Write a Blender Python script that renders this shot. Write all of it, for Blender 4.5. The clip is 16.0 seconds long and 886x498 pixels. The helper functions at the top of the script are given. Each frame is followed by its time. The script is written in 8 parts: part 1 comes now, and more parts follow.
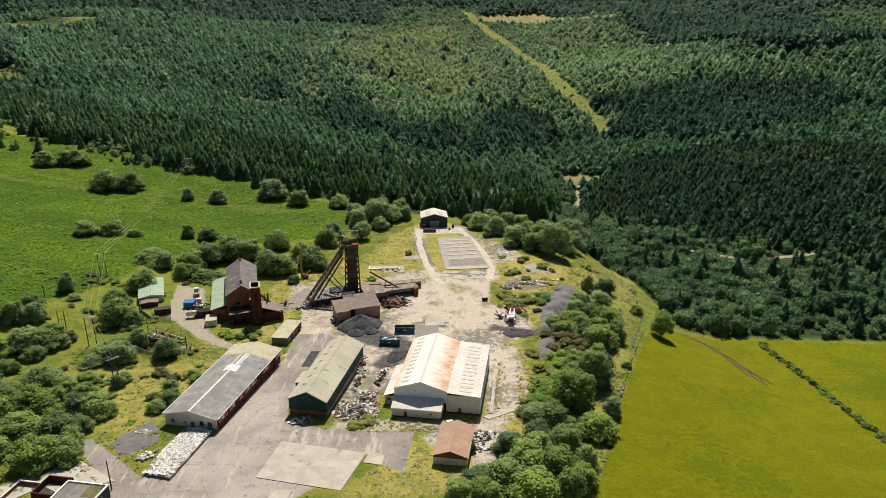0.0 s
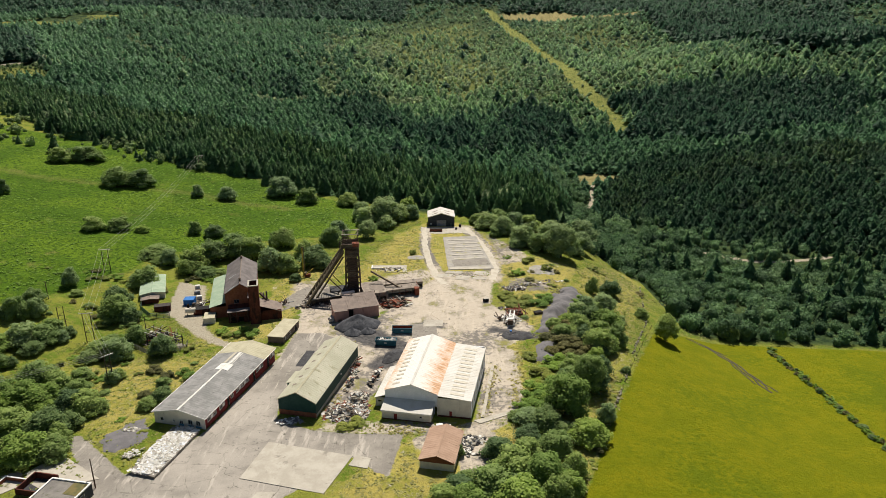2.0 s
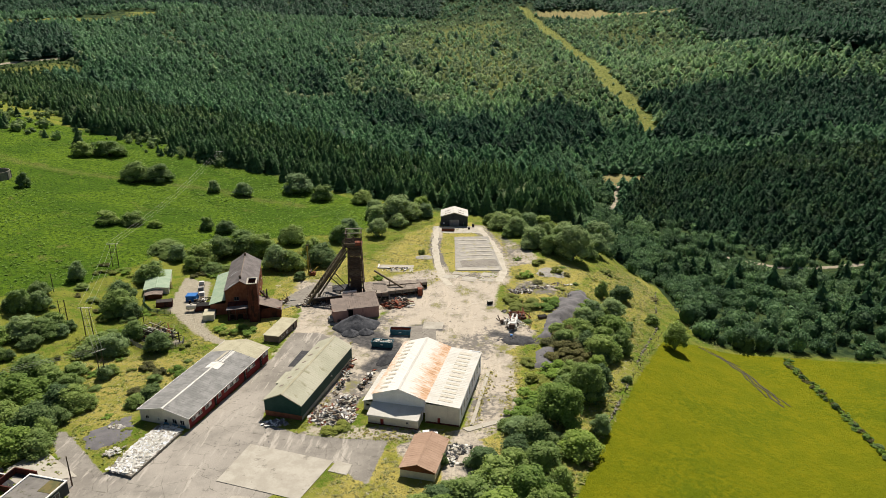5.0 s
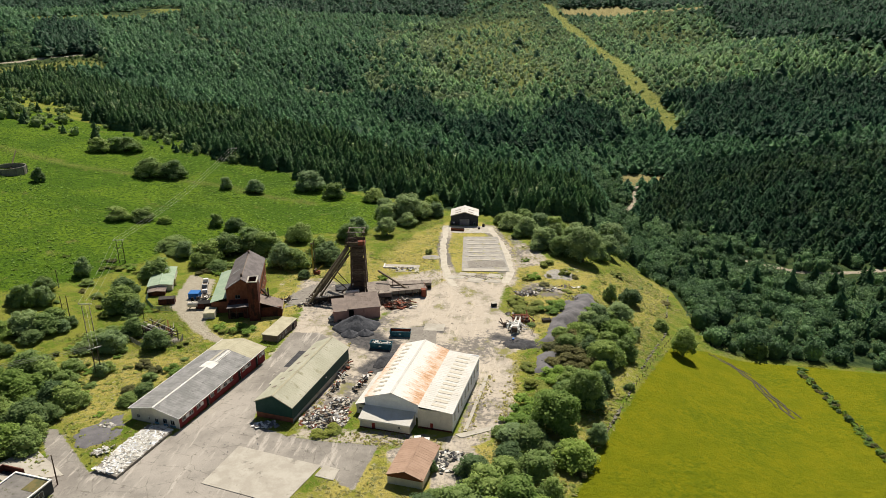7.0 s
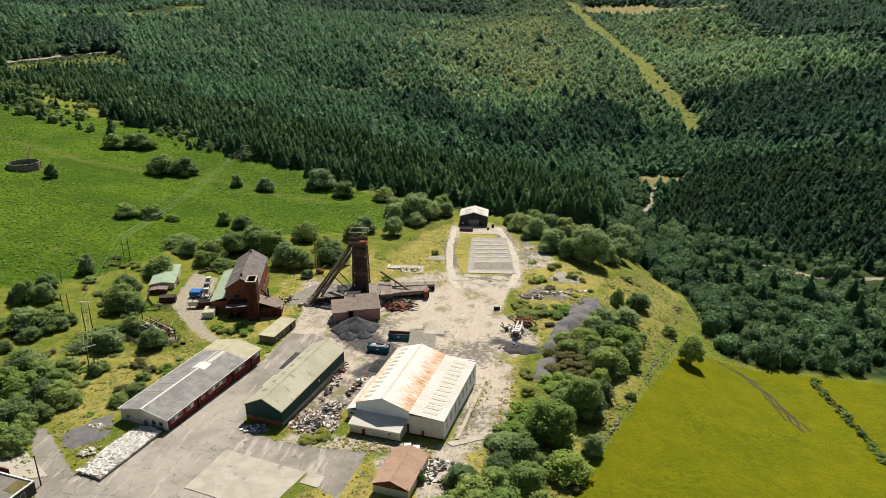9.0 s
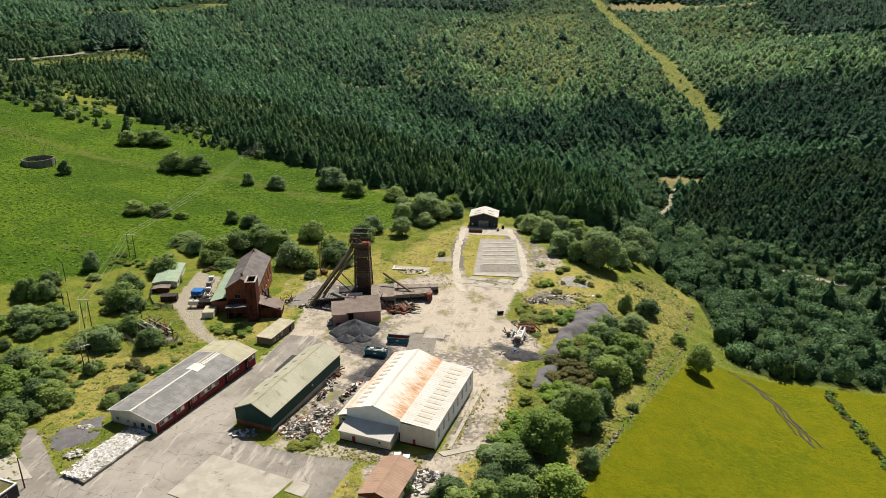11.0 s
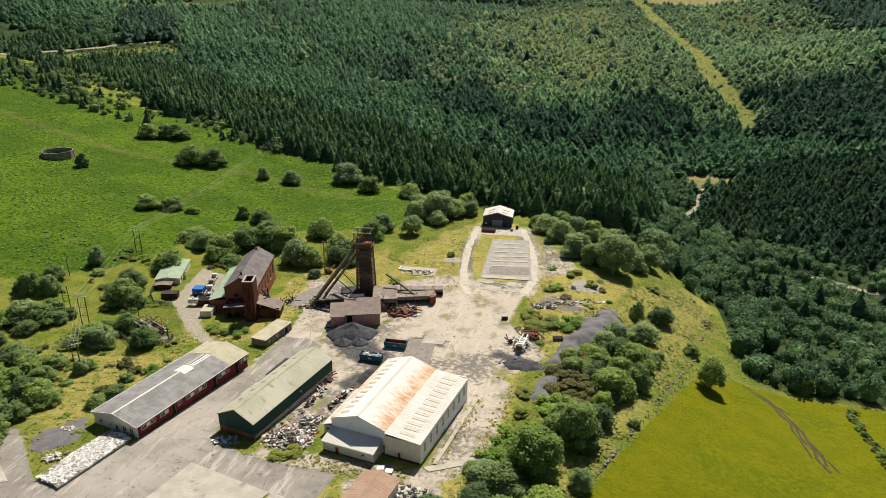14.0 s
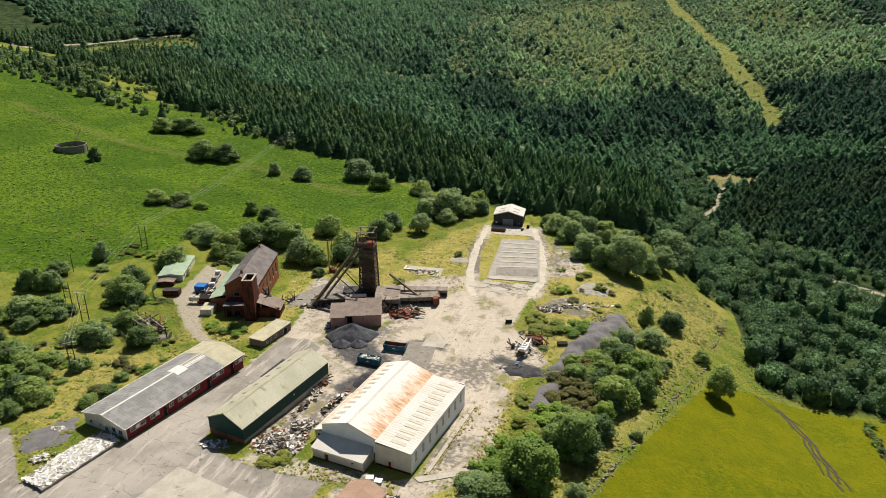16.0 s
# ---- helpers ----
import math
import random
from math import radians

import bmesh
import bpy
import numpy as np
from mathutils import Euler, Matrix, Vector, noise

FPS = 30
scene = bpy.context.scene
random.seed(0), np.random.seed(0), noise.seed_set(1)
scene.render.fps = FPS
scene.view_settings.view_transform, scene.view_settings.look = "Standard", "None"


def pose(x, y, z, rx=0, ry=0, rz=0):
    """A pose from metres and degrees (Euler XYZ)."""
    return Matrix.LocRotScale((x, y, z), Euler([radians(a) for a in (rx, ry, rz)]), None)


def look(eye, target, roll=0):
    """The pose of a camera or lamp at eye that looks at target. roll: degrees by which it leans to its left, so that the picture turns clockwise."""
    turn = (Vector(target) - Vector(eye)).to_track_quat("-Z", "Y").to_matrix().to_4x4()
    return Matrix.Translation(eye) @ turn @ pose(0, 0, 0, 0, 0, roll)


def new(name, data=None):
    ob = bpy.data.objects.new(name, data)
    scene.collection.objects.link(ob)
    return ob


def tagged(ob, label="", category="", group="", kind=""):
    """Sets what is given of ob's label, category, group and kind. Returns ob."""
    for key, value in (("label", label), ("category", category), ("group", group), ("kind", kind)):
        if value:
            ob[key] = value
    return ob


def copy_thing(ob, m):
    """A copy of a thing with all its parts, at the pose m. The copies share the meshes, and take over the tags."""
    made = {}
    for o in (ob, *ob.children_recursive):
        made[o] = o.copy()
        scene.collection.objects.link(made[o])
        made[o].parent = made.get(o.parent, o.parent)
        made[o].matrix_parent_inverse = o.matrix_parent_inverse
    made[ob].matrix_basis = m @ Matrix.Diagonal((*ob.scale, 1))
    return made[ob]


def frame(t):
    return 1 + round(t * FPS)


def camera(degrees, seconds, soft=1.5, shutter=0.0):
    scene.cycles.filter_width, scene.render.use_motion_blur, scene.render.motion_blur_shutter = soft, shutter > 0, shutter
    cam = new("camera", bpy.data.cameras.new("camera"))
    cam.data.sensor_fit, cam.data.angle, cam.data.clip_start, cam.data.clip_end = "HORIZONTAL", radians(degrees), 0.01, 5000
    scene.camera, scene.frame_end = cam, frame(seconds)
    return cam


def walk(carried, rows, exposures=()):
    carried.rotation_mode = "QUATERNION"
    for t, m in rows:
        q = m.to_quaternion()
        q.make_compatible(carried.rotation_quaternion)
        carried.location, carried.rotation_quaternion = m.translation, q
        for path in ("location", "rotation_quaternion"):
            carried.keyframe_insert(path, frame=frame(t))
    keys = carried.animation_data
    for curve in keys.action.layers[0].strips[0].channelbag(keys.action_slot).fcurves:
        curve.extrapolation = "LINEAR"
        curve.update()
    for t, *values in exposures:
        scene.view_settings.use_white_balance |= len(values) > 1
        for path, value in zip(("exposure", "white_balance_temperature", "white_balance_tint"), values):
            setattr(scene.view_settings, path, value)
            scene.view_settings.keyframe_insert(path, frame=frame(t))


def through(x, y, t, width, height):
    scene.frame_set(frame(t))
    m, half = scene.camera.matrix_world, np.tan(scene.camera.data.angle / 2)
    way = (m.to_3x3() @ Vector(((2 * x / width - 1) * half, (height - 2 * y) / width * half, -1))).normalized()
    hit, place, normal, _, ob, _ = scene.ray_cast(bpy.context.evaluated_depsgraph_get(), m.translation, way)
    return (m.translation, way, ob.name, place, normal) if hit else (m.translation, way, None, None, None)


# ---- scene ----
cam = camera(65.6, 16.0, soft=0.8)
PATH = [
    (0, (-11.43, -7.11, 121.58), (-11.48, 181.52, 55.09)),
    (0.5, (-9.15, -6.29, 121.51), (-10.93, 182.26, 54.84)),
    (1, (-6.90, -5.42, 121.41), (-10.20, 183.06, 54.59)),
    (1.5, (-4.66, -4.49, 121.30), (-9.43, 183.94, 54.42)),
    (2, (-2.44, -3.50, 121.16), (-8.72, 184.86, 54.22)),
    (2.5, (-0.24, -2.45, 121.01), (-7.90, 185.84, 54.00)),
    (3, (1.93, -1.34, 120.85), (-7.18, 186.86, 53.79)),
    (3.5, (4.09, -0.18, 120.68), (-6.63, 187.90, 53.52)),
    (4, (6.22, 1.04, 120.50), (-6.23, 188.96, 53.20)),
    (6.5, (16.50, 7.93, 119.66), (-5.12, 194.79, 51.72)),
    (7, (18.48, 9.46, 119.51), (-4.66, 196.08, 51.40)),
    (7.5, (20.42, 11.04, 119.37), (-4.28, 197.43, 51.20)),
    (8, (22.34, 12.66, 119.24), (-4.03, 198.80, 51.00)),
    (8.5, (24.22, 14.33, 119.13), (-3.76, 200.18, 50.74)),
    (9, (26.07, 16.05, 119.02), (-3.59, 201.55, 50.39)),
    (11.5, (34.80, 25.19, 118.69), (-3.14, 208.90, 49.32)),
    (12, (36.43, 27.12, 118.66), (-3.17, 210.39, 49.06)),
    (12.5, (38.02, 29.08, 118.64), (-2.93, 211.93, 48.71)),
    (13, (39.56, 31.07, 118.63), (-2.75, 213.49, 48.40)),
    (13.5, (41.06, 33.08, 118.62), (-3.00, 215.01, 48.18)),
    (14, (42.52, 35.12, 118.62), (-2.89, 216.54, 47.75)),
    (14.5, (43.93, 37.17, 118.62), (-2.94, 218.09, 47.40)),
    (15, (45.29, 39.25, 118.62), (-3.17, 219.59, 47.03)),
    (15.5, (46.60, 41.33, 118.62), (-3.39, 221.10, 46.63)),
    (16, (47.85, 43.43, 118.61), (-3.67, 222.61, 46.24)),
]
walk(cam, [(t, look(eye, target)) for t, eye, target in PATH], exposures=[(0.0, 0.32), (16.0, 0.37)])

# ---- sky, sun ----
SUN_EL, SUN_AZ = 53.0, 4.0   # degrees; azimuth from +y towards +x
world = bpy.data.worlds.new("world")
scene.world = world
world.use_nodes = True
sky = world.node_tree.nodes.new("ShaderNodeTexSky")
sky.sky_type, sky.sun_disc = "NISHITA", False
sky.sun_elevation, sky.sun_rotation = radians(SUN_EL), radians(SUN_AZ)
world.node_tree.links.new(sky.outputs[0], world.node_tree.nodes["Background"].inputs[0])
world.node_tree.nodes["Background"].inputs[1].default_value = 0.042
sun_data = bpy.data.lights.new("sun", "SUN")
sun_data.energy, sun_data.angle, sun_data.color = 5.0, radians(0.5), (1.0, 0.92, 0.82)
sun = new("sun", sun_data)
sun_dir = Vector((math.sin(radians(SUN_AZ)) * math.cos(radians(SUN_EL)), math.cos(radians(SUN_AZ)) * math.cos(radians(SUN_EL)), math.sin(radians(SUN_EL))))
sun.matrix_world = look(sun_dir * 300, (0, 0, 0))

# ---- materials ----
def nodes_of(name):
    m = bpy.data.materials.new(name)
    m.use_nodes = True
    t = m.node_tree
    return m, t, t.nodes["Principled BSDF"]


def add(t, kind, **values):
    n = t.nodes.new(kind)
    for key, value in values.items():
        n.inputs[key.replace("_", " ")].default_value = value
    return n


def noise_node(t, coord, scale, detail=4.0, rough=0.6, stretch=None):
    n = add(t, "ShaderNodeTexNoise", Scale=scale, Detail=detail, Roughness=rough)
    if stretch:
        mp = add(t, "ShaderNodeMapping")
        mp.inputs["Scale"].default_value = stretch
        t.links.new(coord, mp.inputs[0])
        coord = mp.outputs[0]
    t.links.new(coord, n.inputs["Vector"])
    return n.outputs[0]


def ramp(t, fac, lo, hi):
    n = add(t, "ShaderNodeMapRange")
    n.interpolation_type = "SMOOTHSTEP"
    n.inputs[1].default_value, n.inputs[2].default_value = lo, hi
    t.links.new(fac, n.inputs[0])
    return n.outputs[0]


def mixc(t, fac, a, b, blend="MIX"):
    n = t.nodes.new("ShaderNodeMix")
    n.data_type, n.blend_type = "RGBA", blend
    for value, socket in ((fac, n.inputs[0]), (a, n.inputs[6]), (b, n.inputs[7])):
        if isinstance(value, (int, float)):
            socket.default_value = value
        elif isinstance(value, tuple):
            socket.default_value = (*value, 1)
        else:
            t.links.new(value, socket)
    return n.outputs[2]


def math_node(t, op, a, b):
    n = t.nodes.new("ShaderNodeMath")
    n.operation = op
    for value, socket in ((a, n.inputs[0]), (b, n.inputs[1])):
        if isinstance(value, (int, float)):
            socket.default_value = value
        else:
            t.links.new(value, socket)
    return n.outputs[0]


def bump_node(t, bsdf, height, strength, dist):
    n = add(t, "ShaderNodeBump", Strength=strength, Distance=dist)
    t.links.new(height, n.inputs["Height"])
    t.links.new(n.outputs[0], bsdf.inputs["Normal"])


def mat(name, c1, c2, scale=0.5, fine=6.0, stain=None, stain_scale=0.25, stain_at=0.58, stretch=None, rough=0.85, metal=0.0, bump=0.3, spec=0.2, own=0.0):
    """A weathered surface: broad patches of two tones, fine grain, and stains."""
    m, t, b = nodes_of(name)
    co = add(t, "ShaderNodeTexCoord").outputs["Object"]
    col = mixc(t, ramp(t, noise_node(t, co, scale), 0.35, 0.65), c1, c2)
    if stain:
        col = mixc(t, ramp(t, noise_node(t, co, stain_scale, 6.0, 0.7, stretch), stain_at, stain_at + 0.1), col, stain)
    grain = noise_node(t, co, fine, 5.0, 0.7)
    col = mixc(t, 1.0, col, mixc(t, grain, (0.72, 0.72, 0.72), (1.28, 1.28, 1.28)), "MULTIPLY")
    if own:
        rnd = add(t, "ShaderNodeObjectInfo").outputs["Random"]
        col = mixc(t, 1.0, col, mixc(t, rnd, (1 - own,) * 3, (1 + own,) * 3), "MULTIPLY")
    t.links.new(col, b.inputs["Base Color"])
    b.inputs["Roughness"].default_value, b.inputs["Metallic"].default_value = rough, metal
    b.inputs["Specular IOR Level"].default_value = spec
    bump_node(t, b, grain, bump, 0.05)
    return m


def leafy(t, b, col, through):
    """Joins a leaf colour to a surface that lets some light through."""
    t.links.new(col, b.inputs["Base Color"])
    b.inputs["Roughness"].default_value, b.inputs["Specular IOR Level"].default_value = 0.7, 0.15
    tr = add(t, "ShaderNodeBsdfTranslucent")
    t.links.new(col, tr.inputs[0])
    mx = add(t, "ShaderNodeMixShader", Fac=through)
    t.links.new(b.outputs[0], mx.inputs[1])
    t.links.new(tr.outputs[0], mx.inputs[2])
    t.links.new(mx.outputs[0], t.nodes["Material Output"].inputs[0])


def leaf_mat(name, dark, light, own=0.25):
    """Leaves: each leaf clump has its own tone, each plant its own hue, some light comes through."""
    m, t, b = nodes_of(name)
    isl = add(t, "ShaderNodeNewGeometry").outputs["Random Per Island"]
    rnd = add(t, "ShaderNodeObjectInfo").outputs["Random"]
    co = add(t, "ShaderNodeTexCoord").outputs["Object"]
    col = mixc(t, isl, dark, light)
    col = mixc(t, 1.0, col, mixc(t, rnd, (1 - own, 1 - own * 0.8, 1 - own * 0.5), (1 + own, 1 + own * 0.7, 1 + own * 0.3)), "MULTIPLY")
    col = mixc(t, 1.0, col, mixc(t, noise_node(t, co, 5.0), (0.7, 0.72, 0.75), (1.3, 1.28, 1.2)), "MULTIPLY")
    leafy(t, b, col, 0.42)
    return m


def wood_mat(name, dark, light, patch, scale, leaf=0.55, depth=0.26):
    """A wood seen from afar: each tree its own tone, broad patches of growth."""
    m, t, b = nodes_of(name)
    isl = add(t, "ShaderNodeNewGeometry").outputs["Random Per Island"]
    co = add(t, "ShaderNodeTexCoord").outputs["Object"]
    own = t.nodes.new("ShaderNodeAttribute")
    own.attribute_name = "tone"
    col = mixc(t, isl, dark, light)
    col = mixc(t, 1.0, col, mixc(t, own.outputs["Fac"], (0.6, 0.63, 0.66), (1.42, 1.38, 1.3)), "MULTIPLY")
    col = mixc(t, ramp(t, noise_node(t, co, scale, 5.0), 0.42, 0.68), col, mixc(t, 1.0, mixc(t, isl, light, patch), mixc(t, own.outputs["Fac"], (0.6, 0.63, 0.66), (1.42, 1.38, 1.3)), "MULTIPLY"))
    col = mixc(t, 1.0, col, mixc(t, ramp(t, noise_node(t, co, 0.09, 4.0, 0.7), 0.34, 0.66), (0.62, 0.66, 0.7), (1.36, 1.33, 1.28)), "MULTIPLY")
    fine = noise_node(t, co, leaf, 4.0, 0.7)
    col = mixc(t, 1.0, col, mixc(t, ramp(t, fine, 0.3, 0.7), (1 - depth, 1 - depth * 0.95, 1 - depth * 0.9), (1 + depth, 1 + depth * 0.95, 1 + depth * 0.9)), "MULTIPLY")
    leafy(t, b, col, 0.4)
    return m


def glass_mat(name, tint):
    m, t, b = nodes_of(name)
    co = add(t, "ShaderNodeTexCoord").outputs["Object"]
    t.links.new(mixc(t, noise_node(t, co, 2.0), tint, tuple(v * 0.5 for v in tint)), b.inputs["Base Color"])
    b.inputs["Roughness"].default_value = 0.12
    b.inputs["Specular IOR Level"].default_value = 0.6
    return m


def rusting(name, sheet, rust, edge, low, high):
    """Painted sheets that rust from an edge: edge is x where rust is heaviest, low and high its reach, in streaks down the slope."""
    m, t, b = nodes_of(name)
    co = add(t, "ShaderNodeTexCoord").outputs["Object"]
    sep = t.nodes.new("ShaderNodeSeparateXYZ")
    t.links.new(co, sep.inputs[0])
    reach = ramp(t, sep.outputs[0], low, high) if low < high else ramp(t, math_node(t, "MULTIPLY", sep.outputs[0], -1.0), -low, -high)
    streak = noise_node(t, co, 1.0, 6.0, 0.72, (0.22, 1.6, 1))
    patch = noise_node(t, co, 0.22, 4.0)
    grain = noise_node(t, co, 5.0, 5.0, 0.7)
    sum_ = math_node(t, "ADD", math_node(t, "MULTIPLY", reach, edge), math_node(t, "ADD", math_node(t, "MULTIPLY", streak, 0.9), math_node(t, "MULTIPLY", patch, 0.5)))
    col = mixc(t, ramp(t, sum_, 0.76, 1.14), sheet, rust)
    col = mixc(t, ramp(t, sum_, 1.02, 1.25), col, tuple(v * 0.62 for v in rust))
    col = mixc(t, 1.0, col, mixc(t, grain, (0.78, 0.78, 0.78), (1.22, 1.22, 1.22)), "MULTIPLY")
    t.links.new(col, b.inputs["Base Color"])
    b.inputs["Roughness"].default_value, b.inputs["Specular IOR Level"].default_value = 0.85, 0.15
    return m


M = {
    "grey_roof": mat("weathered_grey_sheeting", (0.2, 0.2, 0.188), (0.29, 0.285, 0.27), 0.3, 3.0, (0.13, 0.13, 0.122), 0.45, 0.6, (1, 0.5, 1)),
    "white_strip": mat("white_roof_paint", (0.72, 0.71, 0.66), (0.6, 0.58, 0.52), 0.6, 5.0, (0.4, 0.37, 0.3), 0.7, 0.62),
    "cream_roof": mat("cream_sheeting", (0.46, 0.43, 0.30), (0.38, 0.35, 0.24), 0.3, 4.0, (0.26, 0.24, 0.16), 0.4, 0.6, (1, 0.3, 1)),
    "green_roof": mat("mossy_pale_green_sheeting", (0.38, 0.372, 0.272), (0.455, 0.44, 0.335), 0.12, 3.0, (0.3, 0.29, 0.19), 0.3, 0.57, (0.5, 1.2, 1)),
    "white_roof": mat("white_roof_sheeting", (0.62, 0.605, 0.55), (0.56, 0.535, 0.465), 0.2, 4.0, (0.48, 0.42, 0.32), 0.35, 0.62, (0.4, 2.0, 1)),
    "rust_roof": rusting("rusting_white_sheeting", (0.72, 0.685, 0.62), (0.6, 0.36, 0.2), 0.36, -19.5, -11.0),
    "rust_light": rusting("rust_streaked_sheeting", (0.71, 0.69, 0.63), (0.6, 0.4, 0.25), 0.3, -23.0, -27.8),
    "skylight": mat("clouded_skylight", (0.44, 0.4, 0.31), (0.5, 0.46, 0.36), 1.0, 6.0, (0.34, 0.3, 0.22), 0.8, 0.6, rough=0.5),
    "white_wall": mat("white_cladding", (0.82, 0.84, 0.86), (0.74, 0.76, 0.78), 0.4, 3.0, (0.58, 0.55, 0.48), 0.5, 0.68, (1.5, 1.5, 0.25)),
    "cream_wall": mat("cream_render", (0.66, 0.62, 0.52), (0.58, 0.54, 0.45), 0.5, 4.0, (0.36, 0.32, 0.25), 0.5, 0.62, (1.5, 1.5, 0.3)),
    "dark_green": mat("dark_green_cladding", (0.012, 0.05, 0.042), (0.018, 0.062, 0.052), 0.5, 3.0, rough=0.6),
    "dark_clad": mat("dark_blue_grey_cladding", (0.03, 0.037, 0.042), (0.045, 0.052, 0.056), 0.5, 3.0, rough=0.6),
    "brick": mat("red_brickwork", (0.22, 0.075, 0.04), (0.29, 0.11, 0.06), 0.7, 9.0, (0.1, 0.04, 0.03), 0.5, 0.6, (1, 1, 0.4)),
    "brick_dark": mat("sooty_brickwork", (0.085, 0.026, 0.018), (0.12, 0.038, 0.025), 0.6, 8.0, (0.035, 0.016, 0.014), 0.4, 0.5, (1, 1, 0.4)),
    "red_paint": mat("dark_red_paint", (0.2, 0.03, 0.028), (0.15, 0.022, 0.022), 0.7, 6.0, (0.3, 0.2, 0.16), 0.8, 0.68),
    "pink_wall": mat("pink_render", (0.46, 0.27, 0.22), (0.4, 0.22, 0.18), 0.5, 4.0, (0.24, 0.13, 0.1), 0.4, 0.6, (1, 1, 0.4)),
    "brown_roof": mat("tan_brown_sheeting", (0.34, 0.225, 0.155), (0.4, 0.27, 0.19), 0.3, 4.0, (0.28, 0.17, 0.11), 0.4, 0.64, (1, 0.35, 1)),
    "brown_clad": mat("brown_cladding", (0.2, 0.075, 0.04), (0.16, 0.06, 0.035), 0.6, 5.0),
    "slate": mat("grey_slate", (0.13, 0.115, 0.11), (0.19, 0.17, 0.16), 0.3, 4.0, (0.27, 0.25, 0.23), 0.35, 0.62, (1, 0.5, 1)),
    "asbestos": mat("brown_grey_sheeting", (0.25, 0.2, 0.165), (0.19, 0.155, 0.13), 0.4, 4.0, (0.12, 0.09, 0.07), 0.35, 0.58, (0.4, 2, 1)),
    "sheet_green": mat("pale_green_sheeting", (0.27, 0.36, 0.25), (0.33, 0.41, 0.29), 0.3, 4.0, (0.2, 0.24, 0.16), 0.4, 0.6),
    "concrete": mat("worn_concrete", (0.36, 0.33, 0.27), (0.44, 0.41, 0.34), 0.25, 5.0, (0.24, 0.22, 0.18), 0.3, 0.58),
    "concrete_dark": mat("dark_concrete", (0.2, 0.18, 0.15), (0.27, 0.25, 0.21), 0.4, 5.0, (0.12, 0.11, 0.09), 0.4, 0.55),
    "steel_rust": mat("rusted_steel", (0.075, 0.055, 0.042), (0.115, 0.082, 0.058), 0.8, 6.0, (0.17, 0.095, 0.055), 0.7, 0.64, rough=0.85),
    "steel_dark": mat("dark_steel", (0.035, 0.03, 0.026), (0.06, 0.05, 0.042), 0.8, 6.0, (0.12, 0.06, 0.035), 0.6, 0.62, rough=0.75),
    "red_rust": mat("red_rusted_plate", (0.24, 0.075, 0.04), (0.17, 0.055, 0.032), 0.9, 6.0, (0.08, 0.04, 0.03), 0.8, 0.6),
    "teal": mat("teal_skip_paint", (0.02, 0.09, 0.125), (0.03, 0.12, 0.15), 0.8, 5.0, (0.14, 0.08, 0.05), 0.8, 0.64, rough=0.6),
    "blue": mat("blue_paint", (0.02, 0.13, 0.4), (0.03, 0.17, 0.46), 0.8, 5.0, rough=0.5),
    "light_blue": mat("light_blue_paint", (0.12, 0.3, 0.42), (0.1, 0.25, 0.36), 0.8, 5.0, (0.4, 0.4, 0.36), 0.9, 0.6),
    "grey_paint": mat("grey_paint", (0.3, 0.3, 0.29), (0.24, 0.24, 0.23), 0.8, 5.0, (0.15, 0.12, 0.1), 0.7, 0.64, rough=0.6),
    "white_paint": mat("white_gloss_paint", (0.75, 0.74, 0.7), (0.68, 0.66, 0.6), 0.9, 6.0, (0.45, 0.4, 0.33), 0.9, 0.66, rough=0.6),
    "red_door": mat("red_door_paint", (0.28, 0.035, 0.025), (0.22, 0.03, 0.022), 1.0, 6.0, rough=0.6),
    "cabin": mat("grey_brown_cabin_boards", (0.13, 0.1, 0.085), (0.17, 0.135, 0.11), 0.6, 6.0),
    "timber": mat("weathered_timber", (0.14, 0.11, 0.075), (0.21, 0.17, 0.12), 0.8, 8.0, (0.08, 0.06, 0.04), 0.8, 0.6),
    "pole": mat("creosoted_pole", (0.07, 0.05, 0.035), (0.11, 0.085, 0.06), 1.2, 8.0),
    "wire": mat("weathered_wire", (0.42, 0.42, 0.34), (0.36, 0.36, 0.3), 1.0, 6.0, rough=0.5),
    "coal": mat("coal_slack", (0.035, 0.035, 0.038), (0.065, 0.065, 0.067), 0.5, 5.0, (0.1, 0.097, 0.095), 0.35, 0.62, bump=0.8),
    "gravel": mat("grey_gravel", (0.05, 0.053, 0.06), (0.085, 0.088, 0.095), 0.6, 6.0, (0.035, 0.036, 0.04), 0.5, 0.56, bump=1.0),
    "spoil": mat("grey_spoil", (0.125, 0.12, 0.122), (0.16, 0.153, 0.152), 0.5, 4.0, (0.2, 0.185, 0.16), 0.6, 0.64, bump=0.8),
    "grit": mat("pale_grey_grit", (0.27, 0.255, 0.225), (0.35, 0.33, 0.285), 0.3, 5.0, (0.3, 0.28, 0.12), 0.2, 0.55, bump=0.6),
    "mud": mat("wet_mud", (0.045, 0.04, 0.025), (0.07, 0.06, 0.035), 0.6, 6.0, (0.1, 0.12, 0.02), 0.4, 0.58),
    "dirty_roof": mat("dirty_patched_roofing", (0.2, 0.165, 0.135), (0.3, 0.26, 0.21), 0.35, 5.0, (0.1, 0.085, 0.07), 0.45, 0.54),
    "mossy_steel": mat("mossy_rusted_steel", (0.1, 0.082, 0.05), (0.15, 0.125, 0.075), 0.5, 6.0, (0.07, 0.05, 0.033), 0.6, 0.55, rough=0.85),
    "strip": mat("pale_broken_concrete", (0.5, 0.47, 0.4), (0.42, 0.39, 0.32), 0.5, 6.0, (0.27, 0.25, 0.17), 0.5, 0.55),
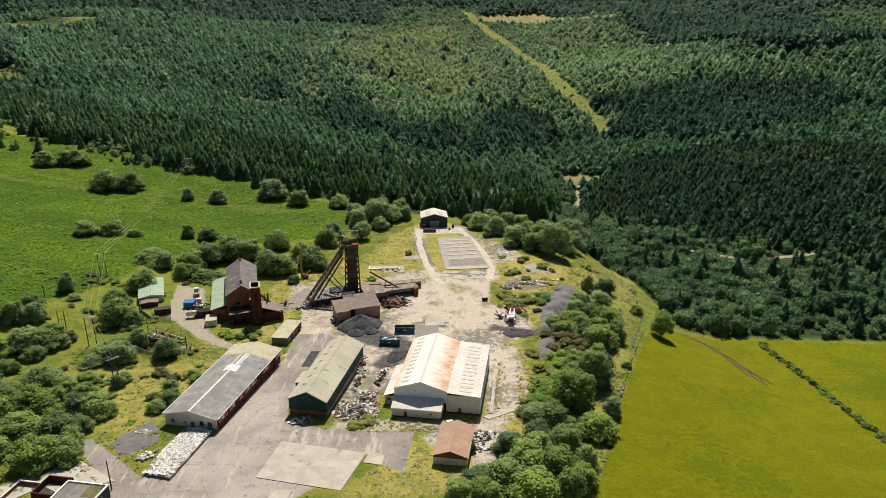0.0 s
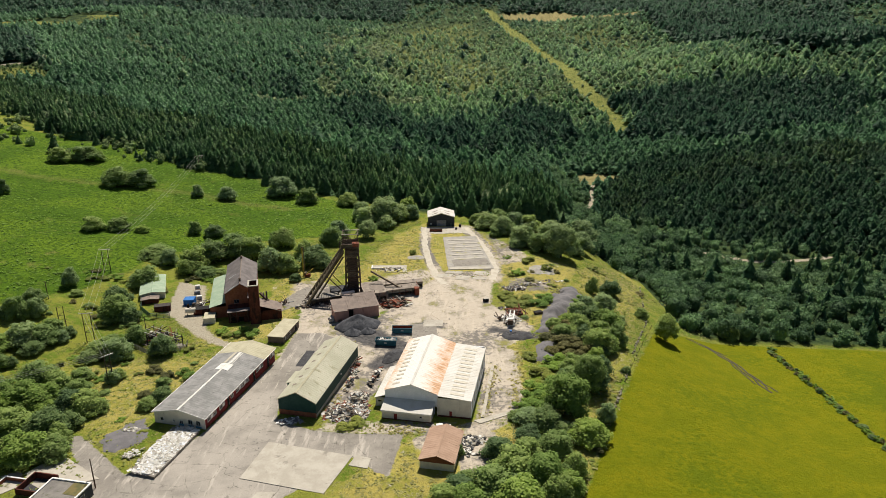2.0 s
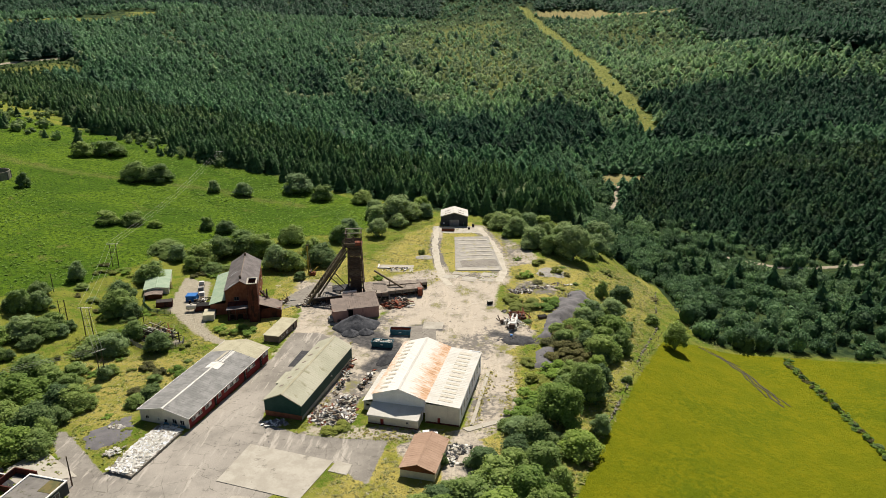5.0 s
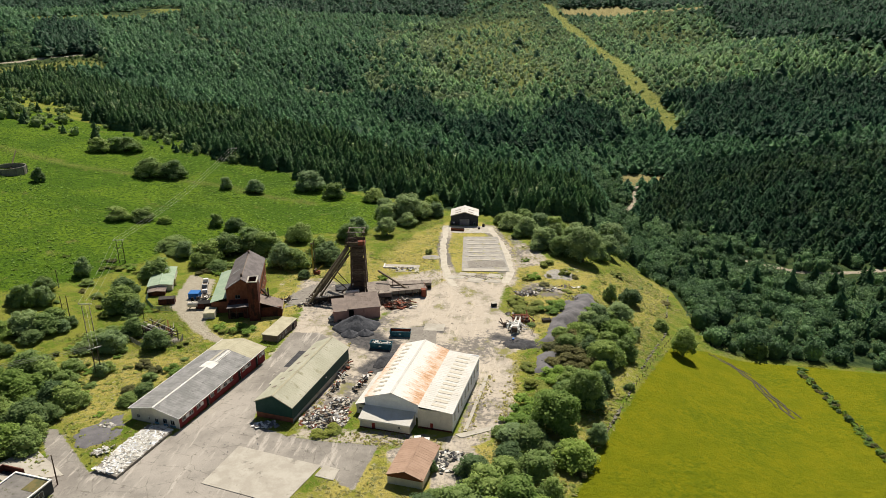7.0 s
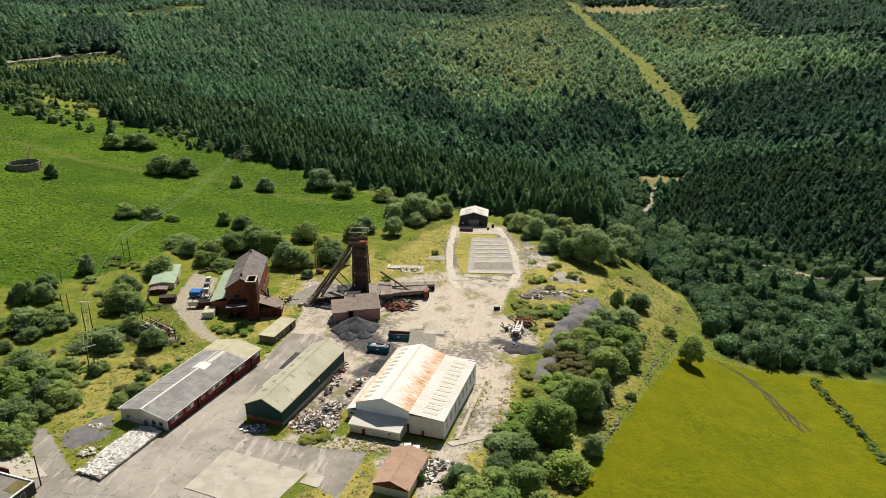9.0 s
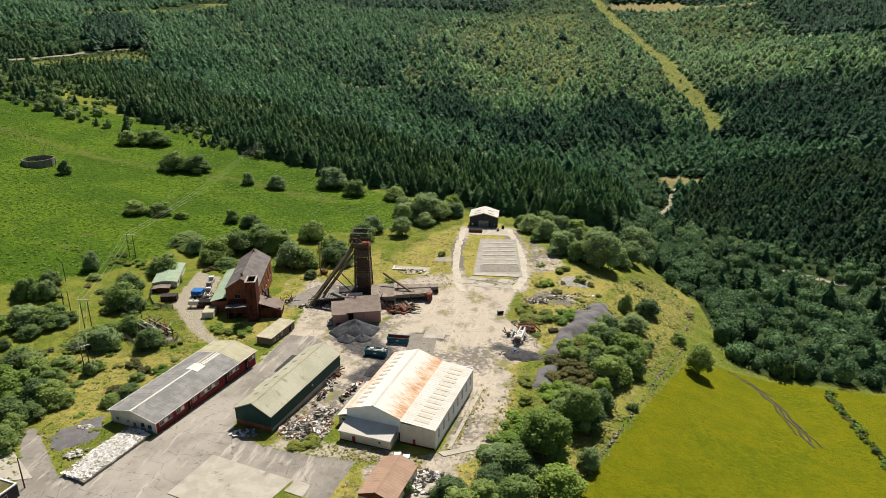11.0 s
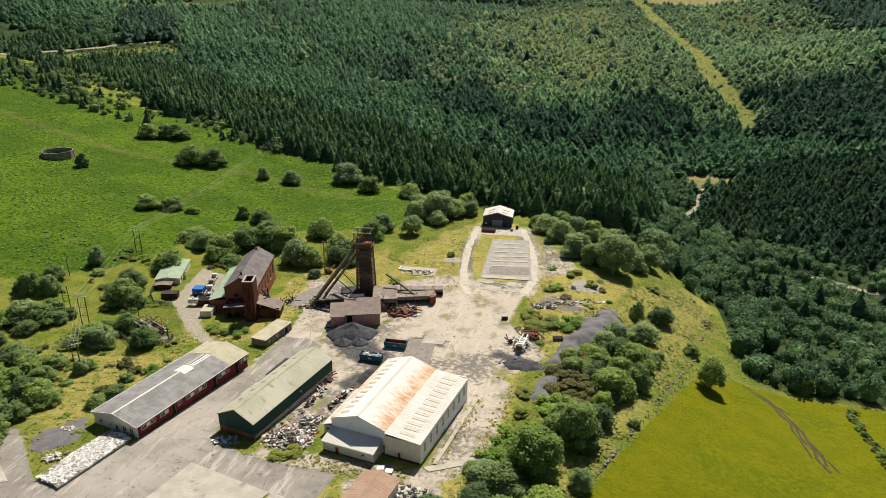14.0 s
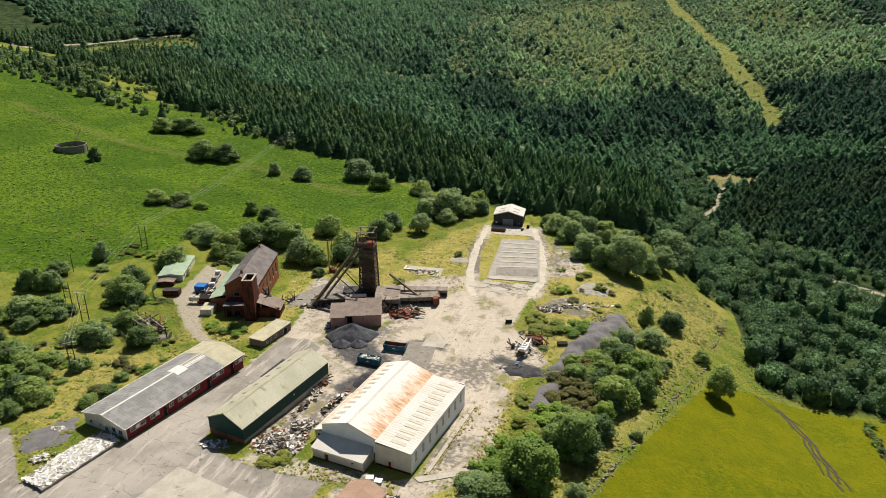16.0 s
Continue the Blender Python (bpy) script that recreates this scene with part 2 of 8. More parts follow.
    "weed": leaf_mat("yellow_green_weeds", (0.18, 0.23, 0.04), (0.3, 0.34, 0.08)),
    "sapling": wood_mat("sapling_spruce_needles", (0.21, 0.35, 0.16), (0.25, 0.4, 0.185), (0.33, 0.44, 0.205), 0.012, 0.3, 0.12),
    # needles of old dark stands, and of slopes whose colour stands for cloud shadow
    "old": wood_mat("old_and_cloud_dimmed_needles", (0.038, 0.1, 0.057), (0.048, 0.114, 0.062), (0.066, 0.136, 0.07), 0.012, 0.3, 0.12),
    # needle colour darkened to stand for cloud shadow over these woods
    "cloud_dim_spruce": wood_mat("cloud_dimmed_spruce_needles", (0.036, 0.092, 0.045), (0.047, 0.11, 0.051), (0.095, 0.155, 0.052), 0.02, 0.3, 0.14),
    "yellow": mat("faded_yellow_paint", (0.42, 0.33, 0.06), (0.34, 0.26, 0.05), 0.8, 6.0, (0.2, 0.1, 0.05), 0.8, 0.6),
    "stone": mat("mossy_field_stone", (0.2, 0.19, 0.14), (0.28, 0.26, 0.2), 0.8, 6.0, (0.12, 0.14, 0.05), 0.5, 0.55),
    "tyre": mat("black_rubber", (0.02, 0.02, 0.02), (0.03, 0.03, 0.03), 1.0, 6.0, rough=0.8),
    "bark": mat("grey_bark", (0.09, 0.075, 0.055), (0.14, 0.12, 0.09), 1.5, 9.0),
    "felt": mat("roofing_felt", (0.16, 0.15, 0.135), (0.22, 0.205, 0.18), 0.4, 5.0, (0.1, 0.1, 0.06), 0.5, 0.55),
    "moss": mat("moss_and_litter", (0.16, 0.13, 0.05), (0.1, 0.1, 0.04), 0.7, 6.0),
    "track": mat("pale_dusty_track", (0.42, 0.38, 0.3), (0.5, 0.46, 0.37), 0.3, 5.0, (0.3, 0.27, 0.2), 0.35, 0.58),
    "tarmac": mat("worn_tarmac", (0.2, 0.19, 0.17), (0.26, 0.245, 0.22), 0.3, 6.0, (0.32, 0.3, 0.26), 0.25, 0.58),
    "glass": glass_mat("dark_window_glass", (0.02, 0.024, 0.028)),
    # near-black in place of shade behind openings, also used on dark doors and lids
    "dark": mat("unlit_interior", (0.012, 0.011, 0.01), (0.02, 0.018, 0.016), 0.6, 4.0),
    "insulator": mat("brown_porcelain", (0.1, 0.05, 0.03), (0.14, 0.07, 0.04), 1.0, 6.0, rough=0.3),
    "mesh_green": mat("green_mesh_fence", (0.16, 0.24, 0.2), (0.2, 0.28, 0.24), 1.0, 8.0),
    "leaf_mid": leaf_mat("green_leaves", (0.175, 0.265, 0.07), (0.3, 0.395, 0.125)),
    "leaf_pale": leaf_mat("pale_willow_leaves", (0.2, 0.29, 0.115), (0.33, 0.43, 0.185)),
    "leaf_bright": leaf_mat("bright_green_leaves", (0.165, 0.265, 0.05), (0.285, 0.39, 0.095)),
    "leaf_dark": leaf_mat("dark_green_leaves", (0.1, 0.17, 0.06), (0.195, 0.275, 0.105)),
    "leaf_brown": leaf_mat("brown_green_gorse", (0.1, 0.1, 0.03), (0.24, 0.24, 0.09)),
    "bracken": leaf_mat("bracken_and_bramble", (0.13, 0.24, 0.03), (0.27, 0.4, 0.075)),
    "tussock": leaf_mat("dry_grass_tussock", (0.25, 0.245, 0.07), (0.42, 0.395, 0.16)),
    "spruce": wood_mat("spruce_needles", (0.072, 0.152, 0.062), (0.09, 0.175, 0.07), (0.155, 0.23, 0.08), 0.02, 0.3, 0.14),
    "young": wood_mat("young_spruce_needles", (0.09, 0.2, 0.095), (0.105, 0.225, 0.106), (0.145, 0.262, 0.122), 0.008, 0.3, 0.12),
    "birch": wood_mat("hillside_birch_leaves", (0.25, 0.34, 0.18), (0.38, 0.46, 0.26), (0.44, 0.5, 0.29), 0.01),
    "bracken_bush": wood_mat("sallow_scrub_leaves", (0.12, 0.19, 0.07), (0.19, 0.27, 0.1), (0.25, 0.32, 0.13), 0.02, 0.6, 0.25),
    "broad": wood_mat("ash_and_willow_leaves", (0.085, 0.17, 0.08), (0.145, 0.24, 0.11), (0.195, 0.295, 0.14), 0.02, 0.6, 0.25),
}


# ---- building blocks ----
def mesh_of(name, bm, material):
    me = bpy.data.meshes.new(name)
    bmesh.ops.recalc_face_normals(bm, faces=bm.faces)
    bm.to_mesh(me)
    bm.free()
    me.materials.append(material)
    return me


def part(name, bm, material, parent, label=""):
    ob = new(name, mesh_of(name, bm, material))
    ob.parent = parent
    return tagged(ob, label)


def thing(name, label, category, x, y, z=None, rz=0.0, group="", kind=""):
    ob = new(name)
    ob.empty_display_size = 0.5
    ob.matrix_world = pose(x, y, float(ground_z(x, y)) if z is None else z, 0, 0, rz)
    return tagged(ob, label, category, group, kind)


def box(bm, x0, x1, y0, y1, z0, z1):
    v = [bm.verts.new((x, y, z)) for z in (z0, z1) for x, y in ((x0, y0), (x1, y0), (x1, y1), (x0, y1))]
    for f in ((0, 3, 2, 1), (4, 5, 6, 7), (0, 1, 5, 4), (1, 2, 6, 5), (2, 3, 7, 6), (3, 0, 4, 7)):
        bm.faces.new([v[i] for i in f])
    return v


def a_box(*bounds):
    bm = bmesh.new()
    box(bm, *bounds)
    return bm


def prism(pts, axis, d0, d1):
    """A convex outline pts pushed along an axis from d0 to d1."""
    bm = bmesh.new()
    def at(p, d):
        return {"x": (d, p[0], p[1]), "y": (p[0], d, p[1]), "z": (p[0], p[1], d)}[axis]
    a = [bm.verts.new(at(p, d0)) for p in pts]
    b = [bm.verts.new(at(p, d1)) for p in pts]
    bm.faces.new(a)
    bm.faces.new(b)
    for i in range(len(pts)):
        j = (i + 1) % len(pts)
        bm.faces.new((a[i], a[j], b[j], b[i]))
    return bm


def beam(bm, p, q, w, h=None):
    """A square bar from p to q."""
    p, q = Vector(p), Vector(q)
    d = (q - p).normalized()
    s = d.cross(Vector((0, 0, 1)) if abs(d.z) < 0.95 else Vector((1, 0, 0))).normalized() * w / 2
    u = s.cross(d).normalized() * (h or w) / 2
    a = [bm.verts.new(p + i * s + j * u) for i, j in ((-1, -1), (1, -1), (1, 1), (-1, 1))]
    b = [bm.verts.new(q + i * s + j * u) for i, j in ((-1, -1), (1, -1), (1, 1), (-1, 1))]
    bm.faces.new(a)
    bm.faces.new(b)
    for i in range(4):
        bm.faces.new((a[i], a[(i + 1) % 4], b[(i + 1) % 4], b[i]))


def a_beam(p, q, w, h=None):
    bm = bmesh.new()
    beam(bm, p, q, w, h)
    return bm


def rod(bm, p, q, r0, r1=None, n=8):
    p, q = Vector(p), Vector(q)
    r1 = r0 if r1 is None else r1
    d = (q - p).normalized()
    s = d.cross(Vector((0, 0, 1)) if abs(d.z) < 0.95 else Vector((1, 0, 0))).normalized()
    u = s.cross(d)
    rings = [[bm.verts.new(c + r * (math.cos(a) * s + math.sin(a) * u)) for a in (2 * math.pi * i / n for i in range(n))] for c, r in ((p, r0), (q, r1))]
    bm.faces.new(rings[0])
    bm.faces.new(rings[1])
    for i in range(n):
        bm.faces.new((rings[0][i], rings[0][(i + 1) % n], rings[1][(i + 1) % n], rings[1][i]))


def a_rod(p, q, r0, r1=None, n=8):
    bm = bmesh.new()
    rod(bm, p, q, r0, r1, n)
    return bm


def pierced(u0, u1, z0, z1, holes, axis, d0, d1):
    """A wall from u0 to u1 and z0 to z1 with real openings (u0, u1, z0, z1), thick from d0 to d1 along the other axis."""
    us = sorted({u0, u1, *(v for h in holes for v in h[:2])})
    zs = sorted({z0, z1, *(v for h in holes for v in h[2:])})
    bm, made = bmesh.new(), {}
    def vert(i, j, d):
        if (i, j, d) not in made:
            made[i, j, d] = bm.verts.new((us[i], d, zs[j]) if axis == "x" else (d, us[i], zs[j]))
        return made[i, j, d]
    def solid(i, j):
        if not (0 <= i < len(us) - 1 and 0 <= j < len(zs) - 1):
            return False
        u, z = (us[i] + us[i + 1]) / 2, (zs[j] + zs[j + 1]) / 2
        return not any(h[0] < u < h[1] and h[2] < z < h[3] for h in holes)
    for i in range(len(us) - 1):
        for j in range(len(zs) - 1):
            if not solid(i, j):
                continue
            for d in (d0, d1):
                bm.faces.new((vert(i, j, d), vert(i + 1, j, d), vert(i + 1, j + 1, d), vert(i, j + 1, d)))
            for (p, q), (k, l) in ((((i, j), (i + 1, j)), (i, j - 1)), (((i, j + 1), (i + 1, j + 1)), (i, j + 1)), (((i, j), (i, j + 1)), (i - 1, j)), (((i + 1, j), (i + 1, j + 1)), (i + 1, j))):
                if not solid(k, l):
                    bm.faces.new((vert(*p, d0), vert(*q, d0), vert(*q, d1), vert(*p, d1)))
    return bm


def slope(x0, z0, x1, z1, y0, y1, thick, rib=1.0, wave=0.035):
    """A sheeted roof slope from (x0, z0) to (x1, z1), its sheets side by side along y."""
    bm = bmesh.new()
    n = max(1, round((y1 - y0) / rib))
    step = (y1 - y0) / n
    rows = []
    for i in range(n):
        y = y0 + i * step
        jog = random.uniform(-0.012, 0.012)
        rows += [(y + 0.001, wave + jog), (y + 0.16 * step, jog), (y + 0.84 * step, jog), (y + step - 0.001, wave + jog)]
    top = [[bm.verts.new((x, y, z + dz)) for x, z in ((x0, z0), ((x0 + x1) / 2, (z0 + z1) / 2 + 0.01), (x1, z1))] for y, dz in rows]
    for a, b in zip(top, top[1:]):
        for k in (0, 1):
            bm.faces.new((a[k], a[k + 1], b[k + 1], b[k]))
    low = [bm.verts.new((x, y, z - thick)) for y in (y0, y1) for x, z in ((x0, z0), (x1, z1))]
    bm.faces.new((low[0], low[1], low[3], low[2]))
    bm.faces.new((top[0][0], top[0][1], top[0][2], low[1], low[0]))
    bm.faces.new((top[-1][2], top[-1][1], top[-1][0], low[2], low[3]))
    bm.faces.new([r[0] for r in top] + [low[2], low[0]])
    bm.faces.new([r[2] for r in top][::-1] + [low[1], low[3]])
    return bm


def window(parent, axis, u0, u1, z0, z1, d, frame_material, bars=1, pane_material=None, out=0.06):
    """A window in an opening: frame with bars, a pane behind it, and a sill. d is the outer face; out points outwards."""
    def bounds(a, b, c, e, i, o):
        i, o = min(i, o), max(i, o)
        return (a, b, i, o, c, e) if axis == "x" else (i, o, a, b, c, e)
    w = 0.09
    bm = bmesh.new()
    for q in ((u0, u1, z0, z0 + w), (u0, u1, z1 - w, z1), (u0, u0 + w, z0 + w, z1 - w), (u1 - w, u1, z0 + w, z1 - w)):
        box(bm, *bounds(*q, d + out * 0.6, d - out))
    for k in range(1, bars + 1):
        u = u0 + (u1 - u0) * k / (bars + 1)
        box(bm, *bounds(u - 0.035, u + 0.035, z0 + w, z1 - w, d + out * 0.4, d - out))
    fr = part("window", bm, frame_material, parent)
    part("pane", a_box(*bounds(u0 + w, u1 - w, z0 + w, z1 - w, d - out * 0.2, d - out * 0.5)), pane_material or M["glass"], fr, "dark window pane")
    part("sill", a_box(*bounds(u0 - 0.08, u1 + 0.08, z0 - 0.1, z0 - 0.01, d + out * 2.2, d)), M["concrete"], fr, "concrete sill")


def door(parent, axis, u0, u1, z0, z1, d, material, label, out=0.06):
    def bounds(a, b, c, e, i, o):
        i, o = min(i, o), max(i, o)
        return (a, b, i, o, c, e) if axis == "x" else (i, o, a, b, c, e)
    leaf = part("door", a_box(*bounds(u0 + 0.06, u1 - 0.06, z0, z1 - 0.06, d - out, d)), material, parent, label)
    bm = bmesh.new()
    for q in ((u0, u0 + 0.06, z0, z1), (u1 - 0.06, u1, z0, z1), (u0 + 0.06, u1 - 0.06, z1 - 0.06, z1)):
        box(bm, *bounds(*q, d - out, d + out * 0.6))
    part("door_frame", bm, M["white_paint"], leaf)
    part("handle", a_box(*bounds(u1 - 0.25, u1 - 0.13, z0 + 0.95, z0 + 1.02, d, d + out)), M["steel_dark"], leaf)


def raw(name, verts, faces, material):
    """A mesh from numpy arrays of triangles or quads."""
    me = bpy.data.meshes.new(name)
    n, k = faces.shape
    me.vertices.add(len(verts))
    me.vertices.foreach_set("co", np.asarray(verts, np.float32).ravel())
    me.loops.add(n * k)
    me.loops.foreach_set("vertex_index", faces.astype(np.int32).ravel())
    me.polygons.add(n)
    me.polygons.foreach_set("loop_start", np.arange(0, n * k, k, dtype=np.int32))
    me.polygons.foreach_set("loop_total", np.full(n, k, np.int32))
    me.update(calc_edges=True)
    me.materials.append(material)
    return me

# ---- ground ----
HILLS = [(-600, 480, 170, 11), (-420, 680, 150, 1), (-620, 950, 190, 26), (-320, 800, 150, 11), (-150, 560, 130, 3), (-160, 760, 130, -5), (0, 560, 110, -10), (110, 700, 120, -9), (190, 520, 110, -5), (330, 640, 140, 33), (300, 860, 140, 6),
         (130, 1080, 160, 12), (-220, 1180, 200, 23), (-480, 1180, 200, 19), (490, 1080, 200, 58), (60, 1500, 260, 4), (-320, 1650, 260, 28), (460, 1650, 280, 69), (-750, 1500, 280, 74), (-1050, 1000, 300, 116), (900, 820, 280, 115)]


def ss(a, b, v):
    t = np.clip((v - a) / (b - a), 0, 1)
    return t * t * (3 - 2 * t)


def ground_z(x, y):
    """Height of the land: a levelled site falling gently away, a slope up to one side, a bank down to the field, hills beyond."""
    x, y = np.asarray(x, float), np.asarray(y, float)
    z = -0.025 * (np.clip(y, 100, 420) - 180)
    z = z + 0.12 * np.maximum(0, -x - 150) * (1 - ss(500, 900, y))
    z = z - ss(35, 120, x) * (13 + 0.1 * (np.clip(y, 150, 420) - 200)) * (1 - ss(600, 1000, y))
    z = z + 0.06 * np.maximum(0, y - 900) + 0.10 * np.maximum(0, y - 1800)
    for a, b, r, h in HILLS:
        z = z + h * np.exp(-((x - a) ** 2 + (y - b) ** 2) / (2 * (0.75 * r) ** 2))
    return z


def inside(x, y, poly, soft):
    """1 inside an outline, 0 outside, running through 0.5 at its edge over soft metres each way."""
    x, y = np.asarray(x, float), np.asarray(y, float)
    d = np.full(x.shape, 1e9)
    odd = np.zeros(x.shape, bool)
    for (x0, y0), (x1, y1) in zip(poly, poly[1:] + poly[:1]):
        ex, ey = x1 - x0, y1 - y0
        t = np.clip(((x - x0) * ex + (y - y0) * ey) / (ex * ex + ey * ey), 0, 1)
        d = np.minimum(d, np.hypot(x - x0 - t * ex, y - y0 - t * ey))
        if ey:
            odd ^= ((y0 > y) != (y1 > y)) & (x < x0 + (y - y0) / ey * ex)
    return np.clip(0.5 + np.where(odd, d, -d) / (2 * soft), 0, 1)


def along(x, y, line, half):
    """1 on a line, 0.5 at half metres beside it, 0 at twice that."""
    x, y = np.asarray(x, float), np.asarray(y, float)
    d = np.full(x.shape, 1e9)
    for (x0, y0), (x1, y1) in zip(line, line[1:]):
        ex, ey = x1 - x0, y1 - y0
        t = np.clip(((x - x0) * ex + (y - y0) * ey) / (ex * ex + ey * ey), 0, 1)
        d = np.minimum(d, np.hypot(x - x0 - t * ex, y - y0 - t * ey))
    return np.clip(1 - d / (2 * half), 0, 1)


ASPHALT = [(-91, 130), (-115, 160), (-124, 166), (-116, 167), (-94, 149), (-85, 160), (-80, 170), (-76, 190), (-70, 220), (-69, 240), (-59, 241), (-52, 236), (-58, 216), (-62, 190), (-60, 177), (-47, 172), (-36, 171), (-20, 171), (-22, 151), (-26, 152), (-33, 160), (-58, 130)]
BARE = [(-71, 220), (-69, 241), (-74, 270), (-65, 262), (-56, 250), (-38, 256), (-33, 273), (-22, 294), (-15, 306), (12, 306), (9, 272), (18, 262), (26, 250), (24, 240), (12, 230), (17, 228), (18, 196), (12, 183), (2, 178), (4, 214), (-24, 222), (-30, 200), (-37, 178), (-46, 180), (-46, 192), (-41, 216), (-58, 216)]
FRONT_YARD = [(-18, 169), (2, 179), (9, 170), (4, 152), (-3, 153), (-4, 172), (-15, 163)]
COMPOUND = [(-137, 294), (-123, 290), (-114, 262), (-109, 250), (-104, 240), (-95, 232), (-86, 228.5), (-93, 226), (-106, 235), (-118, 247), (-128, 257), (-133, 275)]
PIT_TOP = [(-84, 296), (-80, 268), (-72, 262), (-56, 248), (-38, 256), (-28, 276), (-20, 296), (-24, 306), (-48, 298), (-62, 292), (-72, 300)]
FIELD = [(80, 268), (50, 196), (28, 140), (20, 60), (330, 60), (330, 280), (190, 272), (130, 277), (96, 278)]
MEADOW = [(-640, 640), (-534, 605), (-440, 580), (-330, 550), (-262, 545), (-236, 515), (-165, 503), (-105, 462), (-75, 446), (-62, 403), (-72, 373), (-110, 362), (-165, 330), (-165, 305), (-175, 275), (-200, 250), (-300, 220), (-560, 260)]
DRY_BACK = [(-60, 300), (-53, 330), (-43, 374), (-27, 405), (-6, 408), (24, 345), (57, 330), (40, 280), (31, 256), (20, 236), (20, 150), (-20, 140), (-40, 140), (-25, 160), (-18, 170), (14, 178), (14, 298), (-18, 298), (-23, 284), (-36, 284), (-50, 291)]
DRY_BANK = [(57, 338), (80, 372), (100, 380), (96, 350), (84, 302), (77, 280), (50, 196), (27, 130), (14, 130), (16, 155), (20, 182), (28, 236), (42, 285)]
DRY_LEFT = [(-150, 210), (-100, 222), (-84, 226), (-98, 176), (-92, 150), (-118, 168), (-128, 190)]
EDGE = [(-900, 800), (-640, 740), (-527, 692), (-477, 664), (-406, 612), (-352, 562), (-323, 546), (-298, 548), (-262, 545), (-232, 518), (-205, 506), (-163, 502), (-120, 476), (-76, 457), (-30, 432), (0, 424), (30, 420), (60, 420), (80, 390), (100, 372), (96, 285), (134, 281), (191, 276), (400, 280), (900, 300)]
RIDE = [(186, 796), (177, 853), (167, 926), (156, 1003), (151, 1234), (131, 1390), (104, 1601), (91, 1905), (57, 2158)]
CLEARING = [(107, 688), (131, 690), (155, 670), (148, 655), (128, 650), (112, 648)]
FOREST_ROAD = [(-720, 640), (-706, 740), (-690, 832), (-672, 862), (-655, 901), (-611, 951)]
TAN = [(90, 2080), (271, 2090), (350, 1770), (385, 1620), (372, 1590), (310, 1680), (250, 1810), (150, 1960), (95, 1990)]
PALE_HILL = [(-233, 1400), (-172, 1853), (41, 2065), (95, 1626), (123, 1116), (142, 898), (147, 829), (118, 859), (73, 891), (6, 843), (-62, 852), (-112, 956), (-153, 1114)]
PALE_SIDE = [(120, 1655), (257, 1841), (367, 1518), (394, 1043), (432, 984), (497, 942), (474, 887), (368, 915), (269, 952), (192, 928), (165, 1052), (150, 1404)]
HILL_GRASS = [(-860, 1154), (-836, 1300), (-775, 1379), (-738, 1463), (-688, 1412), (-707, 1299), (-780, 1246), (-803, 1123)]
ROAD_BANK = [(-640, 800), (-628, 838), (-612, 870), (-588, 905)]
STREAM_PATH = [(122, 656), (118, 636), (112, 600), (104, 575), (100, 560)]
WOOD_PATH = [(160, 462), (180, 446), (192, 437), (214, 436), (240, 440)]


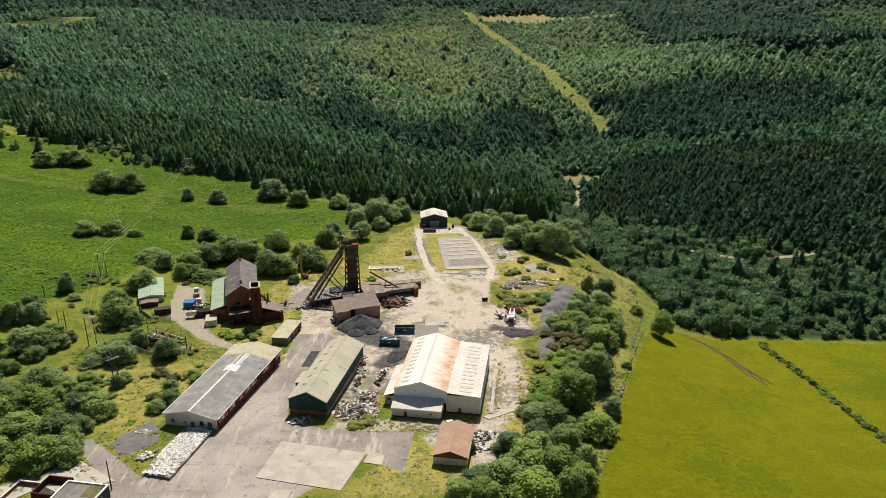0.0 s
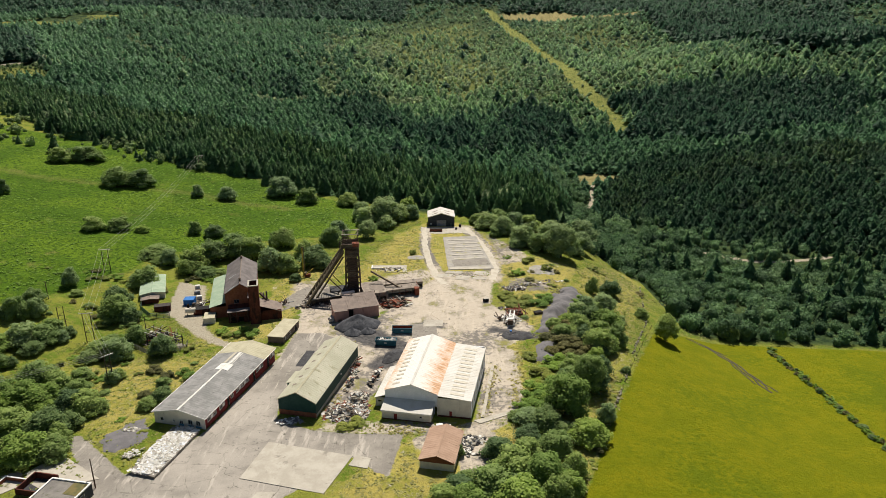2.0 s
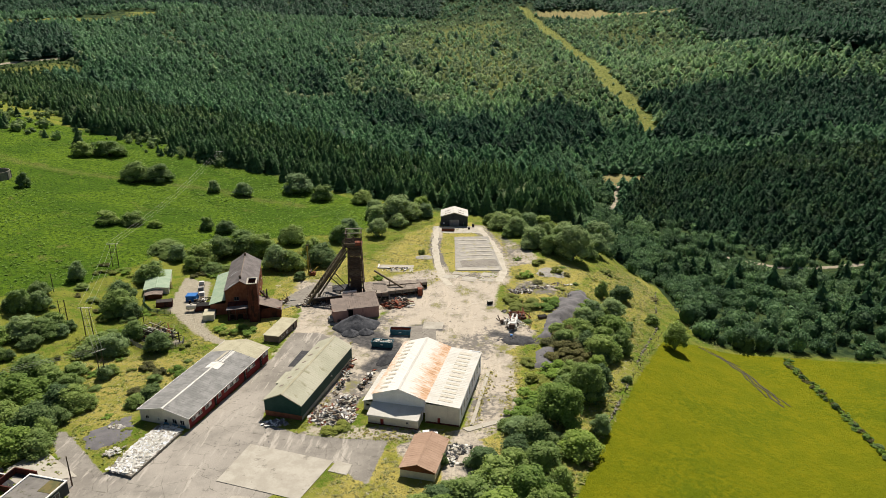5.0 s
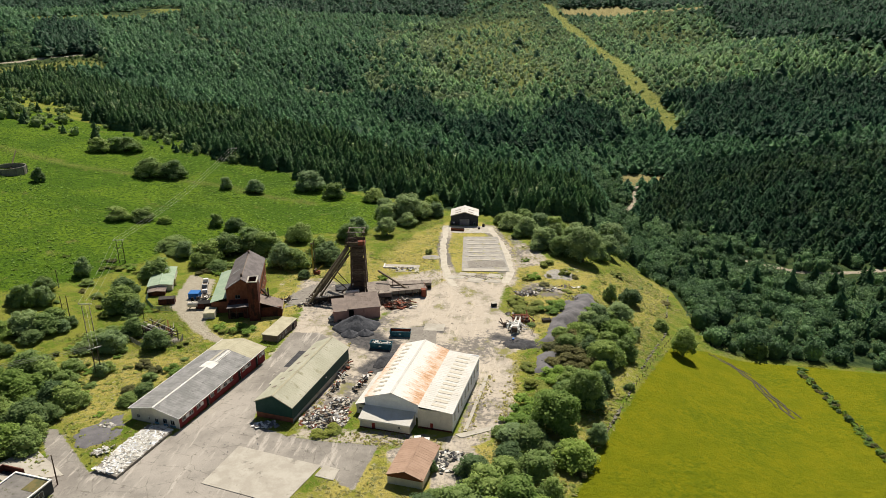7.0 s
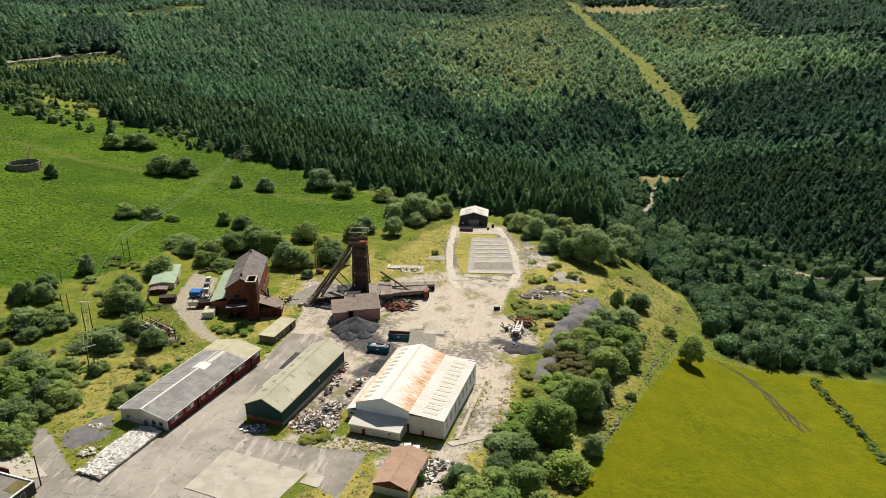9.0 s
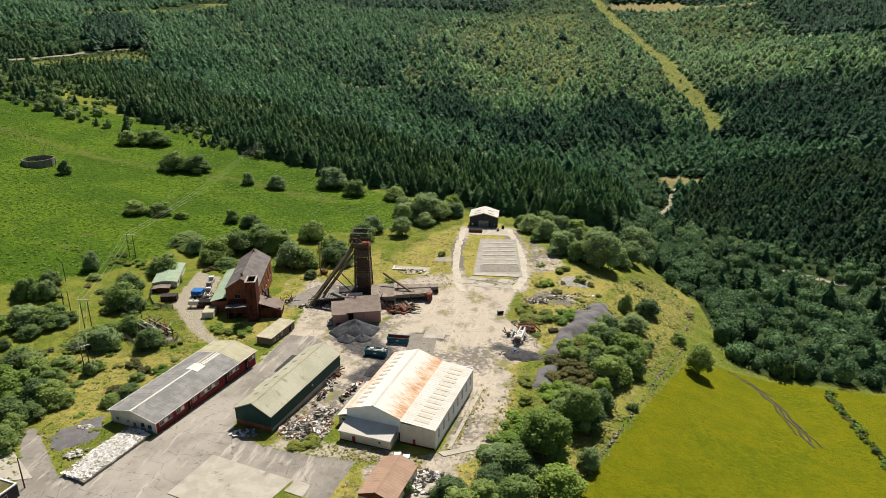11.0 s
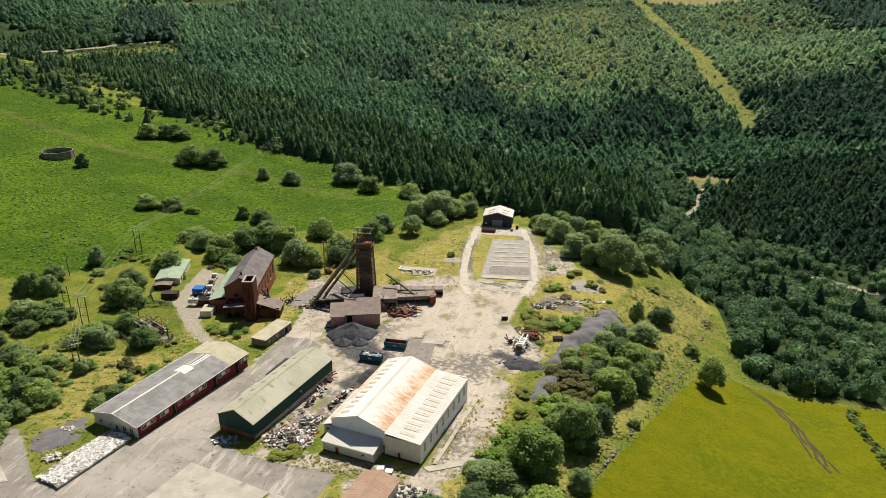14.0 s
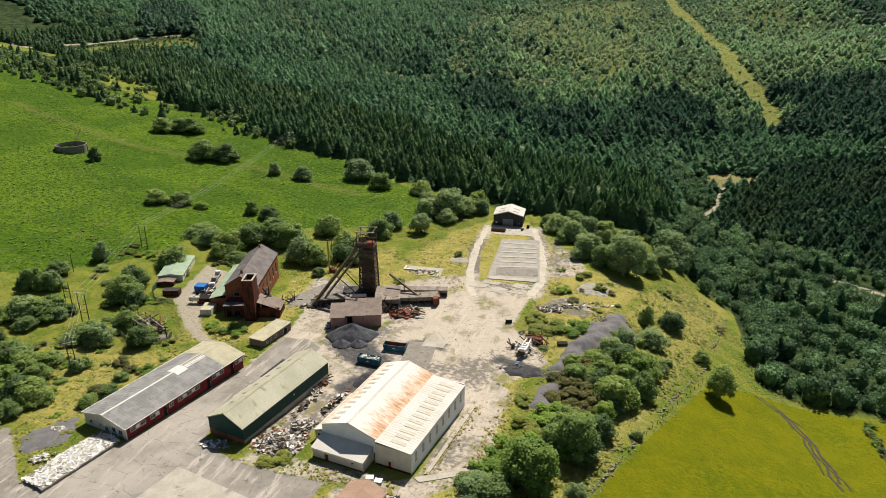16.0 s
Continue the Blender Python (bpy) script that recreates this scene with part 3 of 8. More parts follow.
def sheet():
    """One sheet of land to the horizon: fine steps on the site, long ones far away."""
    xs = np.unique(np.concatenate([np.linspace(-3200, -700, 22), np.linspace(-700, -220, 70), np.linspace(-220, -130, 50), np.linspace(-130, 130, 190), np.linspace(130, 240, 50), np.linspace(240, 900, 60), np.linspace(900, 3200, 22)]))
    ys = np.unique(np.concatenate([np.linspace(-700, 110, 16), np.linspace(110, 330, 160), np.linspace(330, 440, 70), np.linspace(440, 800, 90), np.linspace(800, 2000, 80), np.linspace(2000, 4300, 30)]))
    X, Y = np.meshgrid(xs, ys)
    Z = ground_z(X, Y)
    hard = np.maximum.reduce([inside(X, Y, p, 4) for p in (ASPHALT, BARE, FRONT_YARD, COMPOUND, PIT_TOP)])
    hard = np.maximum(hard, inside(X, Y, [(-30, 405), (-4, 410), (20, 320), (15, 298), (-18, 298)], 5))
    site = inside(X, Y, [(-150, 300), (-60, 320), (10, 320), (20, 130), (-130, 130)], 15)
    rough = (1 - ss(0.1, 0.7, hard)) * (1 - 0.75 * site) * (1 - 0.85 * inside(X, Y, FIELD, 6))
    lump = np.array([noise.fractal(Vector((x * 0.09, y * 0.09, 0.0)), 1.0, 2.0, 3) for x, y in zip(X.ravel(), Y.ravel())]).reshape(X.shape)
    Z = Z + rough * lump * (0.45 + 0.004 * np.maximum(0, Y - 400))
    n, m = len(ys), len(xs)
    idx = np.arange(n * m).reshape(n, m)
    faces = np.stack([idx[:-1, :-1], idx[:-1, 1:], idx[1:, 1:], idx[1:, :-1]], -1).reshape(-1, 4)
    me = raw("ground", np.stack([X, Y, Z], -1).reshape(-1, 3), faces, ground_material())
    me.polygons.foreach_set("use_smooth", np.ones(len(me.polygons), bool))
    edge = np.interp(X, [p[0] for p in EDGE], [p[1] for p in EDGE])
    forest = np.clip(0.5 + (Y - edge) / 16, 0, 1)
    one = np.ones_like(X)
    dry = np.maximum.reduce([inside(X, Y, DRY_BACK, 6), 0.62 * inside(X, Y, DRY_BANK, 5), 0.75 * inside(X, Y, DRY_LEFT, 9), 0.85 * inside(X, Y, [(-110, 226), (-86, 226), (-72, 240), (-72, 290), (-50, 318), (-62, 345), (-92, 304), (-90, 250), (-104, 236)], 6)])
    ride = np.maximum.reduce([along(X, Y, RIDE, 13), 0.9 * along(X, Y, ROAD_BANK, 30), inside(X, Y, HILL_GRASS, 20), 0.5 * inside(X, Y, PALE_HILL, 80), 0.46 * inside(X, Y, PALE_SIDE, 80)])
    layers = {
        "cover_a": (inside(X, Y, ASPHALT, 2.5), np.maximum.reduce([inside(X, Y, BARE, 4), inside(X, Y, FRONT_YARD, 2), 0.8 * inside(X, Y, PIT_TOP, 6), along(X, Y, [(9, 240), (12, 215), (14, 190), (6, 178)], 4), along(X, Y, [(-26, 392), (-24, 350), (-15, 306)], 3.2), along(X, Y, [(-2, 396), (8, 358), (12, 325), (11, 303)], 4.5), 0.75 * inside(X, Y, [(8, 385), (30, 352), (34, 330), (14, 322)], 6), 0.8 * inside(X, Y, [(-48, 300), (-25, 318), (-14, 312), (-20, 296), (-40, 290)], 5), along(X, Y, [(-16, 309), (12, 309)], 5), 0.62 * inside(X, Y, [(-48, 171), (-44, 179), (-30, 179), (-2, 179), (-12, 170), (-36, 170)], 2), 0.7 * inside(X, Y, [(20, 310), (44, 300), (34, 286), (16, 292)], 5)]),
                    np.maximum.reduce([along(X, Y, [(-44, 240), (-30, 232), (-24, 225)], 7), along(X, Y, [(-32, 215), (-26, 226)], 5), along(X, Y, [(10, 246), (24, 241)], 3), along(X, Y, [(-103, 167), (-101, 168)], 4), along(X, Y, [(-22, 246), (-14, 250)], 4)])),
        "cover_b": (inside(X, Y, FIELD, 2.5), inside(X, Y, MEADOW, 6), dry),
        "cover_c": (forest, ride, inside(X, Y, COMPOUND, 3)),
        "cover_d": (np.maximum.reduce([along(X, Y, FOREST_ROAD, 4.0), along(X, Y, STREAM_PATH, 2.0), along(X, Y, WOOD_PATH, 2.2)]), along(X, Y, [(-420, 470), (-300, 440), (-180, 445), (-120, 430)], 10), np.maximum(inside(X, Y, CLEARING, 6), inside(X, Y, TAN, 25))),
    }
    for name, abc in layers.items():
        a = me.attributes.new(name, "FLOAT_COLOR", "POINT")
        a.data.foreach_set("color", np.stack([*abc, one], -1).astype(np.float32).ravel())
    return me


def ground_material():
    m, t, b = nodes_of("land_cover")
    co = add(t, "ShaderNodeTexCoord").outputs["Object"]
    wide, mid, fine, grit = noise_node(t, co, 0.02, 5.0), noise_node(t, co, 0.12, 6.0, 0.65), noise_node(t, co, 0.6, 6.0, 0.7), noise_node(t, co, 3.5, 5.0, 0.7)
    ragged = math_node(t, "ADD", math_node(t, "MULTIPLY", math_node(t, "SUBTRACT", mid, 0.5), 0.9), math_node(t, "MULTIPLY", math_node(t, "SUBTRACT", fine, 0.5), 0.7))
    masks = {}
    for name in ("cover_a", "cover_b", "cover_c", "cover_d"):
        at = t.nodes.new("ShaderNodeAttribute")
        at.attribute_name = name
        sep = t.nodes.new("ShaderNodeSeparateColor")
        t.links.new(at.outputs["Color"], sep.inputs[0])
        masks[name[-1]] = sep.outputs
    def where(layer, k, amount=1.0, sharp=0.12):
        return ramp(t, math_node(t, "ADD", masks[layer][k], math_node(t, "MULTIPLY", ragged, amount)), 0.5 - sharp, 0.5 + sharp)
    def two(a, b_, by, lo=0.4, hi=0.6):
        return mixc(t, ramp(t, by, lo, hi), a, b_)
    streak = noise_node(t, co, 1.0, 5.0, 0.65, (0.5, 0.07, 1))
    cell = add(t, "ShaderNodeTexVoronoi", Scale=0.14)
    cell.feature = "DISTANCE_TO_EDGE"
    warp = t.nodes.new("ShaderNodeVectorMath")
    warp.operation = "MULTIPLY_ADD"
    t.links.new(add(t, "ShaderNodeTexNoise", Scale=0.4, Detail=3.0).outputs["Color"], warp.inputs[0])
    warp.inputs[1].default_value = (4.0, 4.0, 0.0)
    t.links.new(co, warp.inputs[2])
    t.links.new(warp.outputs[0], cell.inputs["Vector"])
    crack = math_node(t, "MULTIPLY", ramp(t, cell.outputs["Distance"], 0.016, 0.004), ramp(t, fine, 0.4, 0.6))
    scrub = two(two((0.12, 0.18, 0.02), (0.21, 0.23, 0.036), mid, 0.42, 0.54), (0.29, 0.27, 0.07), fine, 0.48, 0.64)
    scrub = two(scrub, (0.055, 0.09, 0.015), math_node(t, "MULTIPLY", fine, math_node(t, "ADD", grit, 0.5)), 0.54, 0.66)
    meadow = two(two((0.075, 0.145, 0.01), (0.125, 0.205, 0.014), wide, 0.42, 0.58), (0.05, 0.1, 0.009), fine, 0.47, 0.6)
    meadow = mixc(t, ramp(t, math_node(t, "ADD", masks["d"][1], ragged), 0.6, 1.1), meadow, (0.16, 0.185, 0.04))
    meadow = two(meadow, (0.16, 0.18, 0.04), mid, 0.58, 0.72)
    meadow = two(meadow, (0.028, 0.06, 0.008), math_node(t, "MULTIPLY", grit, math_node(t, "ADD", fine, 0.5)), 0.5, 0.6)
    field = two(two((0.15, 0.168, 0.005), (0.19, 0.192, 0.006), mid, 0.38, 0.62), (0.215, 0.21, 0.014), fine, 0.55, 0.8)
    field = two(field, (0.115, 0.15, 0.006), math_node(t, "MULTIPLY", wide, math_node(t, "ADD", fine, 0.5)), 0.54, 0.66)
    field = two(field, (0.105, 0.13, 0.005), math_node(t, "MULTIPLY", grit, math_node(t, "ADD", fine, 0.5)), 0.5, 0.64)
    dry = two(two((0.38, 0.325, 0.085), (0.26, 0.26, 0.05), mid, 0.47, 0.6), (0.46, 0.41, 0.19), fine, 0.5, 0.64)
    dry = two(dry, (0.1, 0.12, 0.025), math_node(t, "MULTIPLY", fine, math_node(t, "ADD", grit, 0.5)), 0.53, 0.66)
    dry = two(dry, (0.48, 0.44, 0.34), math_node(t, "MULTIPLY", mid, math_node(t, "ADD", fine, 0.5)), 0.66, 0.74)
    # forest floor coloured near-black so gaps between trees read as shade
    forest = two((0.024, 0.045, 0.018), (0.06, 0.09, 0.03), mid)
    ride = two(two((0.15, 0.18, 0.04), (0.24, 0.24, 0.07), fine), (0.1, 0.13, 0.03), mid, 0.5, 0.62)
    asphalt = two(two((0.225, 0.207, 0.178), (0.29, 0.268, 0.23), mid), (0.36, 0.33, 0.283), wide, 0.48, 0.6)
    asphalt = two(asphalt, (0.42, 0.385, 0.33), streak, 0.53, 0.66)
    asphalt = two(asphalt, (0.17, 0.157, 0.136), fine, 0.58, 0.7)
    asphalt = mixc(t, math_node(t, "MULTIPLY", crack, 0.6), asphalt, (0.1, 0.095, 0.07))
    bare = two(two((0.45, 0.395, 0.315), (0.33, 0.295, 0.24), mid, 0.46, 0.6), (0.52, 0.475, 0.39), fine, 0.56, 0.66)
    bare = two(bare, (0.49, 0.43, 0.34), streak, 0.52, 0.62)
    bare = two(bare, (0.18, 0.165, 0.145), math_node(t, "MULTIPLY", wide, math_node(t, "ADD", fine, 0.5)), 0.5, 0.6)
    bare = mixc(t, math_node(t, "MULTIPLY", crack, 0.7), bare, (0.17, 0.15, 0.1))
    bare = two(bare, (0.22, 0.21, 0.075), math_node(t, "MULTIPLY", mid, math_node(t, "ADD", grit, 0.5)), 0.57, 0.66)
    coal = two((0.06, 0.059, 0.058), (0.11, 0.105, 0.1), fine)
    track = two((0.42, 0.37, 0.29), (0.3, 0.26, 0.18), fine)
    col = scrub
    col = mixc(t, where("b", 1), col, meadow)
    col = mixc(t, where("b", 2, 1.3, 0.2), col, dry)
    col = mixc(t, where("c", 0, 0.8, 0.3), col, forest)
    col = mixc(t, where("c", 1, 0.7), col, ride)
    col = mixc(t, where("d", 2, 0.5), col, two((0.3, 0.25, 0.11), (0.2, 0.19, 0.075), fine))
    col = mixc(t, where("b", 0, 0.5), col, field)
    col = mixc(t, where("a", 1, 0.8, 0.1), col, bare)
    col = mixc(t, where("a", 0, 0.5, 0.06), col, asphalt)
    col = mixc(t, where("a", 2, 1.2, 0.2), col, coal)
    col = mixc(t, where("c", 2, 0.9), col, two((0.42, 0.38, 0.29), (0.34, 0.3, 0.22), fine, 0.3, 0.8))
    col = mixc(t, where("d", 0, 0.5), col, track)
    col = mixc(t, 1.0, col, mixc(t, grit, (0.7, 0.7, 0.7), (1.3, 1.3, 1.3)), "MULTIPLY")
    t.links.new(col, b.inputs["Base Color"])
    b.inputs["Roughness"].default_value, b.inputs["Specular IOR Level"].default_value = 0.95, 0.05
    grassy = math_node(t, "SUBTRACT", 1.0, math_node(t, "MAXIMUM", masks["a"][0], masks["a"][1]))
    h = math_node(t, "MULTIPLY", math_node(t, "ADD", fine, math_node(t, "MULTIPLY", grit, 0.5)), math_node(t, "ADD", 0.12, grassy))
    bump_node(t, b, h, 0.9, 0.8)
    return m


ground = tagged(new("ground", sheet()), "sloping land of rough grass, meadow, dusty yard and hillside", "ground", kind="structure")


def paving(name, outline, thick, material, label, kind="structure", sink=0.4, category="paving"):
    """A slab that lies on the land, its edges a real step."""
    bm = bmesh.new()
    top = [bm.verts.new((x, y, float(ground_z(x, y)) + thick)) for x, y in outline]
    low = [bm.verts.new((x, y, float(ground_z(x, y)) - sink)) for x, y in outline]
    bm.faces.new(top)
    for i in range(len(top)):
        j = (i + 1) % len(top)
        bm.faces.new((top[i], top[j], low[j], low[i]))
    return tagged(new(name, mesh_of(name, bm, material)), label, category, kind=kind)


def ribbon(name, line, half, thick, material, label, wobble=0.5):
    """A lane that follows the land."""
    pts = []
    for (x0, y0), (x1, y1) in zip(line, line[1:]):
        n = max(2, int(math.hypot(x1 - x0, y1 - y0) / 2))
        pts += [(x0 + (x1 - x0) * i / n, y0 + (y1 - y0) * i / n) for i in range(n)]
    pts.append(line[-1])
    bm = bmesh.new()
    rows = []
    for i, (x, y) in enumerate(pts):
        a, b = pts[max(0, i - 2)], pts[min(len(pts) - 1, i + 2)]
        d = Vector((b[0] - a[0], b[1] - a[1])).normalized()
        row = []
        for s in (-1, -0.5, 0.5, 1):
            w = half * s + (random.uniform(-wobble, wobble) if abs(s) == 1 else 0)
            px, py = x - d.y * w, y + d.x * w
            row.append(bm.verts.new((px, py, float(ground_z(px, py)) + (thick if abs(s) < 1 else 0.02))))
        rows.append(row)
    for r, s in zip(rows, rows[1:]):
        for k in range(3):
            bm.faces.new((r[k], r[k + 1], s[k + 1], s[k]))
    return tagged(new(name, mesh_of(name, bm, material)), label, "track", kind="structure")


# lanes and slabs of the site
ribbon("track", [(-27, 392), (-25, 360), (-21, 330), (-16, 306), (-12, 296)], 1.7, 0.07, M["track"], "pale dusty concrete track across dry grass")
ribbon("track", [(-2, 396), (6, 365), (11, 340), (13, 318), (11, 303)], 1.8, 0.07, M["track"], "pale concrete track leading to the far shed")
paving("pavement", [(-29, 395), (-1, 398), (1, 383), (-20, 380), (-29, 386)], 0.06, M["concrete"], "pale concrete apron in front of the far shed")
paving("pavement", [(-15, 373), (4, 376), (12.5, 319), (-10.5, 316)], 0.2, M["grit"], "bare grey floor of a demolished building")
for k in range(6):
    f = k / 5
    x0, y0, x1, y1 = -8.0 - 4.8 * f, 331.5 + 34 * f, 8.5 - 4.8 * f, 335.3 + 32.4 * f
    cut = random.uniform(0.3, 0.7)
    for a, b in ((0.0, cut - 0.015), (cut + random.uniform(0.005, 0.04), 1.0)):
        j = random.uniform(-0.15, 0.15)
        paving("foundation_strip", [(x0 + (x1 - x0) * a, y0 + (y1 - y0) * a + j), (x0 + (x1 - x0) * b, y0 + (y1 - y0) * b + j), (x0 + (x1 - x0) * b, y0 + (y1 - y0) * b + 2.2), (x0 + (x1 - x0) * a, y0 + (y1 - y0) * a + 2.0)], 0.27, M["concrete"], "pale concrete foundation strip in grey grit", category="foundation")
paving("floor_patch", [(-9.1, 330.4), (9.2, 334.2), (10.9, 324.9), (-7.5, 321.5)], 0.23, M["concrete_dark"], "dark stained concrete floor between foundation strips", category="floor")
paving("foundation_strip", [(-9.4, 316.2), (11.1, 318.2), (10.6, 321.6), (-10.0, 319.8)], 0.3, M["concrete"], "pale concrete foundation strip at the edge", category="foundation")
for q in ([(-16, 305), (-9, 306), (-8, 310), (-15, 310)], [(-7, 303), (-1, 302), (1, 307), (-6, 309)], [(1, 304), (8, 303), (9, 306), (3, 308)], [(-12, 311), (-4, 310.5), (-3, 314), (-11, 315)], [(2, 310), (9, 309), (10, 314), (3, 315)]):
    paving("broken_slab", q, 0.1, M["concrete"], "broken pale concrete slab among dry grass", category="slab")
paving("pavement", [(-59.2, 165.6), (-33.5, 159.7), (-38.5, 142.9), (-62.4, 148.5)], 0.16, M["concrete"], "pale concrete floor slab in the yard")
paving("broken_slab", [(-32.6, 160.1), (-28.2, 158.7), (-28.5, 154.0), (-34.0, 155.3)], 0.14, M["concrete"], "tilted tan concrete slab at the yard edge", category="slab")
paving("broken_slab", [(-58, 137), (-53, 136), (-51, 143), (-56, 143)], 0.12, M["concrete"], "stained pale concrete pad in grass", category="slab")
paving("pavement", [(-122, 147), (-117, 158), (-106, 151), (-100, 147), (-113, 142)], 0.12, M["concrete"], "stained concrete floor beside the flat-roofed building")
paving("pavement", [(-133, 141), (-124, 150), (-118, 145), (-126, 136)], 0.12, M["concrete"], "cracked concrete floor among weeds")
paving("pavement", [(-48, 292), (-26, 303), (-23, 299), (-42, 287)], 0.14, M["concrete"], "pale broken concrete apron behind the headframe")
paving("pavement", [(-80, 262), (-72, 270), (-66, 285), (-76, 290), (-82, 276)], 0.1, M["concrete_dark"], "worn concrete path past the engine house")
paving("pavement", [(3.2, 181), (4.3, 181), (8.6, 214.5), (7.5, 214.7)], 0.28, M["concrete"], "low concrete kerb beside the white shed")
paving("pavement", [(1, 179), (14, 186), (15, 184.6), (3, 177.5)], 0.2, M["concrete"], "low concrete kerb across the track")
paving("pavement", [(-22, 232), (-12, 234), (-14, 252), (-24, 250)], 0.05, M["concrete_dark"], "dark worn concrete patch beside the skips")
paving("pavement", [(-19, 248), (-11, 248.5), (-11, 255), (-19, 254.5)], 0.08, M["concrete"], "pale square concrete slab in the yard")
paving("pavement", [(-62.6, 212.5), (-59.4, 212.5), (-58.0, 225), (-61.2, 225)], 0.05, M["coal"], "dark square patch of resurfaced tarmac")

for k, line in enumerate(([(97, 276), (102, 271), (105.6, 266), (107, 260), (110.4, 253), (110.2, 246), (112.4, 239), (111.8, 233), (114, 226)], [(99, 276.5), (104.8, 270), (107.2, 265), (109.6, 258), (111.6, 252), (112, 245), (114.2, 237), (114, 230)], [(103.5, 270), (108, 265), (110.5, 262)], [(109, 256), (108.6, 250), (110, 241), (110.4, 233)], [(112.5, 238), (115.5, 232), (116.5, 227)])):
    ribbon("rut", line, 0.5 if k < 2 else 0.3, 0.14, M["mud"], "dark muddy wheel rut in the field", 0.2)

# ---- buildings ----
def gable_wall(name, parent, material, x0, x1, d0, d1, base, eave, ridge, holes=(), label=""):
    """An end wall with its gable."""
    wall = part(name, pierced(x0, x1, base, eave, list(holes), "x", d0, d1), material, parent, label)
    part("gable", prism([(x0, eave + 0.003), (x1, eave + 0.003), ((x0 + x1) / 2, ridge)], "y", d0, d1), material, wall)
    return wall


def long_shed():
    t = thing("long_shed", "long low shed with grey sheeted roof and red side wall", "shed", -79.6, 170.9, rz=-11.5)
    w, l, eave, ridge = 18.3, 47.0, 3.9, 5.9
    o = 0.55
    front = [(-15.8, -14.6, 1.0, 2.2), (-11.6, -10.8, 1.1, 2.1), (-9.2, -8.0, 0.2, 2.0), (-6.3, -4.7, 0.9, 2.6), (-3.6, -2.0, 0.9, 2.6)]
    gable_wall("wall_front", t, M["cream_wall"], -w + o, -o, 0.5, 0.75, -1.6, eave - 0.15, ridge - 0.15, front, "cream painted end wall")
    for u0, u1, z0, z1 in front:
        window(t, "x", u0, u1, z0, z1, 0.5, M["white_paint"], out=-0.06)
    for u0, u1 in ((-9.4, -7.8), (-6.5, -4.5), (-3.8, -1.8)):
        part("panel", a_box(u0, u1, 0.44, 0.497, 0.1, 0.8), M["light_blue"], t, "faded light blue panel")
    part("plinth", a_box(-w + o, -o, 0.42, 0.497, -1.4, 0.05), M["concrete_dark"], t)
    gable_wall("wall_back", t, M["cream_wall"], -w + o, -o, l - 0.75, l - 0.5, -2.8, eave - 0.15, ridge - 0.15)
    side = []
    y = 2.0
    while y < 44:
        side.append((y, y + 1.7, 1.6, 2.9))
        y += 3.4
    doors = [(13.5, 14.9, -0.4, 2.9), (30.4, 32.0, -0.8, 2.9), (40.6, 42.2, -1.0, 2.9)]
    side = [h for h in side if not any(h[0] < d[1] and d[0] < h[1] for d in doors)]
    part("wall_right", pierced(0.75, l - 0.75, -2.8, eave - 0.2, side + doors, "y", -o - 0.25, -o), M["red_paint"], t, "dark red painted side wall")
    for u0, u1, z0, z1 in side:
        window(t, "y", u0, u1, z0, z1, -o, M["white_paint"], out=0.06)
        if round(u0 * 10) % 3:
            part("panel", a_box(-o + 0.003, -o + 0.05, u1 + 0.15, min(u1 + 1.5, l - 1), 1.6, 2.9), M["white_paint"], t, "white boarded panel")
    for u0, u1, z0, z1 in doors:
        door(t, "y", u0, u1, z0, z1, -o - 0.2, M["dark"], "dark door")
    part("wall_left", a_box(-w + o, -w + o + 0.25, 0.75, l - 0.75, -2.0, eave - 0.2), M["cream_wall"], t)
    c = -w / 2
    for side_name, xe, in_x in (("left", -w, c), ("right", 0.0, c)):
        for y0, y1, key in ((0.0, 27.0, "grey_roof"), (27.002, 38.0, "grey_roof"), (38.002, l, "cream_roof")):
            part("roof_" + side_name, slope(xe, eave, in_x, ridge, y0, y1, 0.12), M[key], t, {"grey_roof": "weathered grey roof sheets", "cream_roof": "cream roof sheets"}[key])
    part("ridge_cap", prism([(c - 0.35, ridge - 0.02), (c, ridge + 0.12), (c + 0.35, ridge - 0.02), (c, ridge + 0.02)], "y", 0.0, 25.4), M["white_strip"], t, "white ridge capping")
    part("ridge_cap", prism([(c - 0.35, ridge - 0.02), (c, ridge + 0.12), (c + 0.35, ridge - 0.02), (c, ridge + 0.02)], "y", 38.0, l), M["cream_roof"], t, "cream ridge capping")
    f = (ridge - eave) / (w / 2)
    def on_left(x0, x1, y0, y1, h=0.05):
        z = lambda x: ridge - f * abs(x - c) + 0.05
        return prism([(x0, z(x0)), (x1, z(x1)), (x1, z(x1) + h), (x0, z(x0) + h)], "y", y0, y1)
    part("patch", on_left(c - 2.6, c - 0.02, 25.4, 29.6), M["white_strip"], t, "bright white repaired roof patch")
    part("patch", on_left(c + 0.02, c + 2.2, 25.4, 29.6), M["white_strip"], t, "bright white repaired roof patch")
    for k in range(11):
        part("skylight", on_left(c - 0.1, c + 1.5, 29.9 + 0.72 * k, 30.45 + 0.72 * k), M["white_strip"], t, "white roof light")
    part("skylight", on_left(c - 2.0, c - 0.9, 29.8, 37.6), M["skylight"], t, "clouded roof light strip")
    for x in (-w - 0.08, 0.02):
        part("gutter", a_box(x, x + 0.16, 0.0, l, eave - 0.12, eave + 0.05), M["white_paint"], t, "white painted gutter")
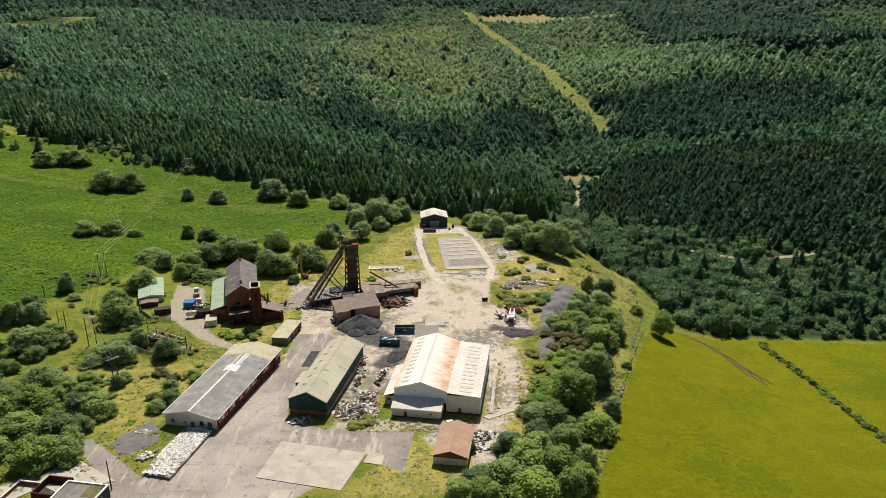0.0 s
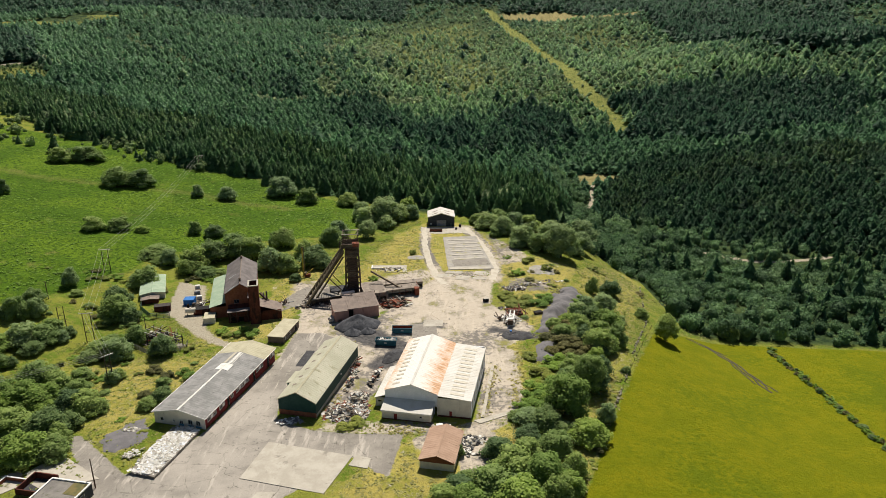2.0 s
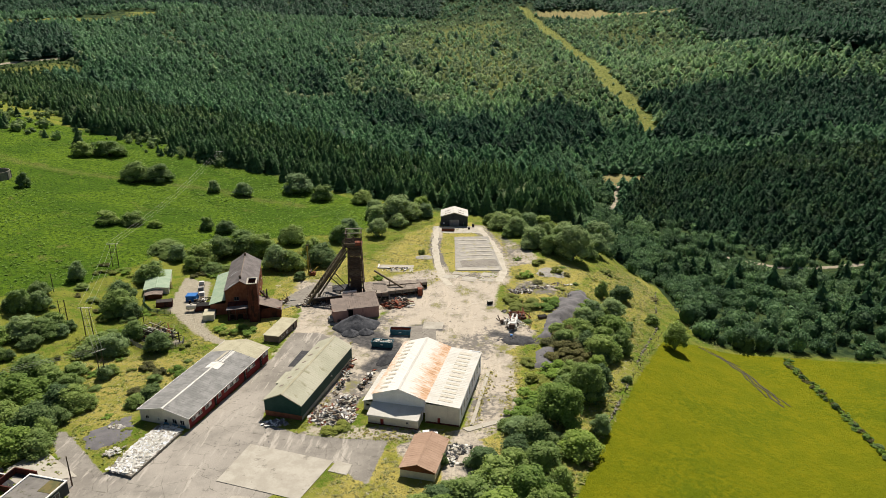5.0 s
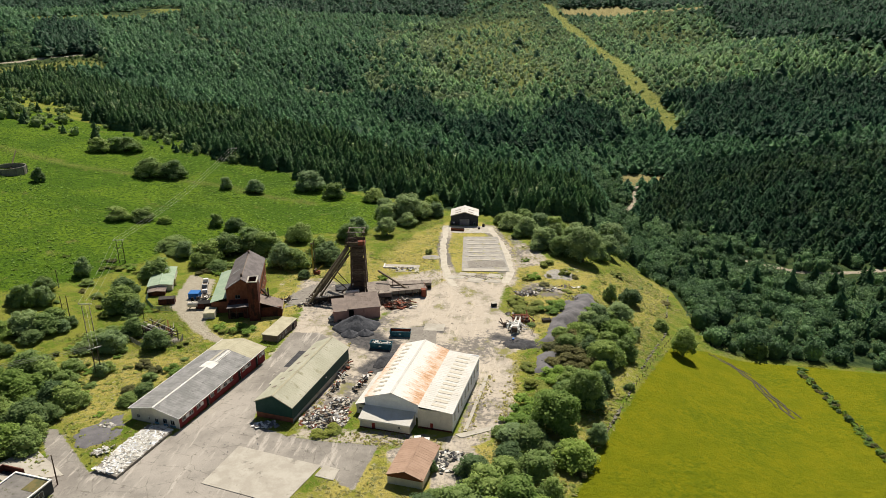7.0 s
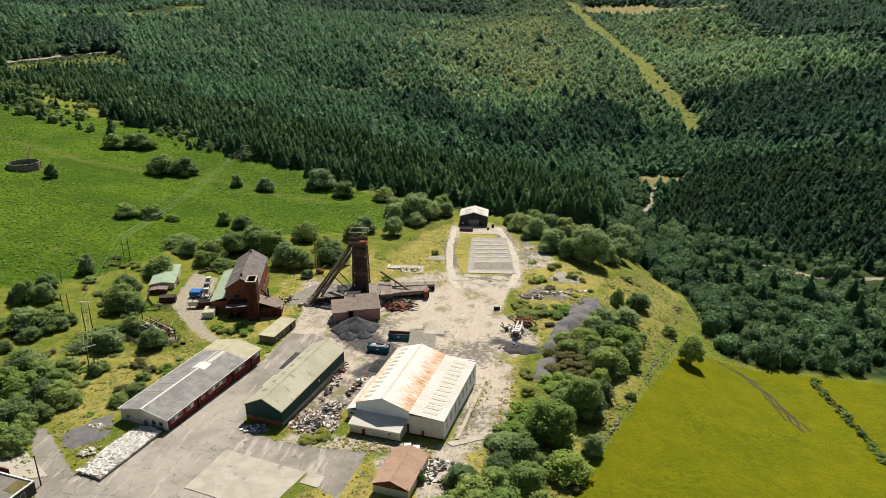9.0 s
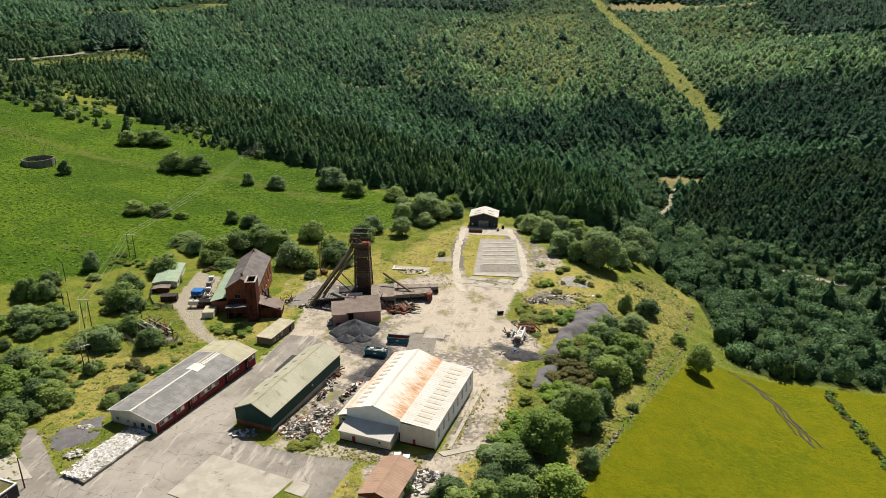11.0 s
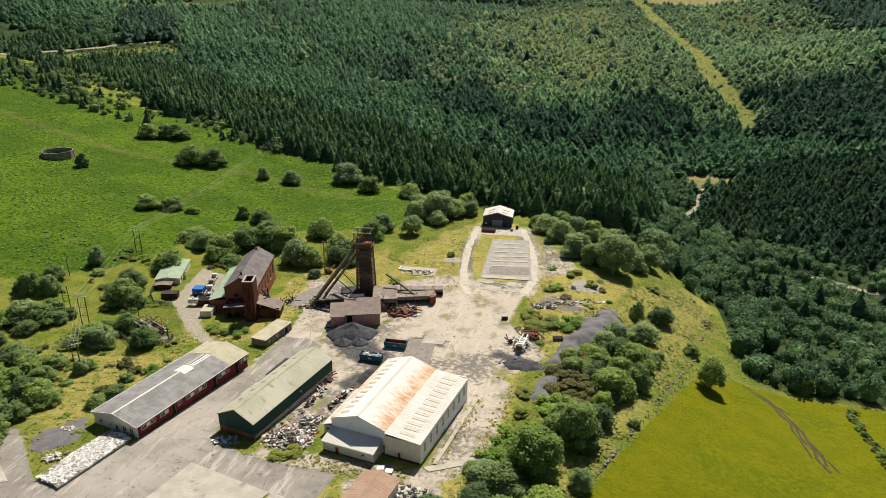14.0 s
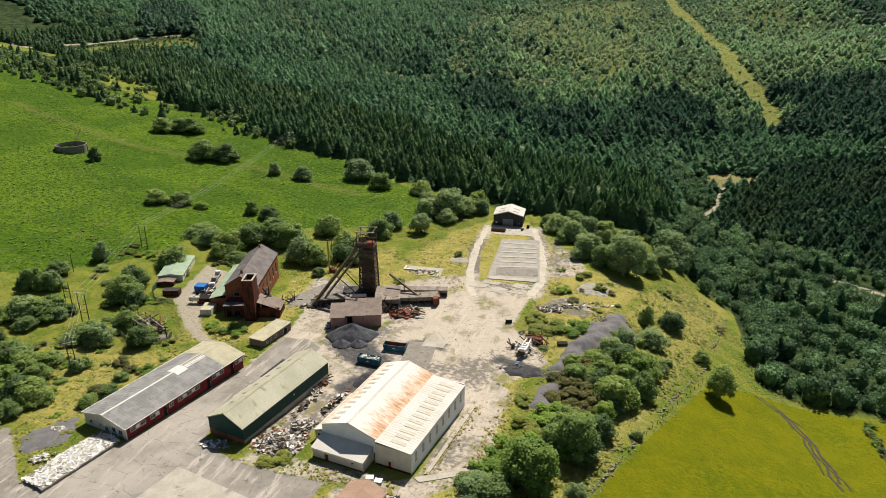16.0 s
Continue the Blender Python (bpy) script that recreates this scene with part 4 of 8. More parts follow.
    for sx in (-1, 1):
        bm = bmesh.new()
        beam(bm, (c + sx * w / 2, -0.06, eave - 0.02), (c, -0.06, ridge + 0.0), 0.08, 0.3)
        part("bargeboard", bm, M["white_paint"], t)


def green_shed():
    t = thing("green_shed", "dark green clad shed with mossy pale green roof", "shed", -47.7, 178.7, rz=-10.5)
    w, l, eave, ridge = 12.9, 40.0, 5.4, 8.5
    part("plinth_front", pierced(-w + 0.3, -0.3, -1.0, 1.7, [], "x", 0.2, 0.5), M["brick"], t, "red brick plinth")
    gable_wall("wall_front", t, M["dark_green"], -w + 0.25, -0.25, 0.15, 0.45, 1.705, eave - 0.1, ridge - 0.12, (), "dark green sheeted end wall")
    part("plinth_right", a_box(-0.55, -0.3, 0.5, l - 0.3, -2.0, 1.2), M["concrete"], t, "pale rendered plinth")
    part("wall_right", a_box(-0.55, -0.22, 0.45, l - 0.3, 1.205, eave - 0.1), M["dark_green"], t, "dark green sheeted side wall")
    part("wall_left", pierced(0.45, l - 0.3, -2.0, eave - 0.1, [(6, 8.2, -0.5, 2.2), (22, 23.5, 0.8, 2.0)], "y", -w + 0.25, -w + 0.5), M["dark_green"], t)
    part("wall_back", a_box(-w + 0.25, -0.25, l - 0.6, l - 0.3, -2.0, eave), M["dark_green"], t)
    c = -w / 2
    part("roof_left", slope(-w - 0.1, eave - 0.05, c, ridge, -0.15, l, 0.12), M["green_roof"], t, "mossy pale green roof sheets")
    part("roof_right", slope(0.1, eave - 0.05, c, ridge, -0.15, l, 0.12), M["green_roof"], t, "stained pale green roof sheets")
    part("ridge_cap", prism([(c - 0.4, ridge - 0.06), (c, ridge + 0.14), (c + 0.4, ridge - 0.06), (c, ridge + 0.02)], "y", -0.15, l), M["cream_roof"], t, "pale ridge capping")
    f = (ridge - eave) / (w / 2)
    for k in range(6):
        y = 6.5 + 5.2 * k
        z = lambda x: ridge - f * abs(x - c) + 0.045
        part("skylight", prism([(c - 4.3, z(c - 4.3)), (c - 2.9, z(c - 2.9)), (c - 2.9, z(c - 2.9) + 0.05), (c - 4.3, z(c - 4.3) + 0.05)], "y", y, y + 0.9), M["asbestos"], t, "dirty roof light")
    ext = part("side_porch", pierced(14.0, 21.0, -1.0, 2.6, [(15, 19, -1.0, 2.2)], "y", -w - 3.2, -w - 3.0), M["dark_green"], t, "small lean-to porch")
    part("porch_roof", prism([(-w - 3.5, 2.7), (-w + 0.2, 3.5), (-w + 0.2, 3.6), (-w - 3.5, 2.8)], "y", 13.6, 21.4), M["green_roof"], ext)
    for y in (14.0, 20.8):
        part("porch_wall", a_box(-w - 3.0, -w + 0.25, y, y + 0.2, -1.0, 2.7), M["dark_green"], ext)
    for sx in (-1, 1):
        bm = bmesh.new()
        beam(bm, (c + sx * (w / 2 + 0.1), -0.2, eave - 0.1), (c, -0.2, ridge - 0.02), 0.06, 0.25)
        part("bargeboard", bm, M["cream_roof"], t)
    part("wall_lamp", a_box(-0.2, 0.1, 21.8, 22.3, 3.2, 3.6), M["white_paint"], t, "white wall lamp")


def white_shed():
    t = thing("white_shed", "large white shed with rust-streaked roof and lean-to", "shed", 0.1, 179.9, rz=-8.5)
    l = 36.2
    a, b, y0, eave, ridge = -27.7, -10.6, 1.0, 7.0, 9.8
    c = (a + b) / 2
    gable_wall("wall_front", t, M["white_wall"], a + 0.1, b - 0.02, y0, y0 + 0.3, -1.0, eave - 0.15, ridge - 0.15, [(-11.6, -10.9, -1.0, 2.6)], "white sheeted gable wall")
    gable_wall("wall_back", t, M["white_wall"], a + 0.1, b - 0.02, l - 0.5, l - 0.2, -2.0, eave - 0.15, ridge - 0.15)
    part("wall_left", a_box(a + 0.1, a + 0.4, y0 + 0.3, l - 0.5, -2.0, eave - 0.1), M["white_wall"], t)
    f = (ridge - eave) / (b - c)
    z = lambda x: ridge - f * abs(x - c)
    part("roof_left", slope(a - 0.2, eave - 0.06, c, ridge, y0 - 0.2, l, 0.12), M["rust_light"], t, "white roof sheets with rust streaks")
    part("roof_right", slope(b + 0.05, eave, c, ridge, y0 - 0.2, l, 0.12), M["rust_roof"], t, "white roof sheets rusting orange towards the valley")
    part("ridge_cap", prism([(c - 0.4, ridge - 0.06), (c, ridge + 0.16), (c + 0.4, ridge - 0.06), (c, ridge + 0.02)], "y", y0 - 0.2, l), M["white_roof"], t, "white ridge capping")
    for k in range(12):
        y = y0 + 2.2 + 2.72 * k
        x0, x1 = c - 6.6, c - 4.2
        part("skylight", prism([(x0, z(x0) + 0.045), (x1, z(x1) + 0.045), (x1, z(x1) + 0.09), (x0, z(x0) + 0.09)], "y", y, y + 1.0), M["skylight"], t, "brown stained roof light")
    # lean-to beside the hall
    le = part("lean_to", pierced(b, -0.02, -1.0, 6.4, [(-6.9, -5.9, -0.2, 2.1)], "x", 0.0, 0.3), M["cream_wall"], t, "off-white lean-to with skylights")
    door(t, "x", -6.9, -5.9, -0.2, 2.1, 0.25, M["red_door"], "red painted door", out=-0.06)
    part("roof", slope(0.15, 6.5, b + 0.06, 7.25, -0.2, l - 0.5, 0.12), M["white_roof"], le, "bright white roof sheets")
    holes = [(2.4 + 4.2 * k, 3.5 + 4.2 * k, 2.6, 5.2) for k in range(8)]
    part("wall_right", pierced(0.3, l - 0.8, -2.0, 6.4, holes, "y", -0.3, -0.02), M["white_wall"], le, "white side wall with tall windows")
    for u0, u1, z0, z1 in holes:
        window(t, "y", u0, u1, z0, z1, -0.04, M["grey_paint"], bars=0, pane_material=M["skylight"], out=0.06)
    part("wall_back", a_box(b, -0.3, l - 0.8, l - 0.5, -2.0, 6.8), M["white_wall"], le)
    part("dark_base", a_box(b + 0.1, -0.05, -0.06, -0.003, -1.0, 0.5), M["brick_dark"], le, "dark brick base course")
    zz = lambda x: 6.5 + 0.75 * (x - 0.15) / (b + 0.06 - 0.15)
    for k in range(13):
        y = 1.8 + 2.5 * k
        part("skylight", prism([(-7.0, zz(-7.0) + 0.05), (-2.6, zz(-2.6) + 0.05), (-2.6, zz(-2.6) + 0.1), (-7.0, zz(-7.0) + 0.1)], "y", y, y + 1.25), M["skylight"], le, "clouded cream roof light")
    # annexe in front
    an = part("annexe", pierced(-27.3, -11.8, -0.2, 3.1, [(-23.6, -22.4, -0.2, 2.1), (-15.4, -14.5, 1.5, 2.2)], "x", -4.4, -4.1), M["cream_wall"], t, "low cream annexe with grey-white roof")
    door(t, "x", -23.6, -22.4, -0.2, 2.1, -4.15, M["red_door"], "red painted double door", out=-0.06)
    window(t, "x", -15.4, -14.5, 1.5, 2.2, -4.4, M["white_paint"], bars=0, out=-0.06)
    part("plinth", a_box(-27.35, -11.75, -4.46, -4.403, -1.2, 0.35), M["brick_dark"], an)
    part("roof", prism([(-4.7, 3.1), (1.0, 4.3), (1.0, 4.42), (-4.7, 3.22)], "x", -27.6, -11.5), M["white_roof"], an, "white felt lean-to roof")
    part("fascia", a_box(-27.6, -11.5, -4.76, -4.7, 2.75, 3.2), M["white_paint"], an, "peeling white fascia")
    for x in (-27.3, -12.0):
        part("end_wall", prism([(-4.1, -1.0), (1.0, -1.0), (1.0, 4.2), (-4.1, 3.1)], "x", x, x + 0.2), M["cream_wall"], an)
    # low wing on the far side
    lw = part("low_wing", pierced(-31.2, -27.8, -1.0, 2.9, [(-30.4, -29.2, 1.4, 2.1)], "x", 2.6, 2.85), M["cream_wall"], t, "low white wing")
    window(t, "x", -30.4, -29.2, 1.4, 2.1, 2.6, M["grey_paint"], bars=0, out=-0.05)
    part("wing_wall", a_box(-31.2, -31.0, 2.85, 22.0, -1.8, 2.9), M["cream_wall"], lw)
    part("wing_roof", slope(-31.6, 2.95, -27.6, 4.3, 2.3, 22.3, 0.1), M["white_roof"], lw)


def small_gable(name, label, x, y, w, l, eave, ridge, rz, wall, clad, roof, openings=(), z=None, clad_from=None, over=0.35, category="shed"):
    t = thing(name, label, category, x, y, z, rz)
    c = -w / 2
    k = clad_from if clad_from is not None else eave
    part("wall_front", pierced(-w, 0, -1.2, k, [o[:4] for o in openings if o[4] == "front"], "x", 0.0, 0.25), wall, t)
    if k < eave:
        part("cladding", a_box(-w - 0.02, 0.02, -0.02, 0.24, k + 0.004, eave), clad, t)
    part("gable", prism([(-w, eave + 0.004), (0, eave + 0.004), (c, ridge - 0.08)], "y", -0.02, 0.24), clad, t)
    part("gable", prism([(-w, eave + 0.004), (0, eave + 0.004), (c, ridge - 0.08)], "y", l - 0.25, l), clad, t)
    part("wall_back", a_box(-w, 0, l - 0.25, l, -1.5, eave), wall, t)
    part("wall_right", pierced(0.25, l - 0.25, -1.5, eave, [o[:4] for o in openings if o[4] == "right"], "y", -0.25, 0.0), wall, t)
    part("wall_left", a_box(-w, -w + 0.25, 0.25, l - 0.25, -1.5, eave), wall, t)
    f = (ridge - eave) / (w / 2)
    part("roof_left", slope(-w - over, eave - f * over, c, ridge, -over, l + over, 0.1), roof, t)
    part("roof_right", slope(over, eave - f * over, c, ridge, -over, l + over, 0.1), roof, t)
    part("ridge_cap", prism([(c - 0.25, ridge - 0.04), (c, ridge + 0.1), (c + 0.25, ridge - 0.04), (c, ridge + 0.01)], "y", -over, l + over), roof, t)
    for o in openings:
        axis, d, out = ("x", 0.0, -0.05) if o[4] == "front" else ("y", 0.0, 0.05)
        if o[5] == "window":
            window(t, axis, *o[:4], d, M["white_paint"], out=out)
        else:
            door(t, axis, *o[:4], d, M[o[5]], "plain door", out=out)
    return t


def far_shed():
    t = thing("far_shed", "dark clad shed with off-white roof and grey roller door", "shed", -8.8, 398.2, rz=4)
    w, l, eave, ridge = 16.0, 14.0, 6.0, 8.4
    c = -w / 2
    gable_wall("wall_front", t, M["dark_clad"], -w, 0, 0.0, 0.25, -0.5, eave, ridge - 0.1, [(c - 2.9, c + 2.9, -0.5, 3.9), (-2.6, -1.6, -0.5, 2.0)], "dark sheeted end wall")
    gable_wall("wall_back", t, M["dark_clad"], -w, 0, l - 0.25, l, -1.5, eave, ridge - 0.1)
    part("wall_left", a_box(-w, -w + 0.25, 0.25, l - 0.25, -1.5, eave), M["dark_clad"], t)
    part("wall_right", a_box(-0.25, 0, 0.25, l - 0.25, -1.5, eave), M["dark_clad"], t)
    shutter = part("roller_door", a_box(c - 2.9, c + 2.9, 0.2, 0.24, -0.5, 3.9), M["steel_dark"], t, "pale grey roller shutter door")
    for k in range(15):
        part("slat", a_box(c - 2.9, c + 2.9, 0.1 - 0.02 * (k % 2), 0.197, -0.5 + 0.29 * k, -0.5 + 0.29 * (k + 1) - 0.02), M["grey_paint"], shutter)
    door(t, "x", -2.6, -1.6, -0.5, 2.0, 0.1, M["dark_green"], "dark side door", out=-0.05)
    f = (ridge - eave) / (w / 2)
    part("roof_left", slope(-w - 0.4, eave - 0.1, c, ridge, -0.4, l + 0.3, 0.15), M["white_roof"], t, "off-white roof sheets")
    part("roof_right", slope(0.4, eave - 0.1, c, ridge, -0.4, l + 0.3, 0.15), M["white_roof"], t, "off-white roof sheets")
    z = lambda x: ridge - f * abs(x - c) + 0.05
    for x0, x1 in ((c - 5.6, c - 2.2), (c + 2.2, c + 5.6)):
        for y in (2.6, 7.4):
            part("skylight", prism([(x0, z(x0)), (x1, z(x1)), (x1, z(x1) + 0.05), (x0, z(x0) + 0.05)], "y", y, y + 1.0), M["asbestos"], t, "grey roof light")
    for sx in (-1, 1):
        bm = bmesh.new()
        beam(bm, (c + sx * (w / 2 + 0.4), -0.45, eave - 0.12), (c, -0.45, ridge - 0.04), 0.08, 0.45)
        part("bargeboard", bm, M["cream_roof"], t, "cream bargeboard")
    part("sign", a_box(-w + 1.2, -w + 2.2, -0.05, -0.003, 1.3, 2.2), M["white_paint"], t, "small white notice")


def office_cabin():
    t = thing("office_cabin", "grey-brown boarded site cabin with cream flat roof", "cabin", -71.4, 230.4, rz=-9)
    w, l, h = 6.2, 15.6, 2.7
    holes = [(1.6, 2.6, 0.9, 2.0), (3.6, 4.6, -0.1, 2.0), (6.2, 7.4, 0.9, 2.0), (11.2, 13.4, -0.1, 2.2)]
    part("wall_right", pierced(0, l, -0.6, h, holes, "y", -0.2, 0), M["cabin"], t)
    part("wall_front", pierced(-w, -0.2, -0.6, h, [], "x", 0, 0.2), M["cabin"], t)
    part("wall_left", a_box(-w, -w + 0.2, 0.2, l, -1.0, h), M["cabin"], t)
    part("wall_back", a_box(-w + 0.2, -0.2, l - 0.2, l, -1.0, h), M["cabin"], t)
    part("roof", prism([(-w - 0.3, h - 0.1), (0.3, h + 0.1), (0.3, h + 0.25), (-w - 0.3, h + 0.1)], "y", -0.3, l + 0.3), M["cream_roof"], t, "cream felted roof")
    for k in (0, 2):
        window(t, "y", *holes[k], 0.0, M["white_paint"], out=0.06)
    door(t, "y", *holes[1], 0.0, M["cabin"], "brown cabin door", out=0.05)
    # solid near-black leaf drawn where an open doorway would show only shade
    door(t, "y", *holes[3], 0.0, M["dark"], "open dark doorway", out=0.05)


def engine_house():
    t = thing("engine_house", "tall red brick winding engine house with slate roof", "building", -101.2, 254.4, rz=16)
    w, l, eave, ridge = 12.6, 34.5, 10.6, 14.6
    c = w / 2
    gable_wall("wall_front", t, M["brick"], 0, w, 0, 0.5, -1.0, eave, ridge - 0.2, [(3.4, 5.4, 6.0, 7.6)], "red brick gable wall")
    window(t, "x", 3.4, 5.4, 6.0, 7.6, 0.1, M["grey_paint"], out=-0.08)
    gable_wall("wall_back", t, M["brick"], 0, w, l - 0.5, l, -2.0, eave, ridge - 0.2)
    holes = [(8 + 5.4 * k, 10.0 + 5.4 * k, 3.2, 7.6) for k in range(5)]
    part("wall_right", pierced(0.5, l - 0.5, -2.0, eave, holes, "y", w - 0.5, w), M["brick"], t, "red brick side wall with tall windows")
    for h in holes:
        window(t, "y", *h, w - 0.1, M["grey_paint"], bars=1, out=0.08)
    part("wall_left", a_box(0, 0.5, 0.5, l - 0.5, -2.0, eave), M["brick"], t)
    f = (ridge - eave) / c
    part("roof_left", slope(-0.4, eave - 0.4 * f, c, ridge, -0.2, l + 0.2, 0.18, rib=0.9), M["slate"], t, "grey slate roof slope")
    part("roof_right", slope(w + 0.4, eave - 0.4 * f, c, ridge, -0.2, l + 0.2, 0.18, rib=0.9), M["slate"], t, "grey slate roof slope")
    part("ridge_tiles", prism([(c - 0.25, ridge - 0.1), (c, ridge + 0.14), (c + 0.25, ridge - 0.1), (c, ridge)], "y", -0.2, l + 0.2), M["asbestos"], t)
    for y in (3.0, 31.0):
        v = part("ridge_vent", a_rod((c, y, ridge - 0.1), (c, y, ridge + 1.0), 0.45, 0.4, 10), M["steel_rust"], t, "rusty round ridge ventilator")
        part("cowl", a_rod((c, y, ridge + 1.0), (c, y, ridge + 1.35), 0.62, 0.1, 10), M["steel_rust"], v)
    x0, x1 = 1.3, 4.2
    z = lambda x: ridge - f * abs(x - c) + 0.06
    for y in (0.4, 14.0):
        part("patch", prism([(x0, z(x0)), (x1, z(x1)), (x1, z(x1) + 0.05), (x0, z(x0) + 0.05)], "y", y, y + 0.9), M["grey_paint"], t, "pale roof repair strip")
    # stair tower: a hollow brick shaft
    bx0, bx1, by0, by1, top = 9.9, 13.8, -9.6, -3.2, 16.6
    tw = part("tower", a_box(bx0 - 0.15, bx1 + 0.15, by0 - 0.4, by1 - 0.01, -1.2, 0.5), M["brick_dark"], t, "tall sooty brick tower, open at the top")
    for q in ((bx0, bx0 + 0.45, by0, by1), (bx1 - 0.45, bx1, by0, by1), (bx0 + 0.45, bx1 - 0.45, by0, by0 + 0.45), (bx0 + 0.45, bx1 - 0.45, by1 - 0.45, by1)):
        part("tower_wall", a_box(*q, 0.503, top), M["brick_dark"], tw)
    for q in ((bx0 - 0.12, bx0 + 0.5, by0 - 0.12, by1 + 0.12), (bx1 - 0.5, bx1 + 0.12, by0 - 0.12, by1 + 0.12), (bx0 + 0.5, bx1 - 0.5, by0 - 0.12, by0 + 0.5), (bx0 + 0.5, bx1 - 0.5, by1 - 0.5, by1 + 0.12)):
        part("coping", a_box(*q, top + 0.003, top + 0.35), M["concrete"], tw, "pale stone coping")
    # near-black plate stands in for the shaded depth of the shaft
    part("tower_roof", a_box(bx0 + 0.46, bx1 - 0.46, by0 + 0.46, by1 - 0.46, top - 2.4, top - 2.2), M["dark"], tw)
    for x in (bx0 - 0.05, bx1 - 0.55):
        part("pier", a_box(x, x + 0.6, by0 - 0.25, by0 - 0.003, 0.503, top - 0.6), M["brick_dark"], tw)
    part("link_block", a_box(9.2, 13.2, -3.19, -0.01, -1.0, 9.0), M["brick_dark"], t, "sooty brick link to the tower")
    part("link_roof", prism([(-3.3, 9.0), (0.0, 10.2), (0.0, 10.35), (-3.3, 9.15)], "x", 9.0, 13.4), M["slate"], t)
    # low front range with lean-to roof
    fr = part("front_range", pierced(1.0, 9.6, -1.0, 4.6, [(2.2, 3.6, 0.4, 2.6), (5.0, 7.0, -0.6, 2.6)], "x", -6.6, -6.3), M["brick_dark"], t, "dark brick front range")
    part("front_roof", slope(0.7, 5.0, 9.8, 5.3, -7.0, -3.4, 0.12), M["slate"], fr, "grey lean-to roof")
    part("front_fill", a_box(1.0, 9.6, -3.6, -0.01, -1.0, 5.6), M["brick_dark"], fr)
    part("side_wall", a_box(1.0, 1.3, -6.3, -3.6, -1.0, 4.8), M["brick_dark"], fr)
    # near-black sheet gives the shade under the lean-to roof by colour
    part("opening", a_box(1.4, 9.2, -5.4, -5.2, -1.0, 4.5), M["dark"], fr)
    for x in (1.6, 4.2, 8.6):
        part("post", a_box(x, x + 0.25, -6.95, -6.7, -1.0, 4.95), M["steel_rust"], fr)
    rl = part("rail", a_box(1.6, 8.8, -6.92, -6.85, 2.9, 3.0), M["steel_rust"], fr)
    # side range with pale green roof
    sr = part("side_range", pierced(-6.4, -0.05, -1.0, 4.9, [(-5.0, -3.8, 0.6, 2.6)], "x", 0.4, 0.8), M["brick"], t, "side range with pale green roof")
    part("side_back", a_box(-6.4, -0.05, l - 1.0, l - 0.6, -2, 5.2), M["brick"], sr)
    part("side_left", a_box(-6.4, -6.0, 0.8, l - 1.0, -2, 4.8), M["brick"], sr)
    part("side_roof", slope(-6.8, 4.9, -0.06, 6.6, 0.1, l - 0.4, 0.14), M["sheet_green"], sr, "pale green roof sheets")
    # right wing with brown roof
    rw = part("right_wing", a_box(13.85, 22.2, -6.6, -6.2, -1.0, 4.2), M["brick_dark"], t, "low brick wing with brown roof")
    part("wing_side", a_box(21.8, 22.2, -6.2, 1.6, -1.0, 3.6), M["brick_dark"], rw)
    part("wing_back", a_box(13.0, 22.2, 1.6, 2.0, -1.0, 4.0), M["brick_dark"], rw)
    part("wing_roof", slope(22.7, 3.4, 13.3, 6.8, -7.0, 2.2, 0.14, rib=0.8), M["asbestos"], rw, "brown-grey sheeted roof")
    cv = part("conveyor", a_beam((14.0, 3.4, 8.2), (17.2, 1.0, 5.2), 1.0, 0.8), M["steel_rust"], t, "rusty pipework on the roof")
    part("pipe", a_rod((16.6, 1.2, 5.2), (16.6, 1.2, 9.6), 0.3, 0.3, 8), M["steel_dark"], cv)
    part("pipe", a_rod((15.4, 2.4, 6.2), (15.4, 2.4, 8.8), 0.2, 0.2, 8), M["grey_paint"], cv)


